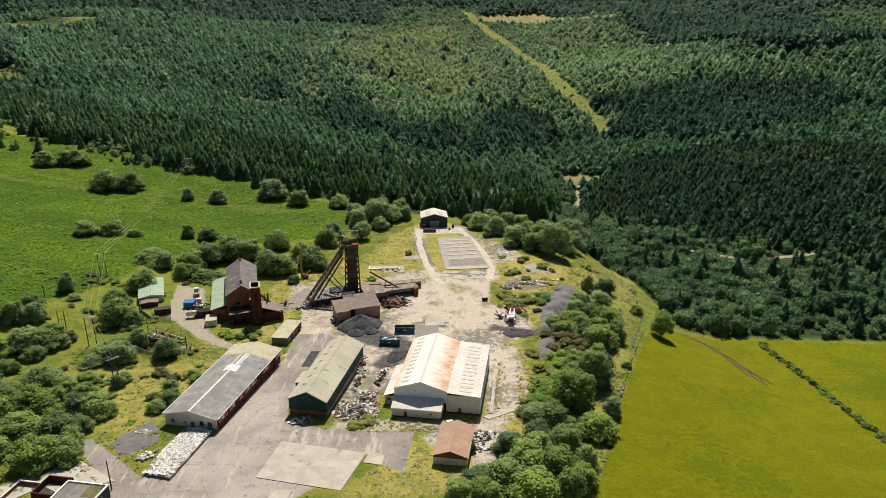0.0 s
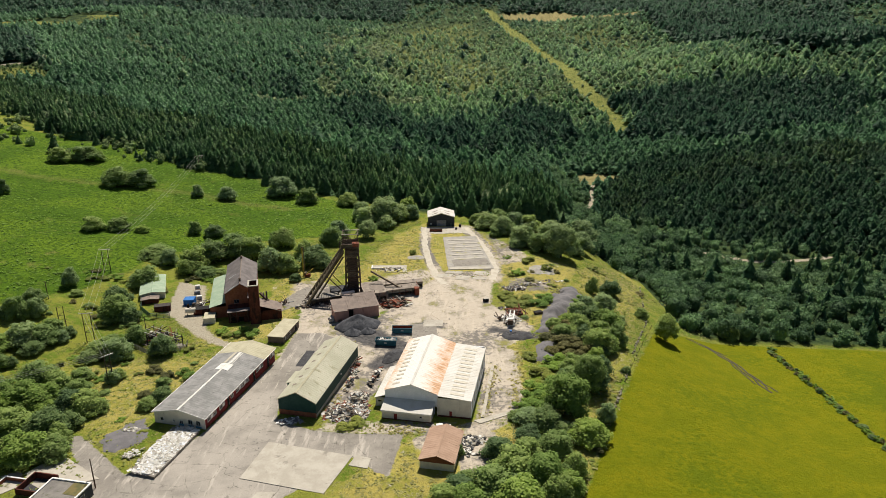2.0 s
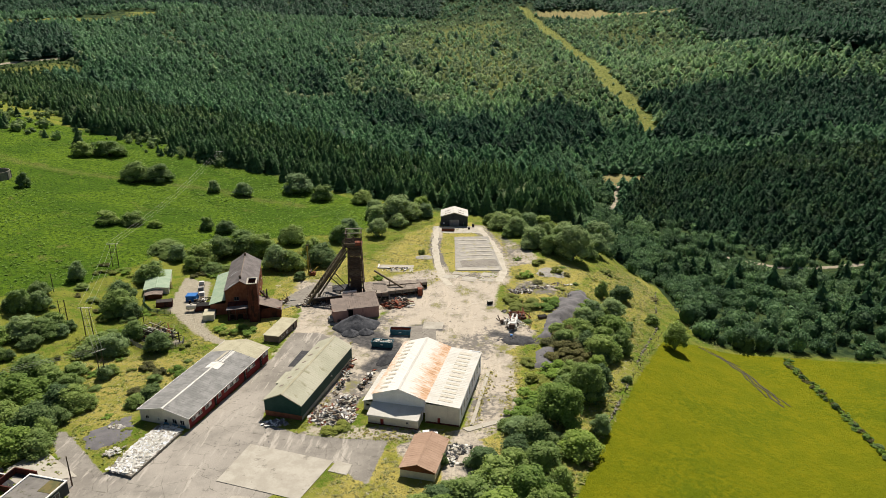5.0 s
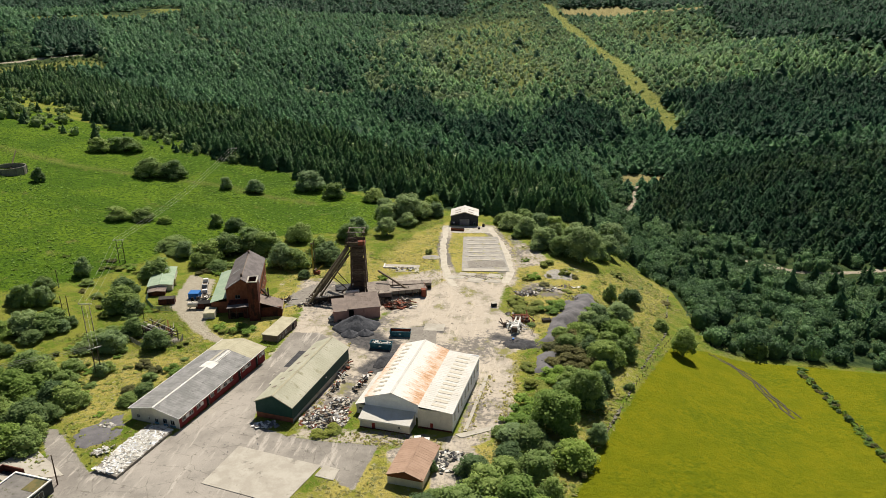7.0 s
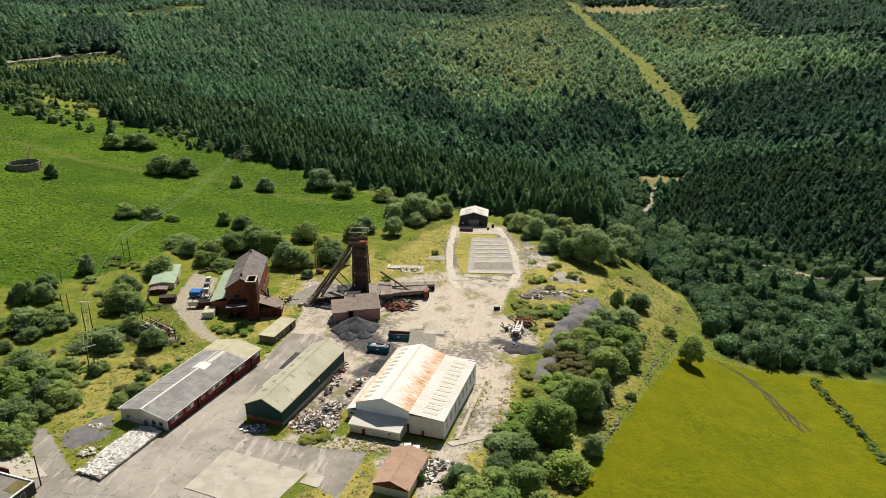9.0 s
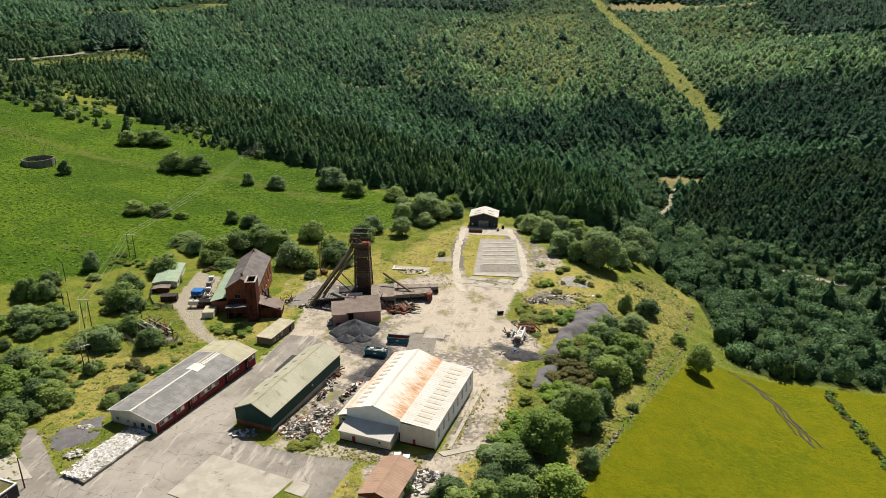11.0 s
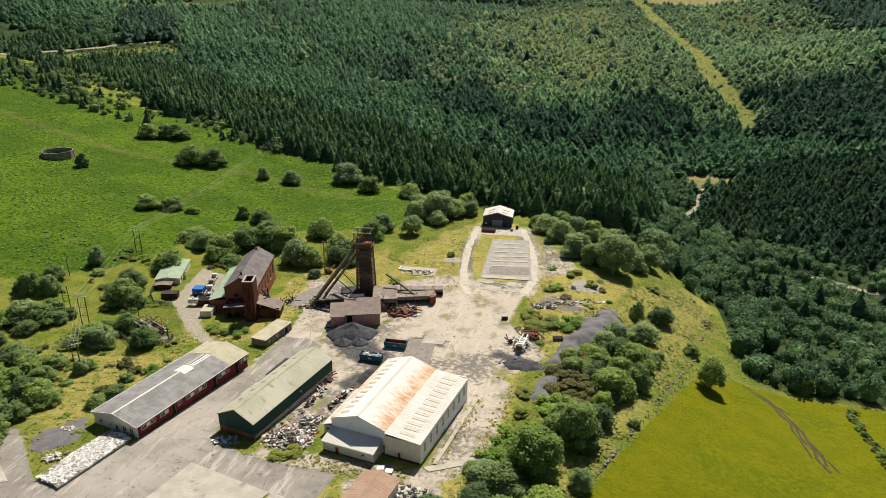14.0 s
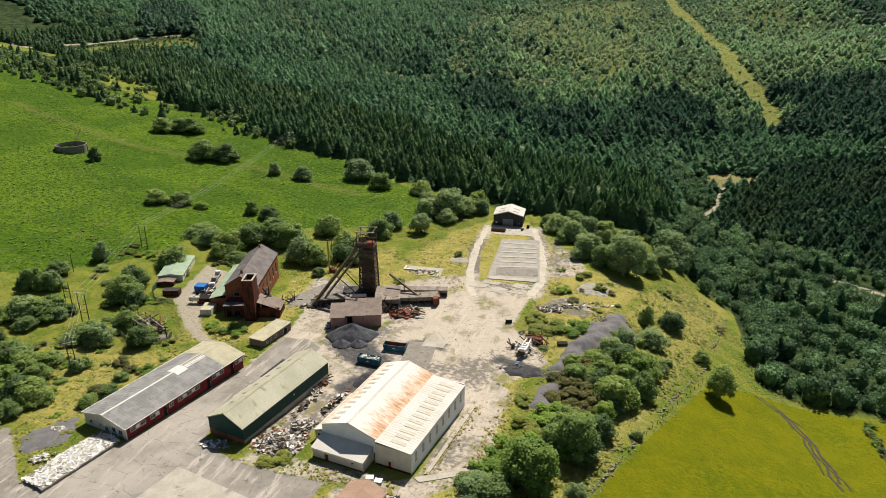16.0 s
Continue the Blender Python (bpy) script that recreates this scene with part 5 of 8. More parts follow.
def pink_shed():
    t = thing("screening_shed", "pink rendered shed with brown-grey sheeted roof", "shed", -38.1, 258.4, rz=20)
    w, d = 13.4, 10.5
    part("wall_front", pierced(-w, 0, -1.0, 5.0, [(-12.6, -10.6, -0.5, 4.4)], "x", 0, 0.3), M["pink_wall"], t, "faded pink front wall")
    # near-black sheet behind the door hole stands for the unlit inside
    part("doorway", a_box(-12.6, -10.6, 0.8, 0.9, -0.5, 4.4), M["dark"], t)
    part("wall_right", prism([(0.3, -1.0), (d, -1.0), (d, 6.6), (0.3, 5.0)], "x", -0.3, 0), M["pink_wall"], t)
    part("wall_back", a_box(-w, -0.3, d, d + 0.3, -1.5, 6.4), M["pink_wall"], t)
    part("pier", a_box(-6.2, -5.8, -0.12, -0.003, -1.0, 4.9), M["pink_wall"], t)
    n = 15
    roof = part("roof", prism([(-0.45, 4.72), (d + 0.35, 6.62), (d + 0.35, 6.74), (-0.45, 4.84)], "x", -w - 0.25, 0.35), M["asbestos"], t, "brown-grey corrugated roof")
    for k in range(n):
        a, b = -w - 0.3 + (w + 0.7) * k / n, -w - 0.3 + (w + 0.7) * (k + 1) / n - 0.05
        j = random.uniform(0, 0.06)
        part("sheet", prism([(-0.5, 4.85 + j), (d + 0.4, 6.75 + j), (d + 0.4, 6.83 + j), (-0.5, 4.93 + j)], "x", a, b), M["asbestos"], roof)
    s = part("side_bay", pierced(-18.6, -13.45, -1.0, 4.8, [(-17.4, -15.6, 0.4, 1.2)], "x", -1.2, -0.9), M["pink_wall"], t, "smaller pink bay beside it")
    part("bay_side", a_box(-18.6, -18.3, -0.9, 8.0, -1.0, 5.2), M["pink_wall"], s)
    part("bay_back", a_box(-18.3, -13.45, 7.7, 8.0, -1.0, 5.6), M["pink_wall"], s)
    bm = prism([(-1.7, 4.8), (8.2, 6.3), (8.2, 6.45), (-1.7, 4.95)], "x", -19.0, -13.3)
    part("bay_roof", bm, M["asbestos"], s, "brown-grey corrugated roof sheets")
    part("box", a_box(-20.6, -18.9, -1.0, 1.2, 0.6, 2.0), M["grey_paint"], s, "pale electrical cabinet")
    part("stand", a_box(-20.4, -19.0, -0.8, 1.0, -1.0, 0.59), M["dark"], s)


def headframe():
    t = thing("headframe", "rusted steel pit headframe with sheaves and raking legs", "headframe", -52.6, 283.2, rz=8)
    b, m, top = 3.4, 2.7, 23.0
    legs = []
    for sx in (-1, 1):
        for sy in (-1, 1):
            part("leg", a_beam((sx * b, sy * b, -0.5), (sx * m, sy * m, top), 0.55), M["steel_rust"], t, "rusted steel corner leg")
    def at(sx, sy, z):
        k = b + (m - b) * z / top
        return (sx * k, sy * k, z)
    for i in range(8):
        z0, z1 = 1.0 + 2.7 * i, 1.0 + 2.7 * (i + 1)
        for p, q in (((-1, -1), (1, -1)), ((1, -1), (1, 1)), ((1, 1), (-1, 1)), ((-1, 1), (-1, -1))):
            bm = bmesh.new()
            beam(bm, at(*p, z1), at(*q, z1), 0.32)
            beam(bm, at(*p, z0), at(*q, z1), 0.2)
            beam(bm, at(*q, z0), at(*p, z1), 0.2)
            part("bracing", bm, M["steel_rust"], t)
    # cage shaft, boarded
    for i in range(7):
        z0 = 0.2 + 3.0 * i
        for q in ((-2.3, 2.3, -2.35, -2.22), (-2.3, 2.3, 2.22, 2.35), (-2.35, -2.22, -2.2, 2.2), (2.22, 2.35, -2.2, 2.2)):
            if random.random() < 0.82:
                part("shaft_panel", a_box(*q, z0, z0 + 2.92), M["timber"] if (i + int(q[0] * 3)) % 3 == 0 else M["steel_rust"], t, "dark shaft casing panel")
    part("platform", a_box(-4.6, 3.4, -3.6, 3.6, top, top + 0.25), M["steel_rust"], t, "rusty sheave platform")
    for y in (-2.2, 1.6):
        for x in (-2.4,):
            w = bmesh.new()
            n, r = 28, 2.9
            rows = [[w.verts.new((x + (r + dr) * math.cos(2 * math.pi * i / n), y + dy, top + 0.6 + (r + dr) * math.sin(2 * math.pi * i / n))) for dr, dy in ((-0.14, -0.14), (0.14, -0.14), (0.14, 0.14), (-0.14, 0.14))] for i in range(n)]
            for i in range(n):
                for j in range(4):
                    w.faces.new((rows[i][j], rows[(i + 1) % n][j], rows[(i + 1) % n][(j + 1) % 4], rows[i][(j + 1) % 4]))
            wheel = part("sheave", w, M["steel_rust"], t, "large rusted winding wheel")
            for i in range(8):
                a0 = math.pi * 2 * i / 8
                part("spoke", a_beam((x, y, top + 0.6), (x + (r - 0.1) * math.cos(a0), y, top + 0.6 + (r - 0.1) * math.sin(a0)), 0.14), M["steel_rust"], wheel)
            part("axle", a_rod((x, y - 0.7, top + 0.6), (x, y + 0.7, top + 0.6), 0.25), M["steel_dark"], wheel)
    part("wheel_casing", a_box(-4.4, 0.3, -3.2, -3.0, top + 0.26, top + 1.5), M["mossy_steel"], t, "rusted sheet casing beside the wheels")
    part("wheel_casing", a_box(-4.4, 3.0, 2.8, 3.0, top + 0.26, top + 2.0), M["steel_rust"], t, "rusted sheet casing beside the wheels")
    part("cabin", a_box(0.4, 3.2, -3.2, -0.6, top + 0.26, top + 1.9), M["red_rust"], t, "rusted sheet hut on the platform")
    for i in range(9):
        part("ladder_rung", a_beam((3.5, -1.0, 2.0 + 2.3 * i), (3.5, 0.4, 2.0 + 2.3 * i), 0.14), M["steel_rust"], t)
    for x in (-3.6, 2.9):
        part("gantry_post", a_beam((x, -3.2, top + 0.2), (x, -3.2, top + 6.2), 0.22), M["steel_rust"], t)
        part("gantry_post", a_beam((x, 3.2, top + 0.2), (x, 3.2, top + 6.2), 0.22), M["steel_rust"], t)
        part("gantry_beam", a_beam((x, -3.6, top + 6.2), (x, 3.6, top + 6.2), 0.28), M["steel_rust"], t)
    for y in (-3.2, 3.2):
        part("gantry_beam", a_beam((-4.2, y, top + 6.2), (3.6, y, top + 6.2), 0.3), M["concrete"], t, "pale weathered gantry beam")
        part("gantry_brace", a_beam((-3.6, y, top + 6.0), (-0.2, y, top + 0.4), 0.16), M["steel_rust"], t)
        part("gantry_brace", a_beam((2.9, y, top + 6.0), (0.2, y, top + 0.4), 0.16), M["steel_rust"], t)
    # raking back legs
    for y, dy in ((-3.0, -2.6), (2.6, 2.4)):
        part("back_leg", a_beam((-3.8, y, top - 0.8), (-20.6, y - 8.6 + dy, 0.2), 0.95, 1.1), M["mossy_steel"], t, "heavy raking leg")
        part("back_leg", a_beam((-3.8, y + 0.3, top - 4.2), (-18.0, y - 7.2 + dy, 0.2), 0.5, 0.6), M["mossy_steel"], t, "lighter lower raking leg")
        part("strut", a_beam((-11.0, y - 4.3 + dy * 0.5, 12.0), (-4.2, y, 2.0), 0.35), M["steel_rust"], t)
    for i in range(12):
        u = 0.06 + 0.078 * i
        p = lambda y, dy: (-3.8 - 16.8 * u, y + (-8.6 + dy) * u, (top - 0.8) * (1 - u) + 0.2 * u)
        part("cross_tie", a_beam(p(-3.0, -2.6), p(2.6, 2.4), 0.26), M["mossy_steel"], t)


long_shed()
green_shed()
white_shed()
small_gable("brown_shed", "small cream walled shed with tan-brown pitched roof", -4.7, 153.4, 9.6, 15.0, 3.0, 4.7, -9, M["cream_wall"], M["brown_clad"], M["brown_roof"], clad_from=2.2)
far_shed()
office_cabin()
engine_house()
pink_shed()
headframe()

# ---- things in the yard ----
def mound(name, label, category, x, y, rx, ry, h, material, rz=0.0, rough=0.25, kind="", seed=1.0):
    """A loose heap with an uneven skirt."""
    bm = bmesh.new()
    n, rings = 40, 12
    base = float(ground_z(x, y))
    co, si = math.cos(radians(rz)), math.sin(radians(rz))
    grid = []
    for j in range(rings + 1):
        q = j / rings
        row = []
        for i in range(n):
            a = 2 * math.pi * i / n
            k = q * (1 + 0.16 * noise.noise(Vector((math.cos(a) * 1.7, math.sin(a) * 1.7, seed))))
            u, v = rx * k * math.cos(a), ry * k * math.sin(a)
            px, py = x + u * co - v * si, y + u * si + v * co
            top = h * max(0.0, 1 - q) ** 0.85 * (1 + 0.2 * noise.noise(Vector((px * 0.3, py * 0.3, seed))))
            z = float(ground_z(px, py)) + top + rough * noise.noise(Vector((px * 0.9, py * 0.9, seed + 4))) * (1 - q) - 0.25 * (q > 0.99)
            row.append(bm.verts.new((px - x, py - y, z - base)))
        grid.append(row)
    for a, b in zip(grid, grid[1:]):
        for i in range(n):
            bm.faces.new((a[i], a[(i + 1) % n], b[(i + 1) % n], b[i]))
    bmesh.ops.remove_doubles(bm, verts=bm.verts, dist=0.001)
    me = mesh_of(name, bm, material)
    ob = new(name, me)
    ob.location = (x, y, base)
    return tagged(ob, label, category, kind=kind)


def bank_of(name, label, outline, h, soft, material, seed=1.0, step=1.0):
    """Tipped waste over an outlined patch, rising inwards from its ragged edge."""
    xs = np.arange(min(p[0] for p in outline) - 3, max(p[0] for p in outline) + 3, step)
    ys = np.arange(min(p[1] for p in outline) - 3, max(p[1] for p in outline) + 3, step)
    X, Y = np.meshgrid(xs, ys)
    N = np.array([noise.fractal(Vector((x * 0.16, y * 0.16, seed)), 1.0, 2.0, 4) for x, y in zip(X.ravel(), Y.ravel())]).reshape(X.shape)
    k = np.clip((inside(X, Y, outline, soft) - 0.5 + 0.22 * N) * 2, -0.4, 1)
    Z = ground_z(X, Y) + np.where(k > 0, h * k ** 0.8 * (1 + 0.35 * N) + 0.12, 1.2 * k - 0.1)
    keep = k > -0.12
    n, m = X.shape
    idx = np.arange(n * m).reshape(n, m)
    f = np.stack([idx[:-1, :-1], idx[:-1, 1:], idx[1:, 1:], idx[1:, :-1]], -1).reshape(-1, 4)
    f = f[keep.ravel()[f].any(axis=1)]
    me = raw(name, np.stack([X, Y, Z], -1).reshape(-1, 3), f, material)
    bm = bmesh.new()
    bm.from_mesh(me)
    bmesh.ops.delete(bm, geom=[v for v in bm.verts if not v.link_faces], context="VERTS")
    bm.to_mesh(me)
    bm.free()
    return tagged(new(name, me), label, "heap", kind="stuff")


def litter(name, label, spots, materials, small, large, lift=0.0, heap=0.0, flat=0.5, category="rubble"):
    """Loose broken pieces, past counting: spots are outlines (centre x, y, half length, half width, turn)."""
    for k, material in enumerate(materials):
        bm = bmesh.new()
        for x, y, a, b, turn, count in spots:
            co, si = math.cos(radians(turn)), math.sin(radians(turn))
            for _ in range(count // len(materials)):
                u, v = random.gauss(0, 0.45), random.gauss(0, 0.45)
                u, v = max(-1, min(1, u)), max(-1, min(1, v))
                px, py = x + u * a * co - v * b * si, y + u * a * si + v * b * co
                s = random.uniform(small, large)
                hh = heap * max(0.0, 1 - math.hypot(u, v)) * random.random()
                m = pose(px, py, float(ground_z(px, py)) + lift + hh + s * 0.1, random.uniform(-25, 25), random.uniform(-25, 25), random.uniform(0, 180))
                vs = box(bm, -s / 2, s / 2, -s * random.uniform(0.12, 0.5), s * random.uniform(0.12, 0.5), -s * 0.1 * flat, s * 0.25 * flat)
                for w in vs:
                    w.co = m @ w.co
        tagged(new(name, mesh_of(name, bm, material)), label, category, kind="stuff")


def skip(x, y, rz, full):
    t = thing("skip", "teal steel skip " + ("heaped with pale rubble" if full else "standing empty with rusty inside"), "skip", x, y, rz=rz, group="skips in the yard")
    L, W, Ht = 3.7, 1.35, 2.3
    for s in (-1, 1):
        part("side", prism([(-L, 0.25), (L, 0.25), (L + 0.3, Ht), (-L - 0.3, Ht)], "y", s * W - 0.05, s * W + 0.05), M["teal"], t)
        bm = bmesh.new()
        beam(bm, (s * L, 0, 0.3), (s * (L + 0.3), 0, Ht), 2 * W - 0.11, 0.1)
        part("end", bm, M["teal"], t)
        for k in range(7):
            u = -L + 0.5 + k * (2 * L - 1) / 6
            part("rib", a_box(u - 0.06, u + 0.06, s * (W + 0.05), s * (W + 0.05) + s * 0.1, 0.25, Ht) if s > 0 else a_box(u - 0.06, u + 0.06, s * (W + 0.15), s * (W + 0.05), 0.25, Ht), M["teal"], t)
        part("rim", a_box(-L - 0.35, L + 0.35, s * W - 0.09, s * W + 0.09, Ht + 0.002, Ht + 0.14), M["teal"], t)
        part("runner", a_box(-L, L, s * 0.7 - 0.1, s * 0.7 + 0.1, -0.1, 0.2), M["steel_dark"], t)
    part("floor", a_box(-L, L, -W + 0.06, W - 0.06, 0.22, 0.3), M["red_rust"], t, "rusty floor")
    part("badge", a_box(-0.5, 0.5, -W - 0.17, -W - 0.152, 1.2, 1.6), M["white_paint"], t, "small white mark")
    if full:
        bm = bmesh.new()
        for _ in range(90):
            s = random.uniform(0.25, 0.9)
            m = pose(random.uniform(-L + 0.4, L - 0.4), random.uniform(-W + 0.4, W - 0.4), random.uniform(1.6, 2.4), random.uniform(-40, 40), random.uniform(-40, 40), random.uniform(0, 180))
            for w in box(bm, -s / 2, s / 2, -s / 3, s / 3, -s / 6, s / 6):
                w.co = m @ w.co
        o = part("rubble", bm, M["white_strip"], t, "pale rubble and timber")
        tagged(o, kind="stuff")
        part("fill", a_box(-L + 0.05, L - 0.05, -W + 0.07, W - 0.07, 0.31, 1.7), M["concrete_dark"], t)
    else:
        for s in (-1, 1):
            part("lining", prism([(-L, 0.32), (L, 0.32), (L + 0.25, Ht), (-L - 0.25, Ht)], "y", s * (W - 0.08) - 0.015, s * (W - 0.08) + 0.015), M["red_rust"], t, "rusty inner face")


skip(-32.0, 231.2, -3, True)
skip(-26.8, 242.3, 2, False)
mound("gravel", "large heap of grey gravel before the pink shed", "heap", -45.4, 247.6, 9.6, 6.8, 5.2, M["gravel"], 18, seed=2.0, kind="stuff")
mound("gravel", "small round heap of grey gravel", "heap", -46.2, 240.6, 3.9, 3.2, 2.2, M["gravel"], 0, seed=3.0, kind="stuff")
mound("gravel", "small round heap of grey gravel", "heap", -40.6, 242.2, 3.6, 3.0, 2.1, M["gravel"], 0, seed=5.0, kind="stuff")
mound("coal", "low black coal heap beside the white shed", "heap", -28.4, 221.5, 3.4, 6.4, 1.8, M["coal"], -20, seed=6.0, kind="stuff")
bank_of("shale_spoil", "long bank of tipped grey shale", [(25, 242), (30, 257), (35, 277), (45, 299), (50, 296), (55, 281), (50, 276), (43, 268), (36, 254), (31, 246)], 2.2, 6.0, M["spoil"], 8.0)
bank_of("shale_spoil", "grey shale heap above the scrub", [(24.5, 221), (25, 231), (32, 241), (36, 238), (32, 227), (31, 218), (27, 218)], 1.5, 5.0, M["spoil"], 9.0)
bank_of("coal", "black slack spread beside the old machinery", [(11, 241), (15, 236.5), (21, 236.5), (25.5, 240), (24, 244), (15, 245)], 0.6, 2.5, M["coal"], 10.0, 0.8)
bank_of("ash", "low grey ash spread in rough grass", [(-108, 163), (-103, 159.5), (-98.5, 161), (-95.5, 166), (-97, 172), (-101, 176), (-105.5, 174), (-108.5, 168)], 0.12, 5.0, M["spoil"], 11.0, 0.7)
litter("rubble", "small pale stone heap on ash", [(-102.0, 170.5, 2.2, 1.2, 10, 110)], [M["concrete"], M["white_strip"]], 0.2, 0.8, 0.1, 0.6, 0.9)
mound("rubble", "grey rubble heap in dry grass", "heap", -28.0, 335.0, 5.0, 3.5, 0.5, M["grit"], 10, 0.4, seed=13.0, kind="stuff")
mound("rubble", "grey stony patch on the bank", "heap", 36.0, 318.0, 8.0, 8.0, 0.4, M["grit"], 10, 0.5, seed=14.0, kind="stuff")

MIXED = [M["white_strip"], M["concrete"], M["steel_dark"], M["concrete"], M["timber"], M["grey_paint"], M["steel_rust"], M["track"], M["coal"], M["red_rust"]]
litter("scrap_heap", "tangled scrap, sheeting and timber between the sheds", [(-39.0, 182.5, 6.6, 5.5, -10, 1700), (-37, 190, 3.2, 5, -10, 420), (-33, 205, 1.5, 8, -10, 70), (-41.0, 200, 1.2, 10, -10, 40)], MIXED, 0.2, 1.8, 0.0, 2.2, 0.2, "scrap")
litter("debris", "grey sheeting and scrap against the brick plinth", [(-56, 176.6, 3.8, 1.7, 15, 90)], [M["grey_paint"], M["white_paint"], M["spoil"]], 0.4, 1.8, 0, 0.4, 0.4, "scrap")
litter("rubble", "pale broken blocks beside the brown shed", [(1.0, 168.5, 3.6, 2.0, 10, 150), (-1.0, 163.5, 1.3, 3.0, 0, 70), (1.8, 161.8, 0.9, 0.9, 0, 8)], [M["white_strip"], M["concrete"], M["coal"]], 0.4, 1.5, 0, 0.8, 0.8)
litter("rubble", "broken concrete strewn behind the yard", [(20.5, 292, 5.5, 4, 10, 190), (30, 297, 7, 2, 12, 40), (-38, 316, 9, 3, 5, 50), (15, 268, 3, 2, 0, 16), (40, 303, 8, 2, 20, 24)], [M["concrete"], M["white_strip"], M["steel_dark"], M["spoil"], M["timber"]], 0.3, 1.5, 0, 0.5, 0.6)
litter("rubble", "stones and bricks strewn over the yard", [(-20, 285, 14, 12, 0, 45), (-5, 255, 16, 20, 0, 40), (-60, 160, 10, 12, 0, 36), (8, 205, 5, 16, 0, 60)], [M["concrete"], M["spoil"]], 0.12, 0.5, 0, 0.0, 0.9)
litter("rusty_scrap", "heap of red rusted plate and frames", [(-33, 270.5, 5.0, 3.0, 15, 130)], [M["red_rust"], M["steel_rust"]], 0.6, 3.0, 0, 1.3, 0.4, "scrap")
litter("scrap", "bits of scrap below the raking legs", [(-70, 268, 6, 3, 25, 80), (-62, 272, 6, 3, 25, 70)], [M["steel_rust"], M["concrete"], M["coal"]], 0.4, 1.9, 0, 0.5, 0.6, "scrap")
paving("debris_platform", [(-93, 150.2), (-85.2, 147.4), (-81.2, 169.2), (-90, 171.6)], 0.75, M["concrete_dark"], "raised concrete platform end to end with rubble", category="platform")
litter("white_rubble", "white broken sheet and plaster on the raised platform", [(-87.5, 160.0, 4.0, 11.0, -10, 3000)], [M["white_strip"], M["white_roof"], M["white_strip"], M["white_wall"], M["concrete"], M["white_roof"]], 0.2, 1.5, 0.72, 0.12, 0.07)
litter("white_rubble", "plaster and bags beside the raised platform", [(-96, 158, 2.5, 2.5, 0, 40), (-89.5, 153.5, 2, 2, 0, 14)], [M["white_strip"], M["concrete"]], 0.4, 1.2, 0.3, 0.3, 0.6)


def crate(name, label, category, x, y, rz, lx, ly, h, material, lid=None, group=""):
    """A sheet-metal box on skids with a lid and ribs."""
    t = thing(name, label, category, x, y, rz=rz, group=group)
    part("body", a_box(-lx / 2, lx / 2, -ly / 2, ly / 2, 0.1, h), material, t)
    part("lid", a_box(-lx / 2 - 0.05, lx / 2 + 0.05, -ly / 2 - 0.05, ly / 2 + 0.05, h + 0.003, h + 0.12), lid or material, t)
    for s in (-1, 1):
        part("skid", a_box(-lx / 2, lx / 2, s * ly / 3 - 0.08, s * ly / 3 + 0.08, -0.15, 0.097), M["steel_dark"], t)
    for k in range(3):
        u = -lx / 2 + lx * (k + 0.5) / 3
        part("rib", a_box(u - 0.04, u + 0.04, -ly / 2 - 0.05, -ly / 2 - 0.002, 0.1, h), material, t)
    return t


crate("cabinet", "white metal cabinet dumped by the wall", "cabinet", -9.4, 175.0, 15, 1.9, 1.5, 0.9, M["white_paint"])
crate("cabinet", "pale blue metal cabinet dumped by the wall", "cabinet", -6.9, 174.5, 5, 1.9, 1.6, 0.8, M["light_blue"], M["white_paint"])
# near-black lid takes the place of the container's shaded inside
crate("container", "rusty open container before the far shed", "container", -19.6, 386.0, 2, 7.5, 3.0, 1.6, M["red_rust"], M["dark"])
crate("container", "bright blue steel container in the compound", "container", -122.3, 268.3, 8, 4.4, 4.0, 2.5, M["blue"])
crate("container", "dark brown shipping box in the compound", "container", -113.2, 258.4, 16, 6.2, 3.6, 2.4, M["brick_dark"], M["dark"])
crate("hut", "small cream-roofed brick store in the compound", "hut", -107.0, 250.6, 14, 4.4, 6.4, 2.5, M["cream_wall"], M["cream_roof"])
crate("store", "dark open-fronted store with low roof", "store", -131.0, 260.6, 18, 6.4, 3.4, 2.5, M["brick_dark"], M["steel_dark"])
crate("drum_rack", "black dumped rubber bin in the yard", "bin", 7.2, 275.6, 20, 2.2, 1.6, 1.5, M["tyre"], M["concrete"])
crate("bin", "small black bin beside the track", "bin", -5.4, 396.6, 0, 1.4, 1.4, 1.6, M["tyre"])
crate("bin", "dark steel bin on the apron", "bin", -7.6, 391.5, 0, 1.2, 2.2, 0.9, M["steel_dark"])


def tank_trailer(x, y, rz):
    t = thing("tank_trailer", "cream horizontal tank on a steel cradle", "tank", x, y, rz=rz)
    part("tank", a_rod((-2.0, 0, 2.0), (2.0, 0, 2.0), 1.1, 1.1, 16), M["cream_wall"], t)
    part("hatch", a_rod((0, 0, 3.05), (0, 0, 3.4), 0.35, 0.3, 10), M["cream_wall"], t)
    for u in (-1.4, 1.4):
        for v in (-0.8, 0.8):
            part("leg", a_beam((u, v, -0.1), (u, v * 0.8, 1.6), 0.16), M["steel_rust"], t)


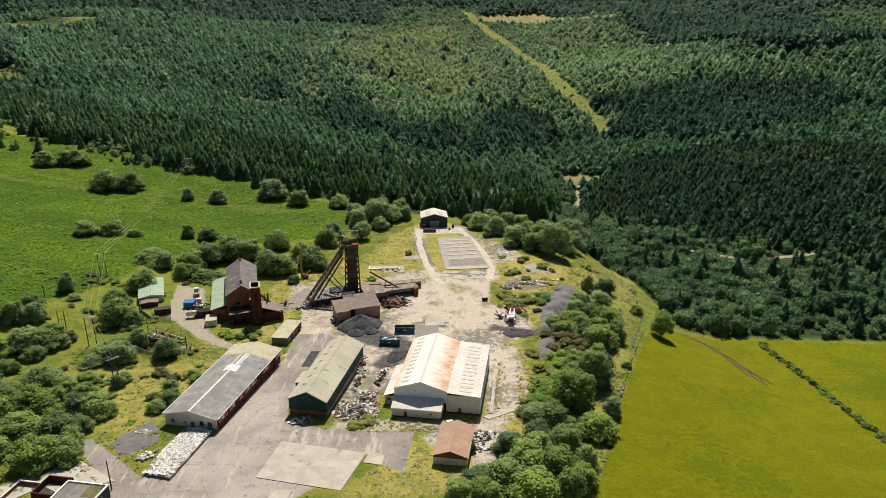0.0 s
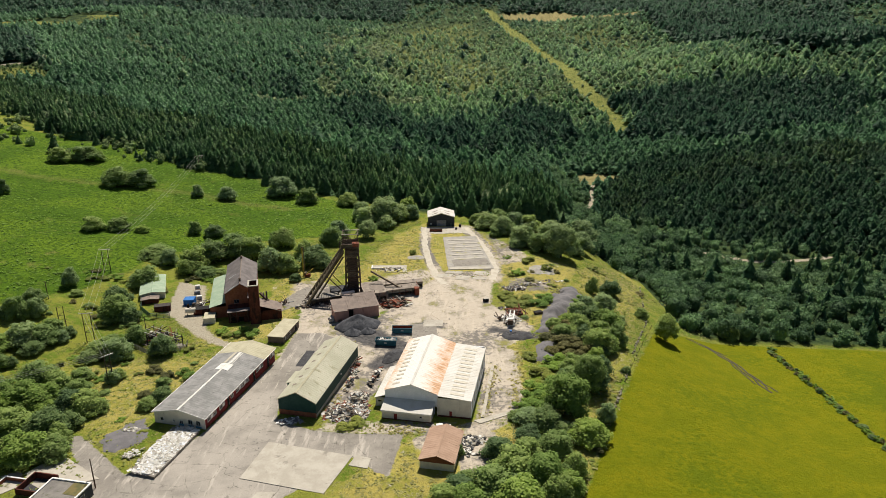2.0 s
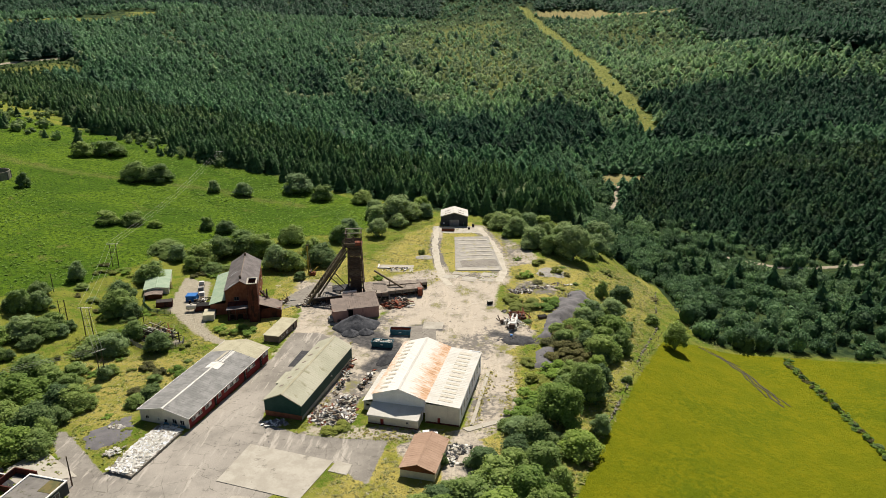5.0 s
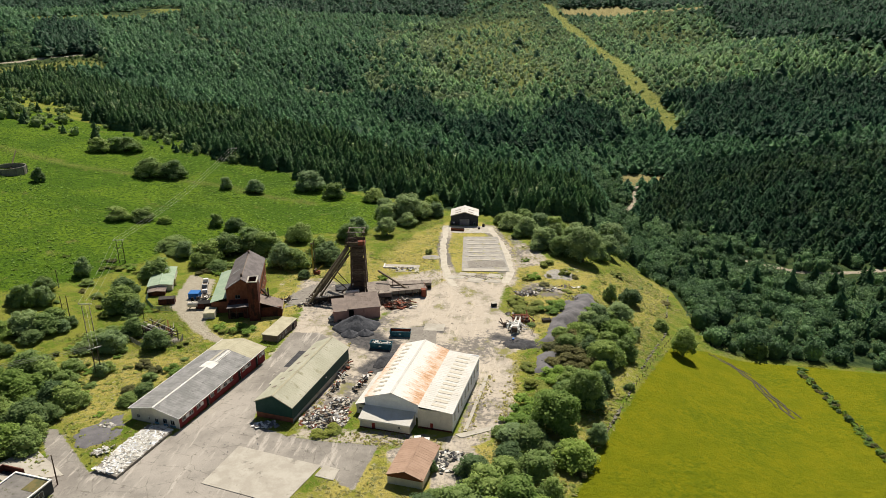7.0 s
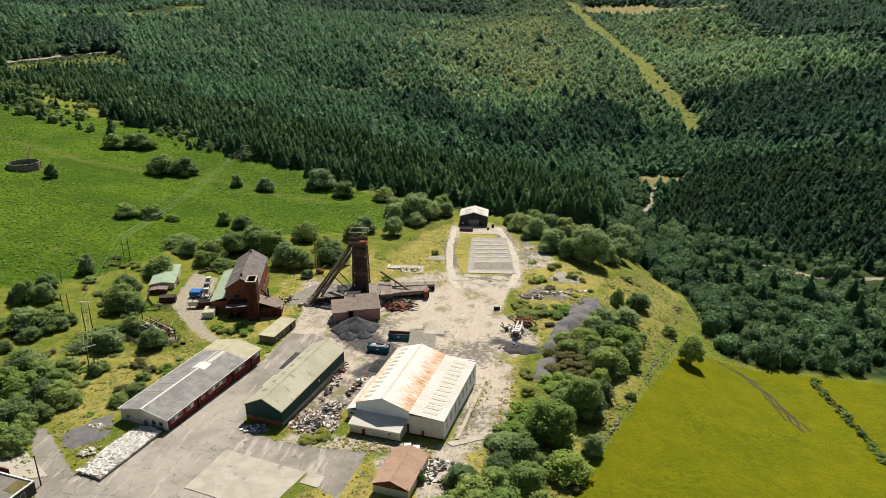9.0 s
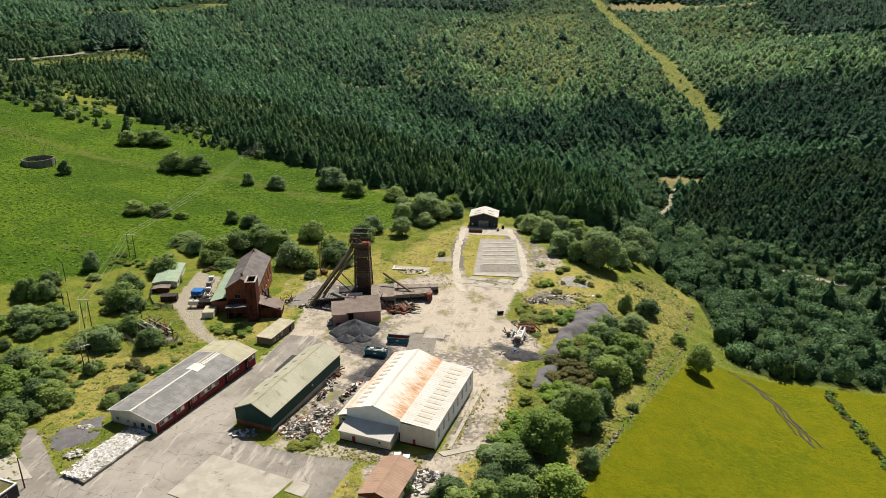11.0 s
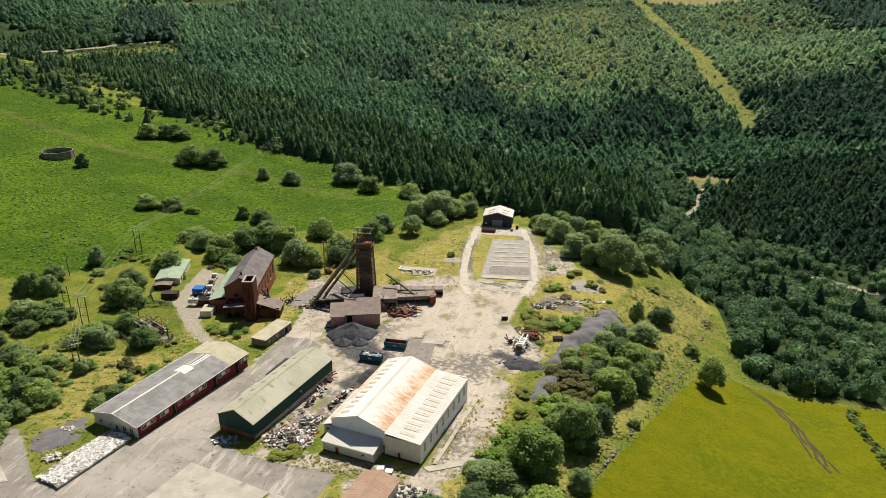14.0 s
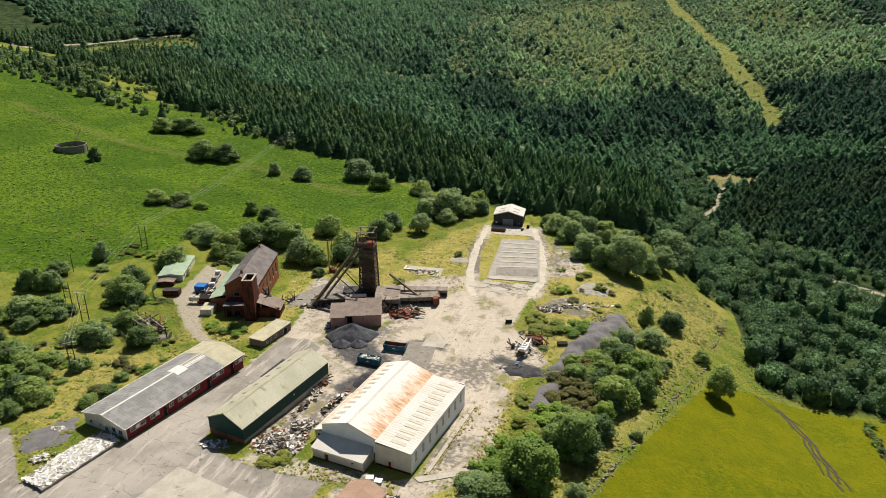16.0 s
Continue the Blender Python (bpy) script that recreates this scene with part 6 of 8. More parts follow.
def old_vehicle(x, y, rz, material, label):
    """A parked flatbed lorry: chassis, cab with glass, load bed, wheels."""
    t = thing("lorry", label, "lorry", x, y, rz=rz, group="vehicles in the compound")
    part("chassis", a_box(-3.2, 3.2, -0.5, 0.5, 0.55, 0.85), M["steel_dark"], t)
    cab = part("cab", prism([(1.6, 0.7), (3.4, 0.7), (3.4, 1.5), (3.0, 2.5), (1.6, 2.5)], "y", -1.05, 1.05), material, t)
    part("windscreen", prism([(3.41, 1.55), (3.05, 2.4), (3.09, 2.42), (3.45, 1.56)], "y", -0.9, 0.9), M["glass"], cab)
    part("bed", a_box(-3.3, 1.5, -1.1, 1.1, 0.87, 1.05), M["timber"], t)
    for s in (-1, 1):
        part("bed_side", a_box(-3.3, 1.5, s * 1.1 - 0.04, s * 1.1 + 0.04, 1.052, 1.5), material, t)
        for u in (-2.2, 2.4):
            wh = part("wheel", a_rod((u, s * 0.85, 0.45), (u, s * 1.12, 0.45), 0.46, 0.46, 14), M["tyre"], t)
            part("hub", a_rod((u, s * 1.121, 0.45), (u, s * 1.15, 0.45), 0.2, 0.2, 10), M["grey_paint"], wh)


tank_trailer(-117.2, 256.4, 12)
old_vehicle(-121.4, 275.2, 108, M["grey_paint"], "grey flatbed lorry parked in the compound")
old_vehicle(-124.0, 282.0, 108, M["white_paint"], "white flatbed lorry parked in the compound")
old_vehicle(-118.4, 269.4, 110, M["white_paint"], "small white lorry parked beside the side range")
small_gable("compound_shed", "low pale shed with green sheeted roof", -135.9, 274.6, 10.2, 22.5, 2.9, 3.7, 22, M["cream_wall"], M["cream_wall"], M["sheet_green"], [(3.0, 4.2, -0.4, 2.0, "right", "dark"), (8.0, 9.4, 1.0, 2.0, "right", "window"), (13.0, 14.4, 1.0, 2.0, "right", "window")])
small_gable("lean_shed", "low shed with rusty brown-grey roof", -136.4, 268.8, 7.0, 4.4, 2.0, 2.4, 20, M["brick_dark"], M["brick_dark"], M["asbestos"])


def mesh_fence(name, label, line, height, material, gap=2.6):
    t = thing(name, label, "fence", *line[0])
    ox, oy, oz = t.matrix_world.translation
    for (x0, y0), (x1, y1) in zip(line, line[1:]):
        n = max(1, round(math.hypot(x1 - x0, y1 - y0) / gap))
        pts = [(x0 + (x1 - x0) * i / n, y0 + (y1 - y0) * i / n) for i in range(n + 1)]
        for i, (x, y) in enumerate(pts):
            z = float(ground_z(x, y))
            part("post", a_box(x - ox - 0.05, x - ox + 0.05, y - oy - 0.05, y - oy + 0.05, z - oz - 0.3, z - oz + height + 0.1), M["steel_dark"], t)
        for (x, y), (u, v) in zip(pts, pts[1:]):
            for k in range(14):
                f = (k + 0.5) / 14
                px, py = x + (u - x) * f, y + (v - y) * f
                z = float(ground_z(px, py))
                part("pale", a_beam((px - ox, py - oy, z - oz + 0.05), (px - ox, py - oy, z - oz + height), 0.07), material, t)
            for hgt in (0.25, height - 0.15):
                part("rail", a_beam((x - ox, y - oy, float(ground_z(x, y)) - oz + hgt), (u - ox, v - oy, float(ground_z(u, v)) - oz + hgt), 0.05), material, t)


mesh_fence("compound_fence", "pale green palisade fence round the compound", [(-147, 277), (-140.5, 260.5), (-133, 252.6), (-124.6, 252.6)], 2.2, M["mesh_green"])
mesh_fence("substation_fence", "grey palisade fence beside the substation", [(-129, 226), (-117, 218.5), (-106.5, 224.5), (-108, 229)], 2.0, M["grey_paint"])


def substation(x, y, rz):
    t = thing("substation", "old electricity substation of dark steel frames and transformers", "substation", x, y, rz=rz)
    for i in range(5):
        u = -8 + 4 * i
        for v in (-3.2, 3.2):
            part("post", a_beam((u, v, -0.3), (u, v, 4.2), 0.28), M["steel_dark"], t)
            part("insulator", a_rod((u, v, 4.2), (u, v, 5.0), 0.16, 0.1, 8), M["insulator"], t)
        part("crossbeam", a_beam((u, -3.4, 4.1), (u, 3.4, 4.1), 0.25), M["steel_rust"], t)
    for v in (-2.4, 0.0, 2.4):
        part("busbar", a_rod((-8.3, v, 4.5), (8.3, v, 4.5), 0.09, 0.09, 6), M["white_strip"], t, "pale busbar")
    for u in (-5.5, -0.5, 4.5):
        tr = part("transformer", a_box(u - 1.3, u + 1.3, -1.4, 1.4, 0.1, 2.7), M["steel_dark"], t, "dark oil transformer")
        for k in range(6):
            part("cooling_fin", a_box(u - 1.2 + 0.44 * k, u - 1.1 + 0.44 * k, -1.75, -1.402, 0.5, 2.3), M["steel_rust"], tr)
        part("conservator", a_rod((u - 1.2, 0.6, 3.2), (u + 1.2, 0.6, 3.2), 0.4, 0.4, 10), M["white_strip"], tr, "pale oil tank")
        for v in (-0.6, 0.0, 0.6):
            part("bushing", a_rod((u + v * 1.2, -0.6, 2.7), (u + v * 1.2, -0.6, 3.6), 0.13, 0.08, 8), M["insulator"], tr)
    part("base", a_box(-9, 9, -4, 4, -0.5, 0.08), M["concrete_dark"], t)
    for u, v in ((-10.5, 1.5), (-10.5, -1.0)):
        part("tall_pole", a_rod((u, v, -0.5), (u, v, 8.2), 0.17, 0.12, 8), M["pole"], t)


substation(-117.8, 228.6, -28)


def derelict_plant(x, y, rz):
    t = thing("derelict_machine", "derelict white-painted drilling machine rusting on bare ground", "machine", x, y, rz=rz)
    for s in (-1, 1):
        part("track_frame", a_box(-3.0, 3.0, s * 1.6 - 0.3, s * 1.6 + 0.3, -0.1, 0.9), M["steel_dark"], t)
        for k in range(4):
            part("roller", a_rod((-2.3 + 1.5 * k, s * 1.6 - 0.35, 0.45), (-2.3 + 1.5 * k, s * 1.6 + 0.35, 0.45), 0.42, 0.42, 10), M["steel_rust"], t)
    part("deck", a_box(-3.4, 3.4, -1.9, 1.9, 0.92, 1.3), M["steel_rust"], t)
    for k in range(4):
        u = -2.6 + 1.5 * k
        part("hood", prism([(-1.6, 1.32), (1.6, 1.32), (1.3, 2.6), (-1.3, 2.8)], "x", u, u + 0.9), M["white_paint"], t, "chalky white machine housing")
    for s in (-1.1, 1.1):
        part("boom", a_beam((-3.2, s, 2.2), (4.2, s * 0.7, 3.4), 0.4, 0.5), M["white_paint"], t, "white boom arm")
        part("jib", a_beam((4.2, s * 0.7, 3.4), (5.6, s * 0.7, 1.0), 0.3), M["white_strip"], t)
    part("cab", a_box(-4.6, -3.45, -1.2, 0.9, 1.0, 2.9), M["steel_rust"], t)
    part("exhaust", a_rod((-1.0, 1.0, 2.6), (-1.0, 1.0, 3.7), 0.12), M["steel_dark"], t)


derelict_plant(17.0, 253.5, 80)
tr = thing("bogie_frame", "red rusted steel bogie frame beside the machine", "frame", 18.8, 262.8, rz=8)
for v in (-2.4, 0.0, 2.4):
    part("crossbeam", a_box(-3.2, 3.2, v - 0.18, v + 0.18, 0.6, 1.3), M["red_rust"], tr)
for u in (-3.1, 0.0, 3.1):
    part("longbeam", a_box(u - 0.2, u + 0.2, -2.6, 2.6, 0.2, 1.1), M["red_rust"], tr)
part("box", a_box(-2.6, -0.4, -2.0, -0.3, 1.31, 2.2), M["steel_rust"], tr)
part("box", a_box(0.4, 2.6, -2.0, -0.3, 1.31, 2.0), M["steel_rust"], tr)
ld = thing("ladder_section", "rusty ladder section lying on bare ground", "ladder", 23.6, 254.0, rz=80)
for v in (-0.4, 0.4):
    part("stile", a_box(-4.5, 4.5, v - 0.06, v + 0.06, 0.0, 0.16), M["steel_rust"], ld)
for k in range(9):
    part("rung", a_box(-4.2 + 1.05 * k - 0.05, -4.2 + 1.05 * k + 0.05, -0.34, 0.34, 0.03, 0.12), M["steel_rust"], ld)
crate("bin", "blue plastic barrel beside the dark heap", "barrel", 16.2, 243.0, 0, 0.8, 0.8, 1.2, M["blue"])
crate("bin", "rusty half-buried tank at the bank foot", "tank", 29.0, 263.0, 20, 3.4, 2.0, 0.9, M["steel_rust"], M["dark"])


# pit-top buildings round the headframe
def deck(name, label, x, y, rz, lx, ly, h, wall, roof, open_front=True):
    t = thing(name, label, "building", x, y, rz=rz)
    part("roof", a_box(-lx / 2 - 0.2, lx / 2 + 0.2, -ly / 2 - 0.2, ly / 2 + 0.2, h, h + 0.25), roof, t)
    part("wall_back", a_box(-lx / 2, lx / 2, ly / 2 - 0.25, ly / 2, -0.8, h - 0.003), wall, t)
    for s in (-1, 1):
        part("wall_end", a_box(s * lx / 2 - 0.12, s * lx / 2 + 0.12, -ly / 2, ly / 2 - 0.26, -0.8, h - 0.003), wall, t)
    n = max(2, round(lx / 3))
    for k in range(1, n):
        u = -lx / 2 + lx * k / n
        part("post", a_box(u - 0.12, u + 0.12, -ly / 2, -ly / 2 + 0.24, -0.8, h - 0.003), M["steel_rust"], t)
    part("front_panel", a_box(-lx / 2 + 0.13, lx / 2 - 0.13, -ly / 2 + 0.25, -ly / 2 + 0.35, h * 0.55, h - 0.003), wall, t)
    # near-black panel before the back wall replaces the room's own shade
    part("interior", a_box(-lx / 2 + 0.13, lx / 2 - 0.13, ly / 2 - 0.6, ly / 2 - 0.27, -0.8, h - 0.02), M["dark"], t)
    return t


deck("decking_house", "low pit-top house with flat dirty grey roof", -43.2, 279.6, 18, 9.6, 13.0, 4.2, M["concrete_dark"], M["dirty_roof"])
deck("tub_circuit_shed", "long low shed with dirty tan roof", -31.0, 283.5, 20, 15.5, 5.0, 3.2, M["concrete_dark"], M["dirty_roof"])
deck("tub_circuit_shed", "long dirty-roofed range behind the pit top", -33.5, 291.0, 14, 23.0, 3.6, 2.6, M["concrete_dark"], M["dirty_roof"])
deck("side_gantry", "low dark gantry building under the headframe", -61.5, 273.5, 24, 17.0, 5.0, 2.8, M["steel_dark"], M["concrete_dark"])
deck("side_gantry", "sooty low range beside the headframe", -56.5, 281.0, 20, 12.0, 6.0, 3.4, M["steel_dark"], M["coal"])
crate("end_box", "rust red steel box at the end of the range", "box", -24.0, 282.6, 18, 1.8, 2.4, 3.4, M["red_rust"])
cy = thing("cylinder_tank", "white horizontal tank on the pit-top roof", "tank", -53.8, 275.0, float(ground_z(-53.8, 275)) + 3.0, 24)
part("tank", a_rod((-2.9, 0, 0.6), (2.9, 0, 0.6), 0.65, 0.65, 14), M["white_paint"], cy)
for u in (-2, 2):
    part("saddle", a_box(u - 0.15, u + 0.15, -0.55, 0.55, -3.2, 0.3), M["steel_dark"], cy)
bt = thing("pipe_bridge", "slanting pale conveyor pipe from the headframe", "conveyor", -44.0, 287.0)
part("pipe", a_beam((-1.0, 0.0, 9.5), (13.5, -4.5, 2.9), 0.7, 0.7), M["timber"], bt)
part("trestle", a_beam((6.0, -2.2, 6.2), (6.0, -2.2, -0.4), 0.3), M["steel_rust"], bt)
wp = thing("pipe_length", "white plastic pipe lying on the rubble", "pipe", -26.4, 269.2, rz=25)
part("pipe", a_rod((-1.8, 0, 0.45), (1.8, 0, 0.7), 0.3, 0.3, 12), M["white_paint"], wp)
wl = thing("ruined_wall", "low whitewashed ruined wall in dry grass", "wall", -38.0, 316.0, rz=3)
part("wall", a_box(-11, -5, 0.0, 0.6, -0.4, 0.7), M["white_strip"], wl)
part("wall", a_box(-4.4, 7.0, -4.6, -4.1, -0.4, 0.3), M["concrete"], wl)
part("wall", a_box(-11, -10.4, 0.61, 5.0, -0.4, 0.6), M["white_strip"], wl)
part("floor", a_box(-10.3, 6.6, 0.7, 5.4, -0.4, 0.1), M["concrete"], wl, "cracked pale floor")
part("floor", a_box(-6.0, 6.8, -4.0, -0.1, -0.4, 0.08), M["concrete"], wl, "stained concrete floor")


# flat-roofed building beside the lane
def flat_house():
    t = thing("flat_roofed_building", "flat-roofed brick building with white parapet", "building", -98.2, 140.6, rz=-9)
    w, d, h = 11.4, 12.0, 3.5
    part("wall_right", pierced(-d, 0, -1.0, h, [(-8.5, -3.0, 0.9, 2.7)], "y", -0.3, 0), M["dark_clad"], t)
    window(t, "y", -8.5, -3.0, 0.9, 2.7, 0.0, M["white_paint"], bars=3, out=0.06)
    part("wall_back", a_box(-w, -0.31, -0.3, 0, -1.0, h), M["brick"], t)
    part("wall_left", a_box(-w, -w + 0.3, -d, -0.31, -1.0, h), M["brick"], t)
    part("wall_front", a_box(-w + 0.31, -0.31, -d, -d + 0.3, -1.0, h), M["brick"], t)
    part("roof", a_box(-w + 0.35, -0.35, -d + 0.35, -0.35, h - 0.2, h - 0.02), M["felt"], t, "grey roofing felt")
    part("moss", a_box(-4.6, -0.5, -5.0, -0.5, h - 0.018, h + 0.03), M["moss"], t, "brown moss and litter on the roof")
    for q in ((-w - 0.1, 0.1, -0.35, 0.1), (-0.35, 0.1, -d, -0.352), (-w - 0.1, -w + 0.35, -d, -0.352)):
        part("parapet", a_box(*q, h + 0.002, h + 0.32), M["white_paint"], t, "white painted parapet")


flat_house()
lo = thing("roofless_annexe", "roofless brick annexe with rubble floor", "ruin", -112.0, 146.0, rz=-9)
for q in ((-5.5, 1.6, 0.0, 0.3), (-5.5, -5.2, -7.0, -0.01), (-5.19, 1.6, -7.0, -6.7)):
    part("wall", a_box(*q, -0.6, 1.9), M["brick_dark"], lo)
part("floor", a_box(-5.19, 1.6, -6.69, -0.01, -0.4, 0.15), M["coal"], lo)
for q in ((-12.6, -5.7, -2.4, -2.1), (-12.6, -12.3, -9.0, -2.41)):
    part("low_wall", a_box(*q, -0.6, 1.2), M["brick"], lo)
    part("coping", a_box(q[0] - 0.05, q[1] + 0.05, q[2] - 0.05, q[3] + 0.05, 1.203, 1.35), M["white_paint"], lo)


# ---- poles and wires ----
def h_pole(x, y, rz, height, gap, arm, label, braced=True):
    t = thing("power_pole", label, "power pole", x, y, rz=rz, group="power poles")
    for s in (-1, 1):
        part("pole", a_rod((s * gap / 2, 0, -0.8), (s * gap / 2, 0, height), 0.19, 0.14, 8), M["pole"], t)
    if arm:
        part("crossarm", a_box(-arm / 2, arm / 2, -0.12, 0.12, height - 0.35, height - 0.1), M["white_strip"], t, "pale weathered crossarm")
        for u in (-arm / 2 + 0.25, 0, arm / 2 - 0.25):
            part("insulator", a_rod((u, 0, height - 0.1), (u, 0, height + 0.45), 0.11, 0.07, 8), M["insulator"], t)
    if braced:
        for z in (height * 0.35, height * 0.62):
            part("brace", a_beam((-gap / 2, 0, z), (gap / 2, 0, z + gap * 0.6), 0.12), M["pole"], t)
            part("tie", a_beam((-gap / 2, 0, z), (gap / 2, 0, z), 0.12), M["pole"], t)
    return t


h_pole(-145.6, 229.0, 8, 12.5, 2.9, 5.2, "twin timber power pole with pale crossarm")
h_pole(-122.2, 198.0, 50, 11.0, 1.7, 4.4, "twin timber pole with bracing by the shed")
h_pole(-160.8, 237.4, 20, 10.0, 2.2, 0, "pair of bare dark timber poles")
h_pole(-173.4, 298.2, 12, 12.0, 2.8, 5.0, "twin timber power pole on the meadow")
h_pole(-204.0, 505.0, 5, 11.0, 2.6, 4.8, "distant twin power pole at the forest edge")
for x, y, hgt, lab in ((-181, 262, 8.5, "single timber pole with crossarm in scrub"), (-99.2, 143.4, 9.0, "plain dark timber pole beside the building"), (-80.6, 308.0, 14.5, "tall pale timber pole behind the engine house")):
    t = thing("pole", lab, "pole", x, y, group="single poles")
    part("shaft", a_rod((0, 0, -0.8), (0, 0, hgt), 0.2, 0.13, 8), M["timber" if hgt > 10 else "pole"], t)
    part("cap", a_box(-0.7 if hgt < 9 else -0.15, 0.7 if hgt < 9 else 0.15, -0.08, 0.08, hgt + 0.002, hgt + 0.12), M["timber"], t)


def wires(label, a, b, ha, hb, spread, sag, count=3, thick=0.035):
    """Wires that hang between two poles."""
    t = thing("power_line", label, "power line", *a)
    o = t.matrix_world.translation
    za, zb = float(ground_z(*a)) + ha, float(ground_z(*b)) + hb
    d = Vector((b[0] - a[0], b[1] - a[1], 0)).normalized()
    for k in range(count):
        off = (k - (count - 1) / 2) * spread
        bm = bmesh.new()
        n = 18
        pts = []
        for i in range(n + 1):
            f = i / n
            pts.append(Vector((a[0] + (b[0] - a[0]) * f - d.y * off, a[1] + (b[1] - a[1]) * f + d.x * off, za + (zb - za) * f - sag * 4 * f * (1 - f))) - o)
        for p, q in zip(pts, pts[1:]):
            rod(bm, p, q, thick, thick, 4)
        part("wire", bm, M["wire"], t)


wires("three pale overhead wires across the meadow", (-145.6, 229.0), (-173.4, 298.2), 12.9, 12.4, 2.3, 1.2)
wires("three thin overhead wires towards the forest", (-173.4, 298.2), (-204.0, 505.0), 12.4, 11.4, 2.2, 3.5, 3, 0.045)
wires("overhead wires between two poles", (-122.2, 198.0), (-145.6, 229.0), 11.3, 12.6, 1.2, 0.6)
wires("overhead wires running off over the scrub", (-122.2, 198.0), (-215.0, 120.0), 11.3, 12.0, 1.3, 2.0)


# ---- far side things ----
def round_tank(x, y):
    t = thing("round_tank", "round open concrete tank on the meadow", "tank", x, y)
    n, r = 40, 9.6
    bm = bmesh.new()
    rings = []
    for rad, z in ((r, -2.5), (r, 3.8), (r - 0.5, 3.8), (r - 0.5, -1.5)):
        rings.append([bm.verts.new((rad * math.cos(2 * math.pi * i / n), rad * math.sin(2 * math.pi * i / n), z)) for i in range(n)])
    for a, b in zip(rings, rings[1:]):
        for i in range(n):
            bm.faces.new((a[i], a[(i + 1) % n], b[(i + 1) % n], b[i]))
    bm.faces.new(rings[-1])
    part("wall", bm, M["concrete_dark"], t, "grey stained concrete ring")
    for k in range(12):
        a = 2 * math.pi * k / 12
        bm = a_box(-0.2, 0.2, -0.35, 0.0, -2.0, 3.6)
        for v in bm.verts:
            v.co = Matrix.Rotation(a, 3, "Z") @ (v.co + Vector((0, -r, 0)))
        part("buttress", bm, M["concrete_dark"], t)
    part("floor", a_rod((0, 0, -1.4), (0, 0, -1.2), r - 0.6, r - 0.6, 40), M["mud"], t, "dark floor inside the ring")
    part("boom", a_beam((-4, 6, 1.0), (-11, 22, 9.0), 0.5), M["steel_rust"], t, "leaning rusty arm")


round_tank(-313, 407)
grow_later = [(-287, 398, 8, 9)]


def stone_wall(name, label, line, height):
    """A tumbled dry-stone wall, stone by stone near the yard."""
    t = thing(name, label, "wall", *line[0])
    o = t.matrix_world.translation
    stones = []
    for k in range(4):
        bm = bmesh.new()
        for v in box(bm, -0.5, 0.5, -0.35, 0.35, -0.25, 0.25):
            v.co += Vector([random.uniform(-0.12, 0.12) for _ in range(3)])
        stones.append(mesh_of("stone", bm, M["stone"]))
    count = 0
    for (x0, y0), (x1, y1) in zip(line, line[1:]):
        length = math.hypot(x1 - x0, y1 - y0)
        n = int(length / 1.1)
        for i in range(n):
            f = (i + random.random()) / n
            x, y = x0 + (x1 - x0) * f, y0 + (y1 - y0) * f
            if noise.noise(Vector((x * 0.08, y * 0.08, 3))) < -0.28:
                continue
            for lev in range(2):
                if count >= 290:
                    break
                if lev and random.random() < 0.35:
                    continue
                ob = new("stone", random.choice(stones))
                ob.parent = t
                s = random.uniform(0.45, 0.85)
                ob.matrix_local = Matrix.LocRotScale(Vector((x + random.uniform(-0.3, 0.3), y + random.uniform(-0.3, 0.3), float(ground_z(x, y)) + 0.1 + 0.26 * lev)) - o, Euler((random.uniform(-0.2, 0.2), random.uniform(-0.2, 0.2), random.uniform(0, 3))), (s, s, s * height))
                count += 1


stone_wall("stone_wall", "tumbled mossy dry-stone wall along the field", [(96, 358), (90, 330), (85, 305), (79, 278), (65, 241), (53, 206), (43, 181)], 1.0)
fe = thing("field_fence", "line of weathered timber fence posts", "fence", 81, 276)
fo = fe.matrix_world.translation
for k in range(26):
    f = k / 25
    x, y = 81 - 40 * f, 276 - 100 * f
    z = float(ground_z(x, y))
    part("post", a_box(x - fo.x - 0.07, x - fo.x + 0.07, y - fo.y - 0.07, y - fo.y + 0.07, z - fo.z - 0.4, z - fo.z + 1.25), M["timber"], fe)


# clutter of the pit top: bent frames, props and pipes
def tangle(name, label, x, y, rz, lx, ly, h, n, materials):
    t = thing(name, label, "scrap frame", x, y, rz=rz)
    for k in range(n):
        u, v = random.uniform(-lx, lx), random.uniform(-ly, ly)
        a, q, e = random.uniform(0, 3.14), random.uniform(0.25, 0.6) * min(lx, ly) + 0.6, random.uniform(-0.5, 0.9) * h
        z = random.uniform(0.1, h * 0.5)
        part("beam", a_beam((u - q * math.cos(a), v - q * math.sin(a), z), (u + q * math.cos(a), v + q * math.sin(a), max(0.1, z + e)), random.uniform(0.12, 0.36)), materials[k % len(materials)], t)
    for k in range(max(2, n // 5)):
        u, v, q = random.uniform(-lx, lx) * 0.7, random.uniform(-ly, ly) * 0.7, random.uniform(0.4, 1.0)
        part("casing", a_box(u - q, u + q, v - q * 0.7, v + q * 0.7, -0.1, random.uniform(0.5, 1.0) * h * 0.7), materials[(k + 1) % len(materials)], t)
    return t


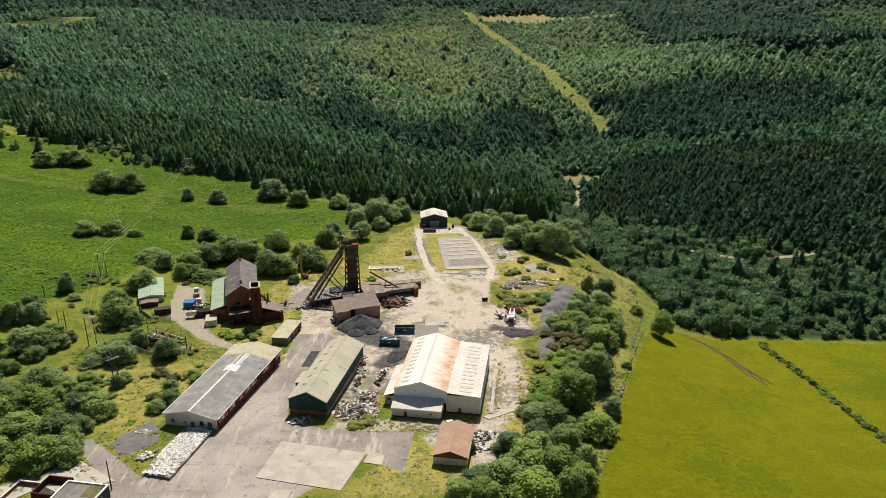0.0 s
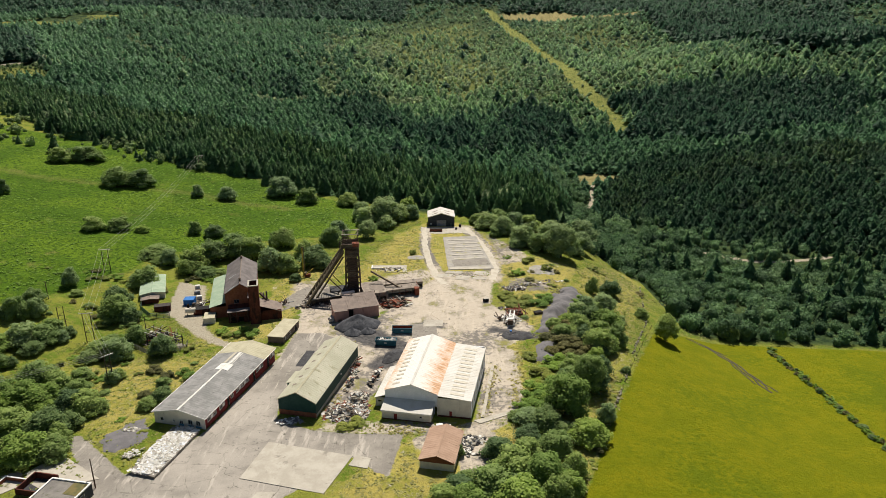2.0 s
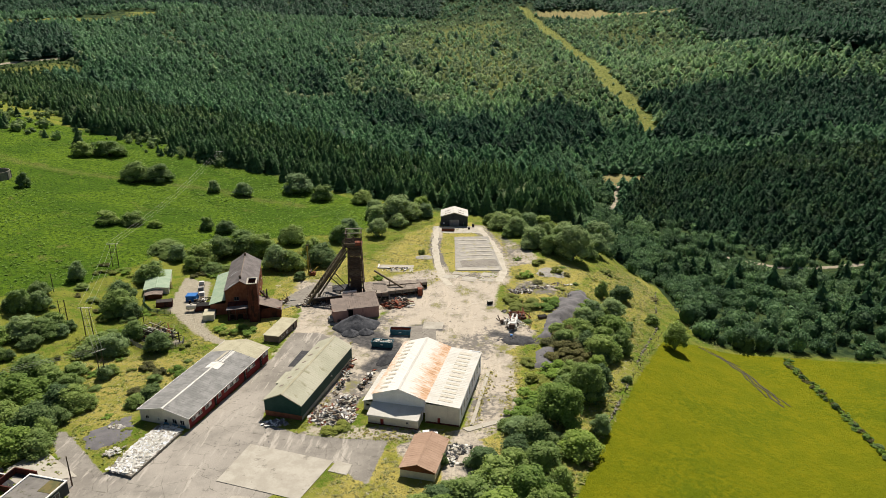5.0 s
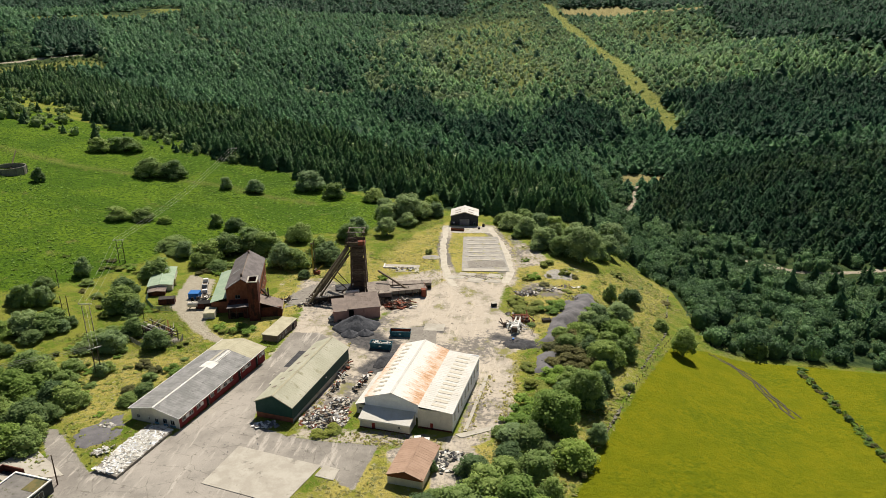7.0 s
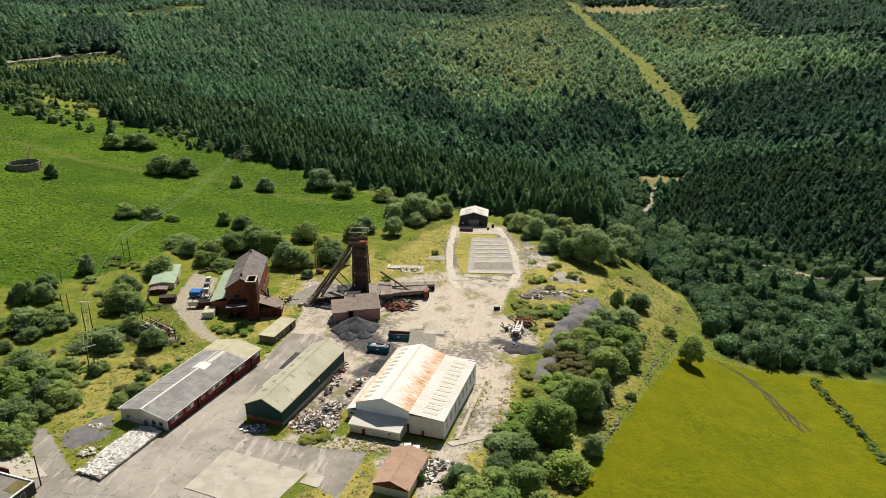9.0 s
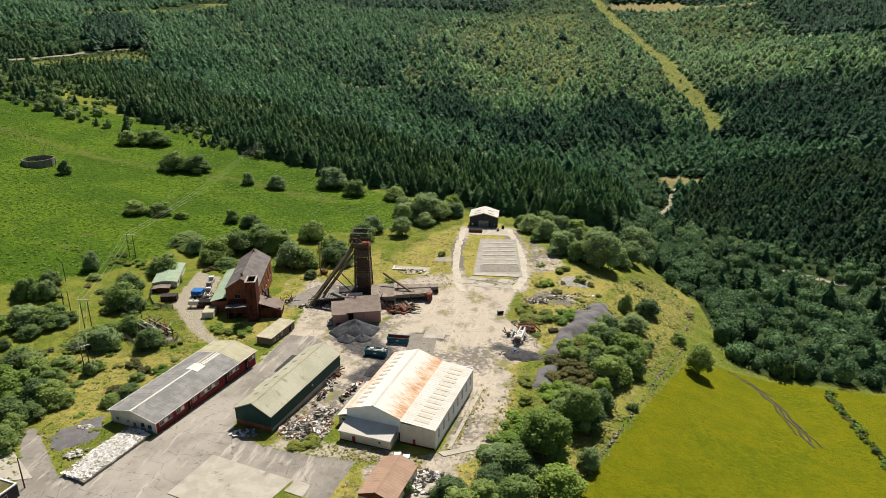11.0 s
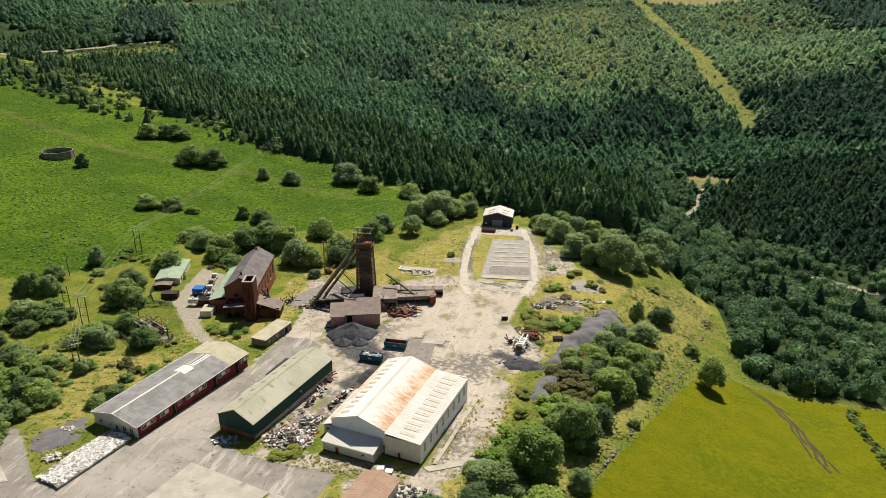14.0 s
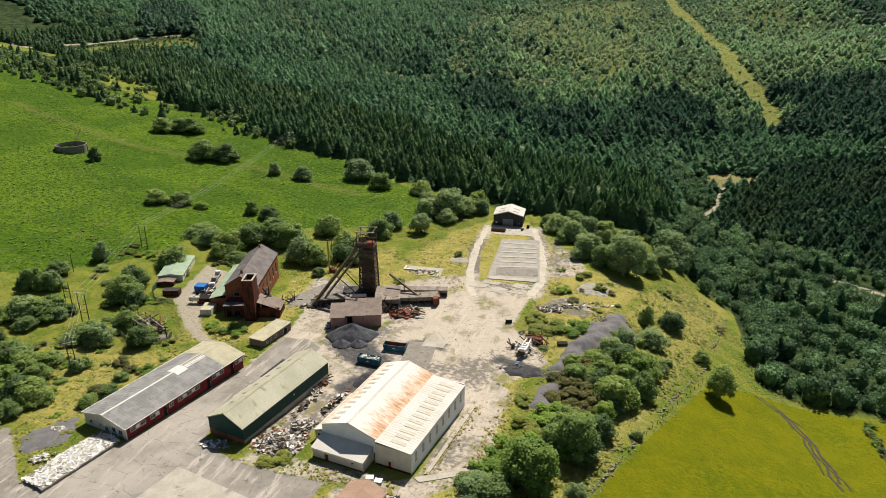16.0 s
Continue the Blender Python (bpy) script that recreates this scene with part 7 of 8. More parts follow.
tangle("scrap_frame", "white-painted steel frames heaped on bare ground", 17.4, 253.0, 75, 4.2, 2.6, 3.2, 26, [M["white_paint"], M["white_strip"], M["steel_dark"], M["white_paint"]])
tangle("scrap_frame", "dark rusted machine parts beside white frames", 13.6, 256.5, 60, 2.2, 2.4, 2.6, 16, [M["steel_dark"], M["steel_rust"], M["white_paint"]])
tangle("scrap_frame", "red rusted steel frames lying together", 19.6, 262.5, 10, 3.6, 2.8, 2.6, 20, [M["red_rust"], M["red_rust"], M["steel_rust"]])
tangle("scrap_frame", "rusted pit props and plates at the shaft side", -66.5, 273.0, 25, 7.0, 2.6, 2.6, 30, [M["steel_rust"], M["concrete_dark"], M["steel_dark"], M["mossy_steel"]])
tangle("scrap_frame", "rusted girders over the low range", -56.0, 275.5, 20, 8.0, 2.2, 4.4, 30, [M["steel_dark"], M["steel_rust"], M["mossy_steel"]])
tangle("scrap_frame", "rusty posts and rails behind the screening shed", -43.0, 271.0, 18, 7.0, 1.6, 4.6, 26, [M["steel_dark"], M["steel_rust"], M["concrete_dark"]])
tangle("scrap_frame", "red rusted conveyor parts before the low range", -31.5, 273.5, 18, 6.0, 2.4, 2.2, 28, [M["red_rust"], M["steel_rust"], M["concrete"]])
tangle("scrap_frame", "broken conveyor frame over the tub range", -30.0, 284.0, 18, 7.0, 2.0, 4.2, 20, [M["steel_rust"], M["concrete"], M["red_rust"]])
tangle("scrap_frame", "black pipes and coolers stacked in the substation", -117.9, 230.7, -28, 6.0, 4.6, 4.0, 44, [M["steel_dark"], M["tyre"], M["red_rust"], M["concrete"]])
tangle("scrap_frame", "rusted winch parts beside the engine house", -82.0, 268.0, 60, 5.0, 1.8, 2.8, 18, [M["steel_dark"], M["steel_rust"], M["grey_paint"]])
tangle("scrap_frame", "dumped sheets and machine parts in the compound", -119.0, 266.0, 15, 5.0, 4.0, 2.4, 20, [M["steel_dark"], M["grey_paint"], M["white_paint"], M["dark"]])
tangle("scrap_frame", "dark scrap at the foot of the green shed", -41.0, 212.0, -8, 1.6, 6.0, 1.8, 18, [M["steel_dark"], M["red_rust"], M["white_strip"]])
litter("shale", "loose shale blocks over the tipped banks", [(38, 268, 3.0, 20, -22, 300), (28.5, 230, 2.5, 8, -14, 110), (17, 241, 6, 3, 5, 130), (42, 288, 5, 6, 0, 90)], [M["spoil"], M["gravel"], M["spoil"]], 0.2, 0.55, 0.1, 1.4, 1.2, "shale")


wc = thing("winch_mast", "faded yellow mast with rusted winch at its foot", "mast", -80.2, 303.6)
part("mast", a_beam((0, 0, -0.4), (0, 0, 14.8), 0.5), M["yellow"], wc)
part("cap", a_box(-0.4, 0.4, -0.4, 0.4, 14.9, 15.3), M["steel_rust"], wc)
part("winch", a_box(0.6, 3.2, -1.0, 1.0, -0.2, 1.5), M["red_rust"], wc, "rusted winch housing")
part("drum", a_rod((1.0, -1.3, 1.9), (1.0, 1.3, 1.9), 0.5, 0.5, 12), M["steel_rust"], wc)
part("arm", a_beam((1.6, 0, 1.4), (4.6, 0.4, 4.2), 0.4), M["yellow"], wc, "faded yellow jib arm")

# ---- plants ----
rng = np.random.default_rng(7)


def tuft_quads(centres, normals, size, r):
    """Bent leaf clumps: one quad each, turned about its normal."""
    n = len(centres)
    nrm = normals / np.maximum(np.linalg.norm(normals, axis=1, keepdims=True), 1e-6)
    ref = np.where(np.abs(nrm[:, 2:3]) > 0.9, np.array([[1.0, 0, 0]]), np.array([[0, 0, 1.0]]))
    u = np.cross(nrm, ref)
    u /= np.linalg.norm(u, axis=1, keepdims=True)
    v = np.cross(nrm, u)
    a = r.uniform(0, 2 * np.pi, (n, 1))
    u, v = u * np.cos(a) + v * np.sin(a), v * np.cos(a) - u * np.sin(a)
    s = np.broadcast_to(np.asarray(size, float).reshape(-1, 1), (n, 1)) * r.uniform(0.6, 1.3, (n, 1))
    k = r.uniform(0.6, 1.0, (n, 1))
    bend = nrm * s * r.uniform(-0.5, 0.1, (n, 1))
    quad = np.stack([centres - u * s + bend, centres - v * s * k, centres + u * s + bend, centres + v * s * k], 1)
    return quad.reshape(-1, 3), np.arange(4 * n).reshape(-1, 4)


def crown_points(n, lobes, r):
    """Points and outward directions on an uneven crown of round lobes (x, y, z, radius)."""
    L = np.array(lobes)
    pick = r.choice(len(L), n, p=L[:, 3] ** 2 / (L[:, 3] ** 2).sum())
    d = r.normal(size=(n, 3))
    d /= np.linalg.norm(d, axis=1, keepdims=True)
    d[:, 2] = np.where(r.random(n) < 0.62, np.abs(d[:, 2]), d[:, 2])
    rad = L[pick, 3] * (0.72 + 0.36 * r.random(n) ** 0.6)
    return L[pick, :3] + d * rad[:, None], d + r.normal(scale=0.45, size=(n, 3))


def lobes_for(kind, r):
    """Lobes of a plant one metre wide and one high."""
    out = []
    if kind == "bush":
        out.append((0, 0, 0.38, 0.4))
        for k in range(10):
            a, q = 2 * np.pi * (k + r.uniform(-0.3, 0.3)) / 10, r.uniform(0.26, 0.36)
            out.append((q * np.cos(a), q * np.sin(a), r.uniform(0.12, 0.36), r.uniform(0.15, 0.24)))
        for k in range(8):
            a, q = 2 * np.pi * (k + r.uniform(-0.3, 0.3)) / 8, r.uniform(0.08, 0.26)
            out.append((q * np.cos(a), q * np.sin(a), r.uniform(0.48, 0.76), r.uniform(0.12, 0.21)))
    elif kind == "tree":
        out.append((0, 0, 0.5, 0.38))
        for k in range(24):
            a, q, z = 2.4 * k + r.uniform(-0.3, 0.3), r.uniform(0.18, 0.36), 0.2 + 0.66 * (k + r.uniform(-1, 1)) / 24
            q *= 1.0 - 0.55 * max(0.0, z - 0.5) / 0.35
            out.append((q * np.cos(a), q * np.sin(a), z, r.uniform(0.11, 0.19)))
    else:
        for k in range(12):
            a, q = r.uniform(0, 2 * np.pi), 0.44 * r.random() ** 0.5
            out.append((q * np.cos(a), q * np.sin(a), r.uniform(0.05, 0.5), r.uniform(0.12, 0.22)))
    return out


def crown_core(lobes, r, fill=0.76):
    """The dense inner twigs and leaves of each lobe, as lumpy closed shells."""
    bm = bmesh.new()
    for x, y, z, q in lobes:
        made = bmesh.ops.create_icosphere(bm, subdivisions=2 if q > 0.3 else 1, radius=q * fill)["verts"]
        for v in made:
            v.co *= 1 + 0.16 * r.normal()
            v.co += Vector((x, y, z))
    vs = np.array([v.co[:] for v in bm.verts])
    bm.verts.index_update()
    fs = np.array([[v.index for v in f.verts] for f in bm.faces])
    bm.free()
    return vs, fs


def plant(name, label, category, kind, leaf, seed, n, size):
    """A plant one metre wide and one high: trunk with limbs, and a crown of leaf clumps."""
    r = np.random.default_rng(seed)
    t = new(name)
    tagged(t, label, category)
    lobes = lobes_for(kind, r)
    c, d = crown_points(n, lobes, r)
    # clumps buried deep in another lobe are never seen
    L = np.array(lobes)
    far = np.min(np.linalg.norm(c[:, None] - L[None, :, :3], axis=2) / L[None, :, 3], axis=1) > 0.7
    c, d = c[far], d[far]
    c[:, 2] = np.maximum(c[:, 2], 0.02)
    d[:, 2] += 0.6
    v, f = tuft_quads(c, d, size, r)
    cv, cf = crown_core(lobes, r)
    f3 = np.concatenate([f[:, [0, 1, 2]], f[:, [0, 2, 3]], cf + len(v)])
    cr = new("crown", raw("crown", np.concatenate([v, cv]), f3, leaf))
    cr.parent = t
    bm = bmesh.new()
    th = 0.045 if kind == "tree" else 0.025
    rod(bm, (0, 0, -0.12), (0.01, 0.0, 0.34), th, th * 0.7, 7)
    for k in range(5):
        x, y, z, q = lobes[1 + k]
        rod(bm, (0.005, 0, 0.2 + 0.03 * k), (x * 0.9, y * 0.9, z), th * 0.5, th * 0.15, 5)
    part("trunk", bm, M["bark"], t)
    return t


KINDS = {
    "mid": [plant("bush", "rounded mid-green bush in rough grass", "bush", "bush", M["leaf_mid"], 11 + k, 2500, 0.028) for k in range(3)],
    "pale": [plant("willow_bush", "pale grey-green rounded willow bush", "bush", "bush", M["leaf_pale"], 21 + k, 2500, 0.028) for k in range(2)],
    "bright": [plant("sallow_bush", "fresh bright green sallow bush", "bush", "bush", M["leaf_bright"], 31 + k, 2500, 0.028) for k in range(2)],
    "dark": [plant("thorn_bush", "dense dark green thorn bush", "bush", "bush", M["leaf_dark"], 41 + k, 2500, 0.028) for k in range(2)],
    "gorse": [plant("gorse_bush", "brownish straggling gorse bush on spoil", "bush", "low", M["leaf_brown"], 51 + k, 2000, 0.034) for k in range(2)],
    "low": [plant("bramble", "low spreading green bramble patch", "bramble", "low", (M["bracken"], M["weed"])[k], 61 + k, 2000, 0.034) for k in range(2)],
    "tree": [plant("tree", "full-crowned green broadleaf tree", "tree", "tree", M["leaf_mid"], 71 + k, 4300, 0.0225) for k in range(3)],
    "tree_pale": [plant("tree", "tall pale green willow tree", "tree", "tree", M["leaf_pale"], 81 + k, 4300, 0.0225) for k in range(2)],
    "tree_bright": [plant("tree", "large bright green broadleaf tree", "tree", "tree", M["leaf_bright"], 91 + k, 4300, 0.0225) for k in range(2)],
}
used = set()


def grow(rows, kinds, group, sink=0.0):
    """Plants (x, y, width, height), their kinds by turns."""
    for i, (x, y, w, h) in enumerate(rows):
        kind = kinds[i % len(kinds)]
        src = KINDS[kind][i % len(KINDS[kind])]
        m = Matrix.LocRotScale((x, y, float(ground_z(x, y)) - sink), Euler((0, 0, random.uniform(0, 6.28))), (w * 1.08, w * 1.08, h * 1.12))
        if src.name not in used:
            used.add(src.name)
            src.matrix_world = m
            ob = src
        else:
            ob = copy_thing(src, m)
            ob.scale = (w * 1.08, w * 1.08, h * 1.12)
        tagged(ob, group=group)


def keep_off(p):
    """Leaves out yards, lanes and buildings."""
    x, y = p[:, 0], p[:, 1]
    hard = np.maximum.reduce([inside(x, y, q, 1.5) for q in (ASPHALT, BARE, FRONT_YARD, COMPOUND, PIT_TOP)])
    hard = np.maximum(hard, inside(x, y, [(-20, 380), (6, 380), (16, 316), (-16, 314)], 2))
    hard = np.maximum(hard, inside(x, y, [(-81, 170), (-70, 219), (-90, 222), (-100, 174)], 1))
    hard = np.maximum(hard, inside(x, y, [(2, 178), (8, 216), (-28, 222), (-34, 178)], 1))
    hard = np.maximum(hard, inside(x, y, [(-30, 394), (-6, 398), (-7, 414), (-29, 412)], 1))
    hard = np.maximum(hard, inside(x, y, [(-80, 240), (-90, 292), (-122, 290), (-106, 240)], 1))
    hard = np.maximum(hard, inside(x, y, [(-30, 250), (-34, 300), (-62, 300), (-62, 246)], 1))
    hard = np.maximum(hard, along(x, y, [(-25, 390), (-24, 350), (-15, 304)], 3))
    hard = np.maximum(hard, along(x, y, [(-3, 396), (10, 345), (13, 305)], 3))
    hard = np.maximum(hard, inside(x, y, [(-94, 149), (-84, 146), (-80, 170), (-91, 173)], 1))
    hard = np.maximum(hard, inside(x, y, [(-64, 147), (-60, 169), (-31, 163), (-34, 140)], 1))
    hard = np.maximum(hard, inside(x, y, [(-16, 152), (-3, 152), (-1, 172), (-15, 172)], 1))
    return hard < 0.5


def thick(rows, n, spread=0.5, low=False):
    """A growth filled out: smaller plants between the large ones, none on yards or field."""
    out = list(rows)
    for x, y, w, h in rows:
        for _ in range(n):
            a = random.uniform(0, 6.28)
            q, k = w * random.uniform(0.6, 1.1) * spread, random.uniform(0.45, 0.75)
            px, py = x + q * math.cos(a), y + q * math.sin(a)
            spot = np.array([[px, py]])
            edge = w * k * 0.4
            clear = all(keep_off(spot + np.array([[dx * edge, dy * edge]]))[0] for dx, dy in ((0, 0), (1, 0), (-1, 0), (0, 1), (0, -1)))
            if clear and float(inside(px, py, FIELD, 1)) < 0.4:
                out.append((round(px, 1), round(py, 1), w * k, h * k * (0.6 if low else 1.0)))
    return out


MEADOW_BUSHES = [(-298, 482, 16.2, 10.9), (-286, 493, 21.5, 11.2), (-278, 495, 12.5, 7.5), (-239, 444, 21.3, 13.0), (-225, 448, 18.5, 12), (-183, 441, 8.6, 8), (-164, 443, 13.2, 9), (-209, 355, 12.4, 7.7), (-198, 360, 12.8, 7), (-185, 361, 8, 4), (-158, 369, 8, 8), (-146, 367, 11.2, 7.5), (-180, 278, 8.0, 9.1), (-131, 462, 21.6, 13.1), (-111, 447, 14.6, 10), (-82, 444, 14.5, 9), (-39, 422, 13.6, 12)]
ENGINE_HEDGE = [(-162, 327, 18, 6.0), (-152, 318, 9.7, 8), (-138, 312, 14.5, 11), (-132, 325, 16.1, 12), (-122, 332, 17.6, 12.5), (-112, 330, 16.3, 12), (-98, 311, 14.4, 12), (-90, 310, 11.6, 10), (-78, 320, 15.9, 10), (-102, 350, 14, 11), (-77, 358, 13, 10), (-75, 372, 12, 9), (-127, 303, 10.9, 5.0), (-83, 298, 5.9, 3.8), (-87, 335, 10.7, 8)]
LEFT_SCRUB = [(-146, 251, 15.2, 11.5), (-152, 264, 11.7, 9.5), (-151, 288, 14.0, 9), (-176, 246, 7.7, 8), (-183, 243, 9.9, 9.5), (-184, 257, 9.4, 7), (-161, 226, 12.6, 7.5), (-168, 223, 12.5, 8.2), (-160, 231, 8.6, 7.5), (-161, 217, 8.2, 4.6), (-136, 219, 13.0, 6), (-129, 217, 10.5, 7.5), (-128, 230, 9.4, 7.4), (-114, 220, 9.5, 8), (-133, 199, 7.7, 5), (-122, 199, 5.5, 4.5), (-164, 205, 5.9, 5)]
LEFT_LOW = [(-148, 198, 13.2, 8), (-136, 183, 12.4, 7.5), (-136, 192, 9.3, 6.5), (-126, 181, 9.9, 7.5), (-121, 180, 10.5, 7), (-146, 185, 12.5, 8), (-138, 168, 13.3, 8.5), (-126, 168, 11.6, 8), (-120, 163, 7, 6), (-125, 155, 13.5, 8.5), (-130, 191, 8.1, 5.5), (-100, 188, 7, 4.6), (-103, 183, 6.5, 3.6), (-149, 176, 10.4, 8.4), (-161, 189, 14.5, 9), (-179, 212, 15.9, 8.5), (-144, 160, 14.3, 9), (-155, 150, 14, 9), (-170, 170, 15, 9), (-175, 190, 14, 9)]
BANK = [(58, 297, 5.9, 8.5), (68, 304, 9.9, 8), (60, 281, 11.7, 6.5), (55, 252, 13.0, 9.5), (48, 231, 12.9, 9.5), (57, 240, 9.0, 8), (41, 201, 12.3, 9.5), (42, 181, 6.0, 6), (35, 169, 11.7, 6.8), (28, 153, 7.2, 7.4), (24, 164, 9.8, 6.6), (23, 176, 10.4, 7), (18, 179, 10, 4.4), (41, 214, 8.1, 4.6), (79, 285, 6.3, 4.6), (56, 216, 3.3, 2.6), (63, 262, 6, 4), (66, 270, 3.5, 2.5), (46, 222, 7, 5)]
YARD_SCRUB = [(19, 149, 12.1, 8.6), (12, 152, 12.9, 8), (8, 161, 9.7, 6), (6, 145, 13.3, 8), (12, 138, 14.3, 8.5), (22, 142, 8.8, 7.8), (-3, 144, 8.9, 5.5), (-7, 140, 8.7, 6), (-1, 138, 10.0, 7), (14, 181, 5.3, 2.8), (-3.2, 161, 2.9, 3.2), (120, 286, 9.5, 6.9), (26, 146, 8, 6), (16, 163, 8, 5), (17, 170, 8, 4)]
LOW_SCRUB = [(25, 197, 11.3, 5), (25, 209, 8.0, 3), (31, 216, 9.0, 3.5), (22, 274, 12.4, 3.2), (31, 275, 9.0, 3), (16, 281, 7.7, 2.6), (20, 190, 9, 3.5), (22, 222, 6, 2), (48, 277, 7.6, 4), (-37, 175.5, 7, 2.0), (-88, 238, 8, 2.6), (-93, 236, 6, 2), (-98, 240, 5, 1.8), (-30, 341, 4, 2.6), (-46, 300, 4, 2.2), (30, 330, 7, 3), (24, 312, 6, 2.6), (39, 319, 5.7, 3.4)]
GORSE = [(37, 231, 10.7, 5), (38, 245, 9.1, 5.0), (38, 220, 8.3, 4.8), (32, 238, 8, 4), (43, 238, 8, 5), (33, 226, 8, 4), (42, 228, 8, 5)]
BACK = [(11, 395, 15.1, 10), (5, 405, 9.9, 7.4), (20, 382, 14.7, 11.0), (30, 360, 15.6, 11), (38, 351, 13.2, 10.3), (28, 390, 13.6, 11), (65, 376, 15.2, 12), (35, 392, 13.6, 10.2), (46, 374, 15.4, 12), (70, 404, 20.0, 15), (19, 408, 12.8, 9.0), (57, 360, 12, 9)]
grow(thick(MEADOW_BUSHES, 0), ["mid", "mid", "bright", "mid", "dark", "pale", "pale"], "bushes on the meadow")
grow(thick(ENGINE_HEDGE, 1), ["mid", "pale", "mid", "dark", "mid"], "hedge behind the engine house")
grow(thick(LEFT_SCRUB, 1), ["mid", "dark", "mid", "pale"], "scrub round the power poles")
grow(thick(LEFT_LOW, 1), ["mid", "bright", "mid", "dark"], "scrub beside the lane")
BANK += [(36, 240, 9, 6), (44, 246, 10, 7), (50, 258, 10, 8), (46, 264, 9, 6), (40, 252, 8, 5), (34, 250, 7, 4), (52, 246, 9, 7), (44, 236, 9, 7), (50, 272, 8, 6), (52, 232, 9, 7), (36, 212, 9, 6), (34, 204, 9, 6), (46, 212, 8, 7)]
grow(thick(BANK, 1), ["mid", "dark", "pale", "bright", "mid"], "trees on the bank")
grow(thick(YARD_SCRUB, 1), ["bright", "mid", "dark", "mid"], "scrub beside the yard")
grow(thick(LOW_SCRUB, 1), ["low"], "low scrub in the yard")
ROUGH = []
for x0, x1, y0, y1, zone, count in ((-160, -90, 165, 240, DRY_LEFT, 34), (-190, -110, 160, 300, None, 26), (20, 100, 140, 370, DRY_BANK, 70), (10, 60, 240, 345, DRY_BACK, 26), (-200, -95, 175, 300, None, 60)):
    for _ in range(count):
        bx, by = random.uniform(x0, x1), random.uniform(y0, y1)
        w = random.uniform(2.2, 6.0)
        ok = zone is None or float(inside(bx, by, zone, 3)) > 0.6
        if ok and float(inside(bx, by, FIELD, 2)) < 0.1 and all(keep_off(np.array([[bx + dx * w, by + dy * w]]))[0] for dx, dy in ((0, 0), (0.6, 0), (-0.6, 0), (0, 0.6), (0, -0.6))):
            ROUGH.append((round(bx, 1), round(by, 1), w, random.uniform(0.22, 0.5) * w))
grow(ROUGH, ["low", "low", "mid", "low", "gorse"], "brambles in rough grass")
grow(thick(GORSE, 1), ["gorse"], "gorse on the spoil bank")
grow(thick(BACK, 1), ["pale", "mid", "pale"], "trees behind the far yard")
grow([(30, 184, 16.3, 13.0), (40, 200, 13, 12), (49, 346, 21.0, 17.5), (-52, 403, 22.0, 15), (-58, 369, 13.0, 10), (-62, 398, 15, 11), (-44, 411, 14, 11), (-67, 410, 14, 11), (-50, 391, 12, 8), (-37, 417, 12, 9)], ["tree_bright", "tree", "tree_pale", "tree_pale", "tree_pale", "pale", "pale", "pale", "pale", "pale"], "large trees round the site")
grow([(83, 261.5, 10.6, 11.0)], ["tree"], "single trees in the field")
grow([(132.5 + random.uniform(-0.9, 0.9), 271 - 1.75 * k + random.uniform(-0.9, 0.9), random.uniform(1.5, 3.4), random.uniform(0.7, 2.0)) for k in range(62)], ["low", "dark", "low", "gorse"], "hedge between the fields")
grow(grow_later, ["dark"], "bushes on the meadow")
for key in KINDS:
    for ob in KINDS[key]:
        if ob.name not in used:
            for o in (*ob.children_recursive, ob):
                bpy.data.objects.remove(o)


def feathered(n, r, low=0.16, core=True):
    """A conifer one metre high and wide: overlapping sprays of needles round a slim core, ragged at the rim."""
    V, F = [], []
    for i in range(n):
        u = ((i + 0.6) / n) ** 0.62
        z = 1.0 - (1.0 - low) * u ** 0.95
        R = 0.5 * u ** 0.8 * r.uniform(0.7, 1.22)
        a = 2.4 * i + r.uniform(-0.5, 0.5)
        co, si = math.cos(a), math.sin(a)
        hw = R * r.uniform(0.42, 0.7) + 0.014
        drop = R * r.uniform(0.15, 0.5)
        b = len(V)
        V += [(0.1 * R * co, 0.1 * R * si, z + 0.07 + 0.1 * u),
              (R * co - hw * si, R * si + hw * co, z - drop * r.uniform(0.6, 1.1)),
              (R * co + hw * si, R * si - hw * co, z - drop * r.uniform(0.6, 1.1))]
        F.append((b, b + 1, b + 2))
    if core:
        b = len(V)
        V += [(0, 0, 0.98)] + [(0.27 * math.cos(t), 0.27 * math.sin(t), low - 0.1) for t in (0.3, 1.9, 3.4, 5.0)]
        F += [(b, b + 1, b + 2), (b, b + 2, b + 3), (b, b + 3, b + 4), (b, b + 4, b + 1)]
    return np.array(V), np.array(F)


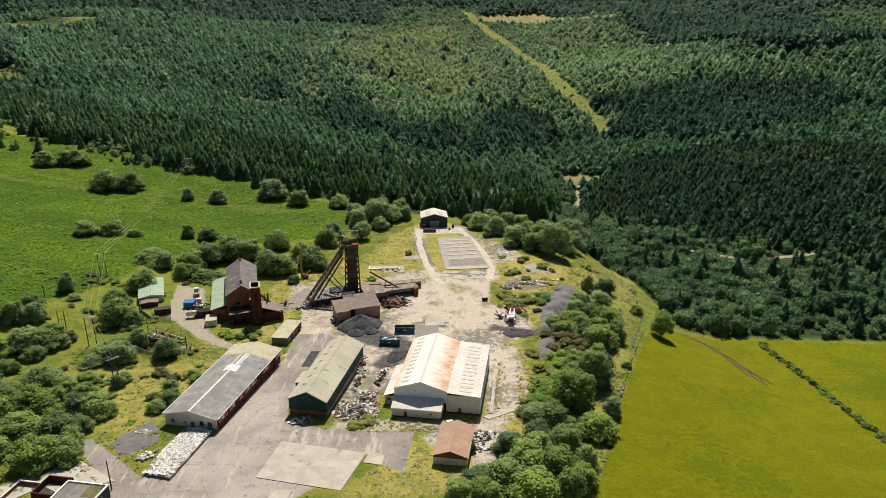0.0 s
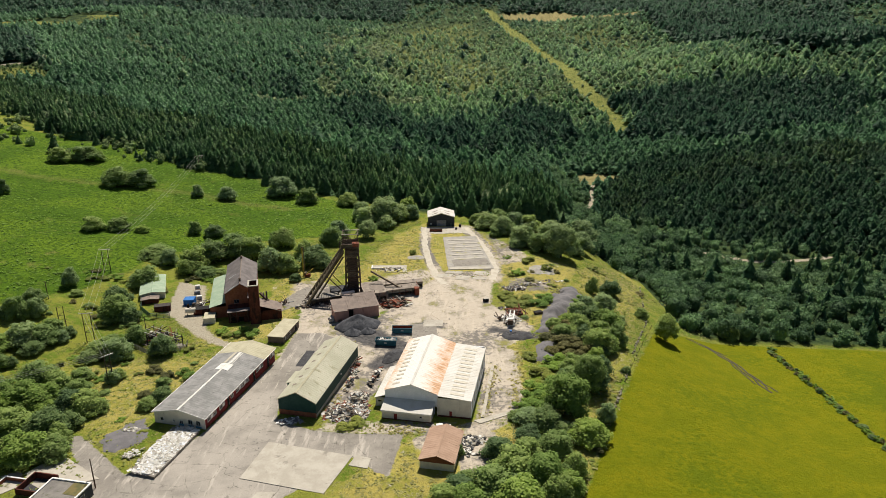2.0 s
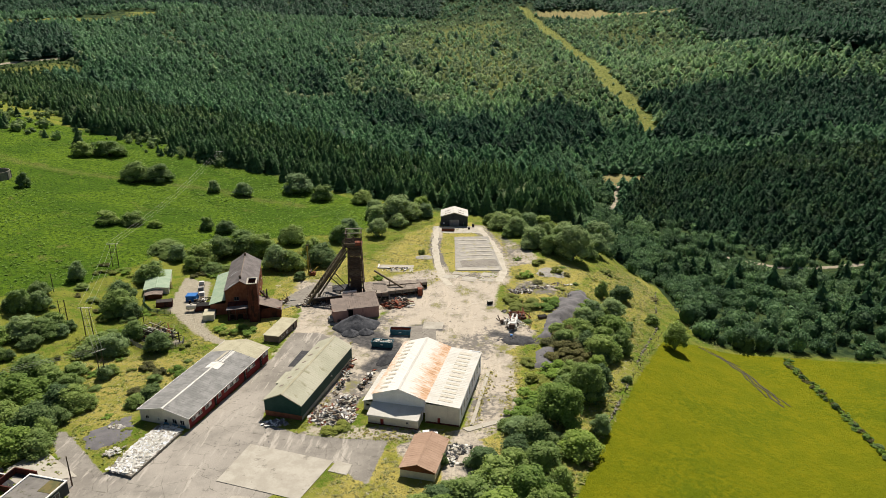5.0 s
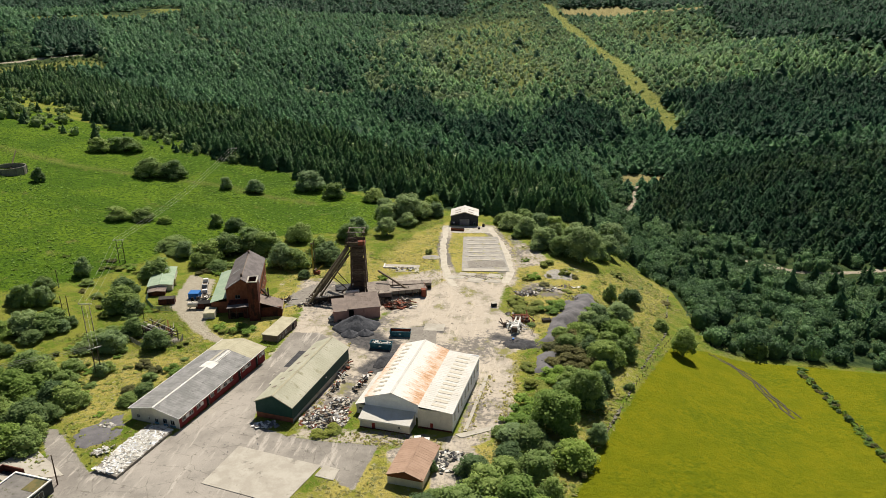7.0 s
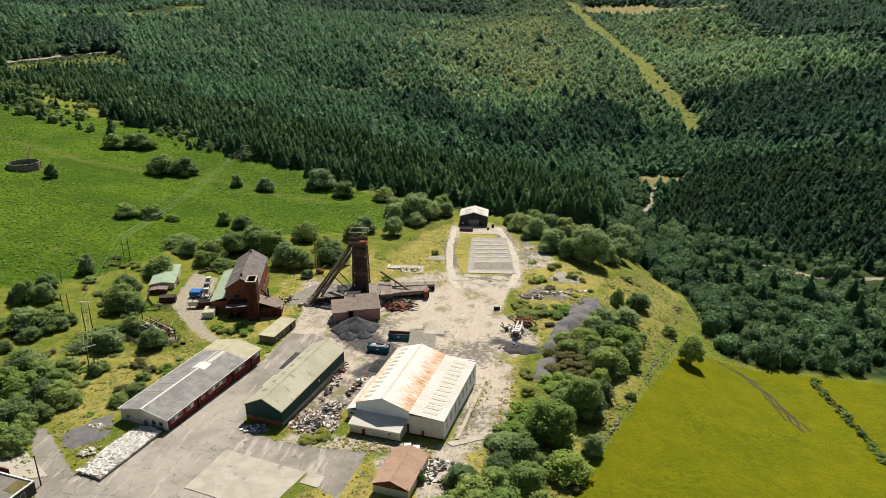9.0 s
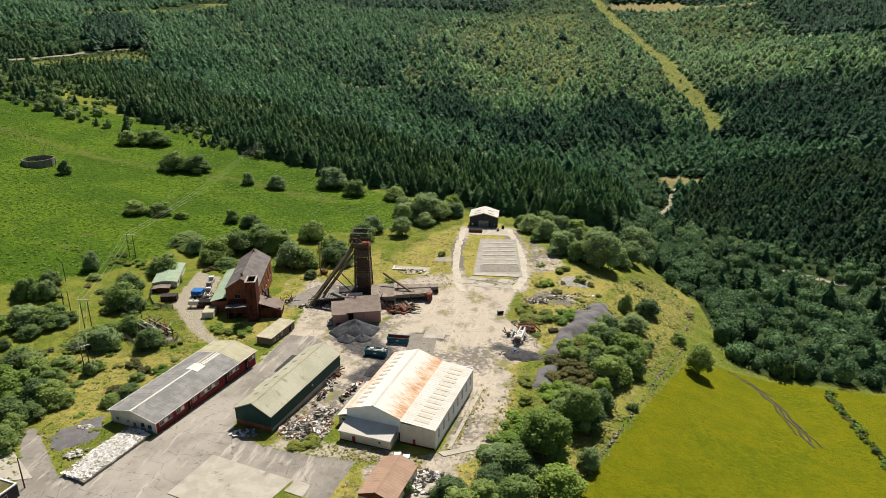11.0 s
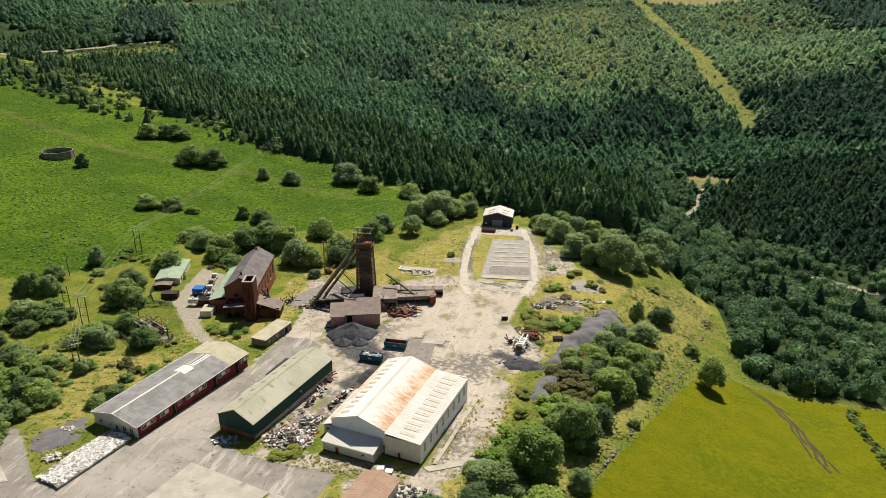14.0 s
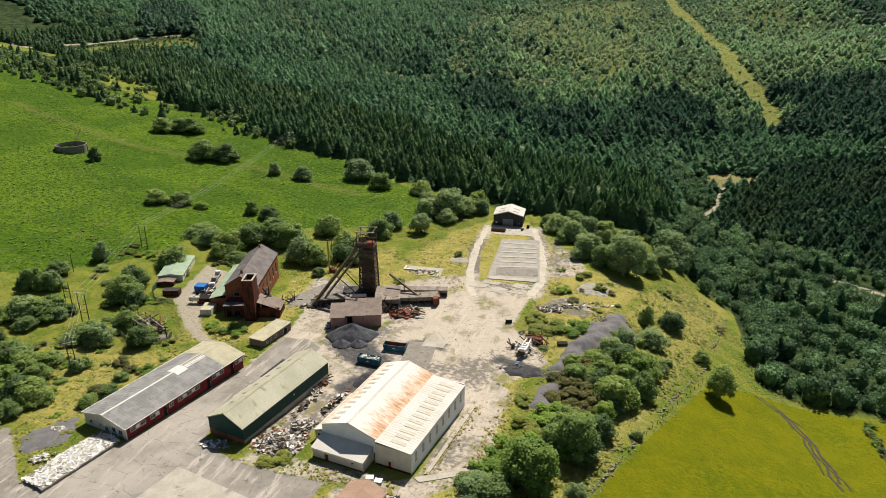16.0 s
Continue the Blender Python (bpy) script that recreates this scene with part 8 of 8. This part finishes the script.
def leaf_crown(tufts, size, lobes, r):
    """A broadleaf tree one metre high and wide: uneven lobes of bent leaf clumps over a dark inner shell."""
    spots = [(0, 0, 0.5, 0.36)]
    for k in range(lobes):
        a, q = 2.4 * k + r.uniform(-0.5, 0.5), r.uniform(0.14, 0.34)
        spots.append((q * math.cos(a), q * math.sin(a), r.uniform(0.3, 0.8) - 0.5 * (q - 0.14), r.uniform(0.12, 0.23)))
    c, d = crown_points(tufts, spots, r)
    c[:, 2] = np.maximum(c[:, 2], 0.04)
    d += r.normal(scale=0.6, size=d.shape)
    v, f = tuft_quads(c, d, size, r)
    f = np.concatenate([f[:, [0, 1, 2]], f[:, [0, 2, 3]]])
    sides = 6
    ring = [(0.0, 0.0, 0.74)] + [(q * math.cos(t * 2 * math.pi / sides + q), q * math.sin(t * 2 * math.pi / sides + q), z) for q, z in ((0.24, 0.6), (0.3, 0.3), (0.2, 0.02)) for t in range(sides)]
    g = [(0, 1 + i, 1 + (i + 1) % sides) for i in range(sides)]
    for k in (0, 1):
        a = 1 + k * sides
        for i in range(sides):
            j = (i + 1) % sides
            g += [(a + i, a + sides + i, a + j), (a + j, a + sides + i, a + sides + j)]
    return np.concatenate([v, np.array(ring)]), np.concatenate([f, np.array(g) + len(v)])


def plantation(name, label, templates, spots, material):
    """Many trees as one growth: spots are rows of x, y, height, width."""
    Vs, Fs, Ts, base = [], [], [], 0
    tone = np.clip(0.5 + 0.17 * rng.normal(size=len(spots)) + 0.12 * swell(spots[:, 0], spots[:, 1], 11, 6), 0, 1)
    kind = rng.integers(0, len(templates), len(spots))
    turn = rng.uniform(0, 2 * np.pi, len(spots))
    lean = rng.normal(scale=0.025, size=(len(spots), 2))
    z = ground_z(spots[:, 0], spots[:, 1]) - 0.4
    for k, (tv, tf) in enumerate(templates):
        s = np.where(kind == k)[0]
        if not len(s):
            continue
        c, q = np.cos(turn[s])[:, None], np.sin(turn[s])[:, None]
        w, h = spots[s, 3][:, None], spots[s, 2][:, None]
        x = (tv[None, :, 0] * c - tv[None, :, 1] * q) * w + spots[s, 0][:, None] + lean[s, :1] * tv[None, :, 2] * h
        y = (tv[None, :, 0] * q + tv[None, :, 1] * c) * w + spots[s, 1][:, None] + lean[s, 1:] * tv[None, :, 2] * h
        zz = tv[None, :, 2] * h + z[s][:, None]
        Vs.append(np.stack([x, y, zz], -1).reshape(-1, 3))
        Ts.append(np.repeat(tone[s], len(tv)))
        Fs.append((tf[None] + (np.arange(len(s)) * len(tv))[:, None, None]).reshape(-1, 3) + base)
        base += len(s) * len(tv)
    me = raw(name, np.concatenate(Vs), np.concatenate(Fs), material)
    me.attributes.new("tone", "FLOAT", "POINT").data.foreach_set("value", np.concatenate(Ts).astype(np.float32))
    return tagged(new(name, me), label, "woodland", kind="stuff")


def seeded(y0, y1, gap, x_of):
    """Scattered spots, about gap(y) metres apart, between x_of(y)."""
    out, y = [], y0
    while y < y1:
        g = gap(y)
        a, b = x_of(y)
        xs = np.arange(a, b, g)
        out.append(np.stack([xs + rng.uniform(-0.5, 1.0) * g + rng.uniform(-0.7, 0.7, len(xs)) * g, y + rng.uniform(-0.7, 0.7, len(xs)) * g], -1))
        y += g
    return np.concatenate(out)


def swell(x, y, s, k):
    """Slow variation over the land, about -1 to 1."""
    return (np.sin(x / s + k) * np.cos(y / s * 1.3 - 2 * k) + np.sin((x + y) / s * 0.57 + 3 * k) + 0.6 * np.sin(x / s * 2.3 - y / s * 1.9 + k)) / 2.2


def edge_y(x):
    return np.interp(x, [p[0] for p in EDGE], [p[1] for p in EDGE])


def open_ground(p):
    x, y = p[:, 0], p[:, 1]
    return (np.maximum.reduce([along(x, y, RIDE, 12 + 3 * swell(x, y, 27, 1) + 2 * swell(x, y, 9, 3)), inside(x, y, CLEARING, 3), along(x, y, FOREST_ROAD, 6), along(x, y, STREAM_PATH, 4.5), along(x, y, [(u, v - 8) for u, v in WOOD_PATH], 9), along(x, y, [(u + 10, v - 10) for u, v in FOREST_ROAD], 9), along(x, y, ROAD_BANK, 34), inside(x, y, TAN, 20), inside(x, y, HILL_GRASS, 12)]) > 0.5)


r5 = np.random.default_rng(5)
SPRUCE = [feathered(84, r5, 0.08) for _ in range(9)]
FIR = [feathered(56, r5) for _ in range(9)]
FIR_MID = [feathered(36, r5, 0.22) for _ in range(9)]
FIR_FAR = [feathered(18, r5, 0.28) for _ in range(8)]
LEAFY = [leaf_crown(230, 0.05, 13, r5) for _ in range(7)]
LEAFY_MID = [leaf_crown(46, 0.11, 6, r5) for _ in range(7)]
LEAFY_FAR = [leaf_crown(18, 0.17, 4, r5) for _ in range(6)]
BROADWOOD = [(50, 415), (72, 385), (104, 372), (100, 286), (134, 281), (191, 277), (300, 272), (460, 330), (300, 430), (190, 470), (150, 520), (105, 540), (70, 470)]
YOUNGWOOD = [(105, 540), (150, 520), (190, 470), (300, 430), (460, 330), (760, 460), (640, 650), (368, 640), (180, 690), (150, 664), (125, 622)]
STREAMWOOD = [(70, 640), (86, 656), (104, 662), (108, 609), (104, 560), (99, 506), (80, 470), (76, 520), (82, 580)]
SKY_BLOCK = [(392, 1648), (386, 1512), (389, 1313), (420, 1180), (445, 1025), (512, 982), (700, 1080), (1163, 2339), (545, 2346)]
FAR_BLOCK = [(95, 2110), (261, 2010), (420, 1800), (560, 2260), (97, 2400)]
GULLIES = [[(-400, 1249), (-325, 1279), (-262, 1135), (-215, 1070), (-179, 1063)], [(-308, 1480), (-255, 1454), (-237, 1168), (-205, 1040), (-192, 932), (-244, 872), (-283, 898)], [(-149, 1777), (-181, 1427), (-155, 1183), (-122, 1081), (-81, 1021)], [(-182, 920), (-139, 932), (-111, 952), (-110, 892), (-60, 925)], [(-596, 1250), (-540, 1150), (-470, 1130), (-420, 1060)]]
# fifth outline puts cloud shadow on the slope as darker needles
DARK_STANDS = [[(-282, 1025), (-246, 1017), (-219, 960), (-229, 923), (-258, 948)], [(-155, 862), (-139, 934), (-112, 910), (-83, 724), (-117, 712)], [(-66, 729), (-4, 775), (17, 663), (-24, 649), (-54, 674)], [(45, 810), (79, 875), (110, 845), (118, 785), (103, 743), (43, 668), (17, 659)], [(185, 907), (266, 939), (364, 906), (470, 877), (395, 712), (271, 699), (236, 752), (196, 775)], [(-775, 1087), (-756, 1179), (-687, 1111), (-596, 929), (-646, 901)]]
LEFT_BROAD = [(-798, 912), (-796, 999), (-763, 1017), (-709, 986), (-640, 881), (-663, 846), (-684, 778)]
STREAM_BELT = [(-4, 658), (38, 682), (119, 788), (179, 765), (256, 730), (296, 702), (265, 608), (221, 636), (164, 675), (121, 691), (63, 633), (19, 601)]


def growth(name, label, templates, material, x, y, h, w):
    if len(x):
        plantation(name, label, templates, np.column_stack([x, y, h, w]), material)


def none_of(x, y, *outlines):
    return np.maximum.reduce([inside(x, y, q, 3) for q in outlines]) < 0.5


# tall spruce behind the meadow and the far shed, a few broadleaf trees among them
p = seeded(415, 890, lambda y: 5.6, lambda y: (-760, 110))
x, y = p[:, 0], p[:, 1]
e = edge_y(x) + 7 * swell(x, y, 17, 4)
tall = (y > e) & (y < e + 140 + 30 * swell(x, y, 60, 2)) & none_of(x, y, BROADWOOD, YOUNGWOOD, STREAMWOOD) & ~open_ground(p) & (rng.random(len(p)) < 0.9)
tall &= (x > -330) | (rng.random(len(p)) < 0.8)
x, y = p[tall, 0], p[tall, 1]
h = rng.uniform(8, 15.5, len(x)) + 4.0 * ss(-250, -60, x) + 3.0 * swell(x, y, 26, 3) + 1.5 * swell(x, y, 9, 2) + 4 * (rng.random(len(x)) < 0.08)
leafy_one = swell(x, y, 23, 7) + rng.normal(scale=0.5, size=len(x)) > 1.35 - 0.5 * ss(-180, -280, x)
front = y < edge_y(x) + 14
k = ~leafy_one & front
growth("spruce_edge", "tall dark green spruces at the forest edge", SPRUCE, M["spruce"], x[k], y[k], h[k], h[k] * rng.uniform(0.42, 0.6, k.sum()) + 1.5)
k = ~leafy_one & ~front
growth("spruce_plantation", "dense tall olive-topped spruce plantation", FIR, M["spruce"], x[k], y[k], h[k], rng.uniform(7.0, 11.5, k.sum()))
k = leafy_one
growth("birch_wood", "pale birch and willow among the spruce", LEAFY, M["birch"], x[k], y[k], h[k] * 0.7, h[k] * rng.uniform(0.45, 0.7, k.sum()))

# hillside beyond: close spruce to one side, open birch and young spruce on the middle slope
p = seeded(520, 3100, lambda y: max(6.6, 0.0078 * y) if y < 1600 else 0.0112 * y, lambda y: (48 - 1.2 * y, 60 + 0.72 * y))
x, y = p[:, 0], p[:, 1]
far = (y > edge_y(x) + 128 + 30 * swell(x, y, 60, 2)) & none_of(x, y, BROADWOOD, YOUNGWOOD, STREAMWOOD) & ~open_ground(p)
x, y = x[far], y[far]
n = len(x)
block = np.maximum(inside(x, y, SKY_BLOCK, 12), inside(x, y, FAR_BLOCK, 20)) > 0.5
# far hillside joins the dark stands in place of cloud shadow
block |= (y > 1900) & (x < -180) | (y > 2250)
stand = (np.maximum.reduce([inside(x, y, q, 26) for q in DARK_STANDS]) + 0.2 * swell(x, y, 14, 2) + 0.2 * swell(x, y, 31, 5) + rng.normal(scale=0.2, size=n) > 0.6) & ~block
belt = inside(x, y, STREAM_BELT, 8) > 0.5
pale = (inside(x, y, PALE_HILL, 90) + 0.7 * inside(x, y, PALE_SIDE, 90)).clip(0, 1) * ~block * ~stand * ~belt
gully = np.maximum.reduce([along(x, y, q, 13 + 5 * swell(x, y, 31, 2)) for q in GULLIES])
broad_side = inside(x, y, LEFT_BROAD, 12)
patchy = 0.55 * swell(x, y, 55, 5) + 0.6 * swell(x, y, 21, 6)
mix = patchy + 1.4 * pale + 1.9 * (gully > 0.5) + 2.0 * (broad_side > 0.5) + 1.2 * (along(x, y, FOREST_ROAD, 30) > 0.3) + 0.55 * belt - 0.9 * block - 0.25 * stand + rng.normal(scale=0.55, size=n)
birch = mix > 1.3
bare = (rng.random(n) < 0.13 * pale) | (rng.random(n) < 0.07)
near = y < 960
mid = y < 1350
h = rng.uniform(7.0, 15.0, n) - 4.5 * pale + 13 * block + 6 * stand + 3 * (rng.random(n) < 0.08) + 2.6 * swell(x, y, 45, 3) + 1.8 * swell(x, y, 14, 1)
h = np.maximum(h, 3.2)
w = (rng.uniform(0.6, 0.95, n) * h + 2.2) * (1 + 0.00035 * np.maximum(0, y - 900))
con = ~birch & ~bare
small = con & ~block & ~stand & ~belt & (pale + rng.normal(scale=0.14, size=n) > 0.4)
rest = con & ~block & ~stand & ~small
for name, label, chosen, material in (("sapling_spruce", "sapling spruce spaced over the open slope", small, "sapling"), ("hillside_spruce", "close-grown green spruce on the hillside", rest, "young"), ("spruce_block", "tall dark spruce stand, in places dimmed for cloud shadow", con & (block | stand), "old")):
    for zone, templates in ((near, FIR_MID), (~near & mid, FIR_FAR), (~mid, FIR_FAR)):
        s = chosen & zone
        growth(name, label, templates, M[material], x[s], y[s], h[s], w[s])
k = birch & ~bare
h = rng.uniform(3.5, 8.0, n) + 0.001 * y + 2.5 * broad_side
w = h * rng.uniform(0.75, 1.15, n)
side = k & (broad_side > 0.5)
growth("broadleaf_wood", "green broadleaf trees above the forest road", LEAFY_MID, M["broad"], x[side], y[side], h[side] + 2, w[side] + 3)
k &= ~side
growth("hillside_birch", "pale birch and sallow among hillside spruce", LEAFY_MID, M["birch"], *(v[k & near & ~belt] for v in (x, y, h, w)))
growth("hillside_birch", "distant pale birch on the upper hillside", LEAFY_FAR, M["birch"], *(v[k & ~near] for v in (x, y, h, w)))
k = birch & ~bare & belt
growth("stream_wood", "broadleaf trees along the stream", LEAFY_MID, M["broad"], x[k], y[k], h[k] + 3, w[k] + 3)

# young dense spruce over the stream, colour darkened for cloud shadow, olive in patches
p = seeded(330, 700, lambda y: 5.2, lambda y: (100, 620))
p = p[(inside(p[:, 0], p[:, 1], YOUNGWOOD, 2) > 0.5) & ~open_ground(p)]
x, y = p[:, 0], p[:, 1]
h = rng.uniform(6, 12.5, len(x)) + 1.8 * swell(x, y, 22, 2)
leafy_one = swell(x, y, 19, 4) + rng.normal(scale=0.5, size=len(x)) > 1.1
k = ~leafy_one
growth("young_plantation", "close-set young spruce plantation, coloured dark for cloud shadow", FIR_MID, M["cloud_dim_spruce"], x[k], y[k], h[k], h[k] * rng.uniform(0.6, 0.85, k.sum()) + 1.2)
k = leafy_one
growth("rowan_scrub", "birch and rowan scattered in young spruce", LEAFY_MID, M["broad"], x[k], y[k], h[k] * 0.7, h[k] * 0.7)

# broadleaf wood beside the field, and along the stream
p = seeded(270, 670, lambda y: 6.6, lambda y: (20, 470))
k = (np.maximum(inside(p[:, 0], p[:, 1], BROADWOOD, 2), inside(p[:, 0], p[:, 1], STREAMWOOD, 2)) > 0.5) & ~open_ground(p)
x, y = p[k, 0], p[k, 1]
h = np.maximum(3.0, 7.4 + 3.2 * rng.normal(size=len(x)).clip(-1.5, 1.9) + 2 * swell(x, y, 18, 3))
spiky = rng.random(len(x)) < 0.1 + 0.4 * ss(150, 260, x)
k = ~spiky
growth("broadleaf_wood", "mixed ash and willow wood beside the field", LEAFY, M["broad"], x[k], y[k], h[k], h[k] * rng.uniform(0.72, 1.0, k.sum()) + 1.8)
# these spruce carry the cloud-shadow dimming in their colour too
growth("wood_spruce", "scattered spruce in the broadleaf wood, coloured dark for cloud shadow", FIR, M["cloud_dim_spruce"], x[spiky], y[spiky], h[spiky] * 1.25 + 1.5, h[spiky] * 0.6 + 1.5)

# scrub between meadow and forest: bushes and single spruces
p = seeded(460, 690, lambda y: 5.6, lambda y: (-660, -170))
x, y = p[:, 0], p[:, 1]
low = np.interp(x, [-640, -499, -432, -371, -321, -282, -241, -202, -165], [560, 536, 527, 515, 505, 504, 506, 500, 500])
k = (y > low + 3 * swell(x, y, 12, 1)) & (y < edge_y(x) + 22) & (swell(x, y, 19, 8) + rng.normal(scale=0.6, size=len(x)) > 0.1 - 0.9 * ss(low + 40, low + 110, y)) & ~open_ground(p)
x, y = x[k], y[k]
h = rng.uniform(1.6, 5.0, len(x)) + 5.5 * rng.random(len(x)) ** 3
tip = rng.random(len(x)) < 0.16
growth("scrub_margin", "sallow bushes between meadow and forest", LEAFY_MID, M["bracken_bush"], x[~tip], y[~tip], h[~tip], h[~tip] * rng.uniform(1.0, 1.6, (~tip).sum()))
growth("edge_spruce", "single spruces in front of the forest", SPRUCE, M["spruce"], x[tip], y[tip], h[tip] * 1.5 + 4, h[tip] * 0.8 + 2.5)
# shrubs along the open ride and under the forest road
p = seeded(790, 1850, lambda y: 0.012 * y, lambda y: (60, 220))
k = (along(p[:, 0], p[:, 1], RIDE, 13) > 0.45) & (rng.random(len(p)) < 0.3)
x, y = p[k, 0], p[k, 1]
growth("ride_shrubs", "low shrubs scattered along the open ride", LEAFY_FAR, M["birch"], x, y, rng.uniform(1.5, 4, len(x)), rng.uniform(2, 6, len(x)))


p = seeded(760, 960, lambda y: 5.0, lambda y: (-720, -540))
x, y = p[:, 0], p[:, 1]
p = p[(along(x, y, ROAD_BANK, 38) > 0.45) & (along(x, y, FOREST_ROAD, 5) < 0.5) & (rng.random(len(p)) < 0.7)]
h = rng.uniform(1.2, 4.2, len(p))
growth("road_scrub", "low sallow scrub below the forest road", LEAFY_MID, M["bracken_bush"], p[:, 0], p[:, 1], h, h * rng.uniform(1.0, 1.6, len(p)))


def tussocks(name, label, p, height, width, material, n=5):
    """Low tufts of grass and bracken."""
    c = np.repeat(np.column_stack([p, ground_z(p[:, 0], p[:, 1])]), n, axis=0)
    s = np.repeat(width, n)
    c[:, :2] += rng.normal(scale=0.35, size=(len(c), 2)) * s[:, None]
    c[:, 2] += rng.uniform(0.05, 0.7, len(c)) * np.repeat(height, n)
    d = rng.normal(size=(len(c), 3))
    d[:, 2] = np.abs(d[:, 2]) + 3.6
    v, f = tuft_quads(c, d, s * 0.42, rng)
    return tagged(new(name, raw(name, v, f, material)), label, "undergrowth", kind="stuff")


p = seeded(220, 530, lambda y: 2.5, lambda y: (-460, -60))
x, y = p[:, 0], p[:, 1]
p = p[(np.maximum(inside(x, y, MEADOW, 2), inside(x, y, [(-560, 500), (-560, 580), (-300, 545), (-170, 500)], 2)) > 0.5) & (swell(x, y, 11, 1) + 0.7 * swell(x, y, 37, 3) + rng.normal(scale=0.6, size=len(p)) > 0.1)]
tussocks("bracken", "bracken and rush tufts over the meadow", p, rng.uniform(0.4, 1.2, len(p)), rng.uniform(0.6, 1.4, len(p)), M["bracken"], 5)
p = seeded(125, 415, lambda y: 1.3, lambda y: (-200, 110))
x, y = p[:, 0], p[:, 1]
k = keep_off(p) & (inside(x, y, FIELD, 1) < 0.5) & (inside(x, y, MEADOW, 2) < 0.5) & (y < 150 + 2.2 * (185 - np.abs(x))) & (rng.random(len(p)) < 0.6 + 0.4 * swell(x, y, 9, 2))
p = p[k]
x, y = p[:, 0], p[:, 1]
dry = rng.random(len(p)) < 0.35 + 0.25 * inside(x, y, DRY_BANK, 4) + 0.55 * inside(x, y, DRY_BACK, 4) + 0.3 * swell(x, y, 13, 5)
bank = 1 + 1.2 * inside(x, y, DRY_BANK, 4)
tussocks("grass_tufts", "dry yellow grass tufts round the yard", p[dry], rng.uniform(0.1, 0.4, dry.sum()) * bank[dry], rng.uniform(0.4, 1.0, dry.sum()) * bank[dry] ** 0.5, M["tussock"], 4)
tussocks("weeds", "green weeds and bramble round the yard", p[~dry], rng.uniform(0.1, 0.55, (~dry).sum()) * bank[~dry], rng.uniform(0.5, 1.2, (~dry).sum()) * bank[~dry] ** 0.5, M["weed"], 5)
p = np.concatenate([np.column_stack([np.linspace(4.0, 9.4, 60) + rng.normal(scale=0.7, size=60), np.linspace(181, 215, 60)]), np.column_stack([np.linspace(14, 19, 90) + rng.normal(scale=1.2, size=90), np.linspace(185, 232, 90)]), np.column_stack([rng.uniform(-30, -2, 70), rng.uniform(171, 176, 70)]), np.column_stack([rng.uniform(-48, -42, 60), rng.uniform(178, 236, 60)])])
tussocks("verge_grass", "dry grass along kerb and shed walls", p, rng.uniform(0.2, 0.7, len(p)), rng.uniform(0.5, 1.1, len(p)), M["tussock"], 5)
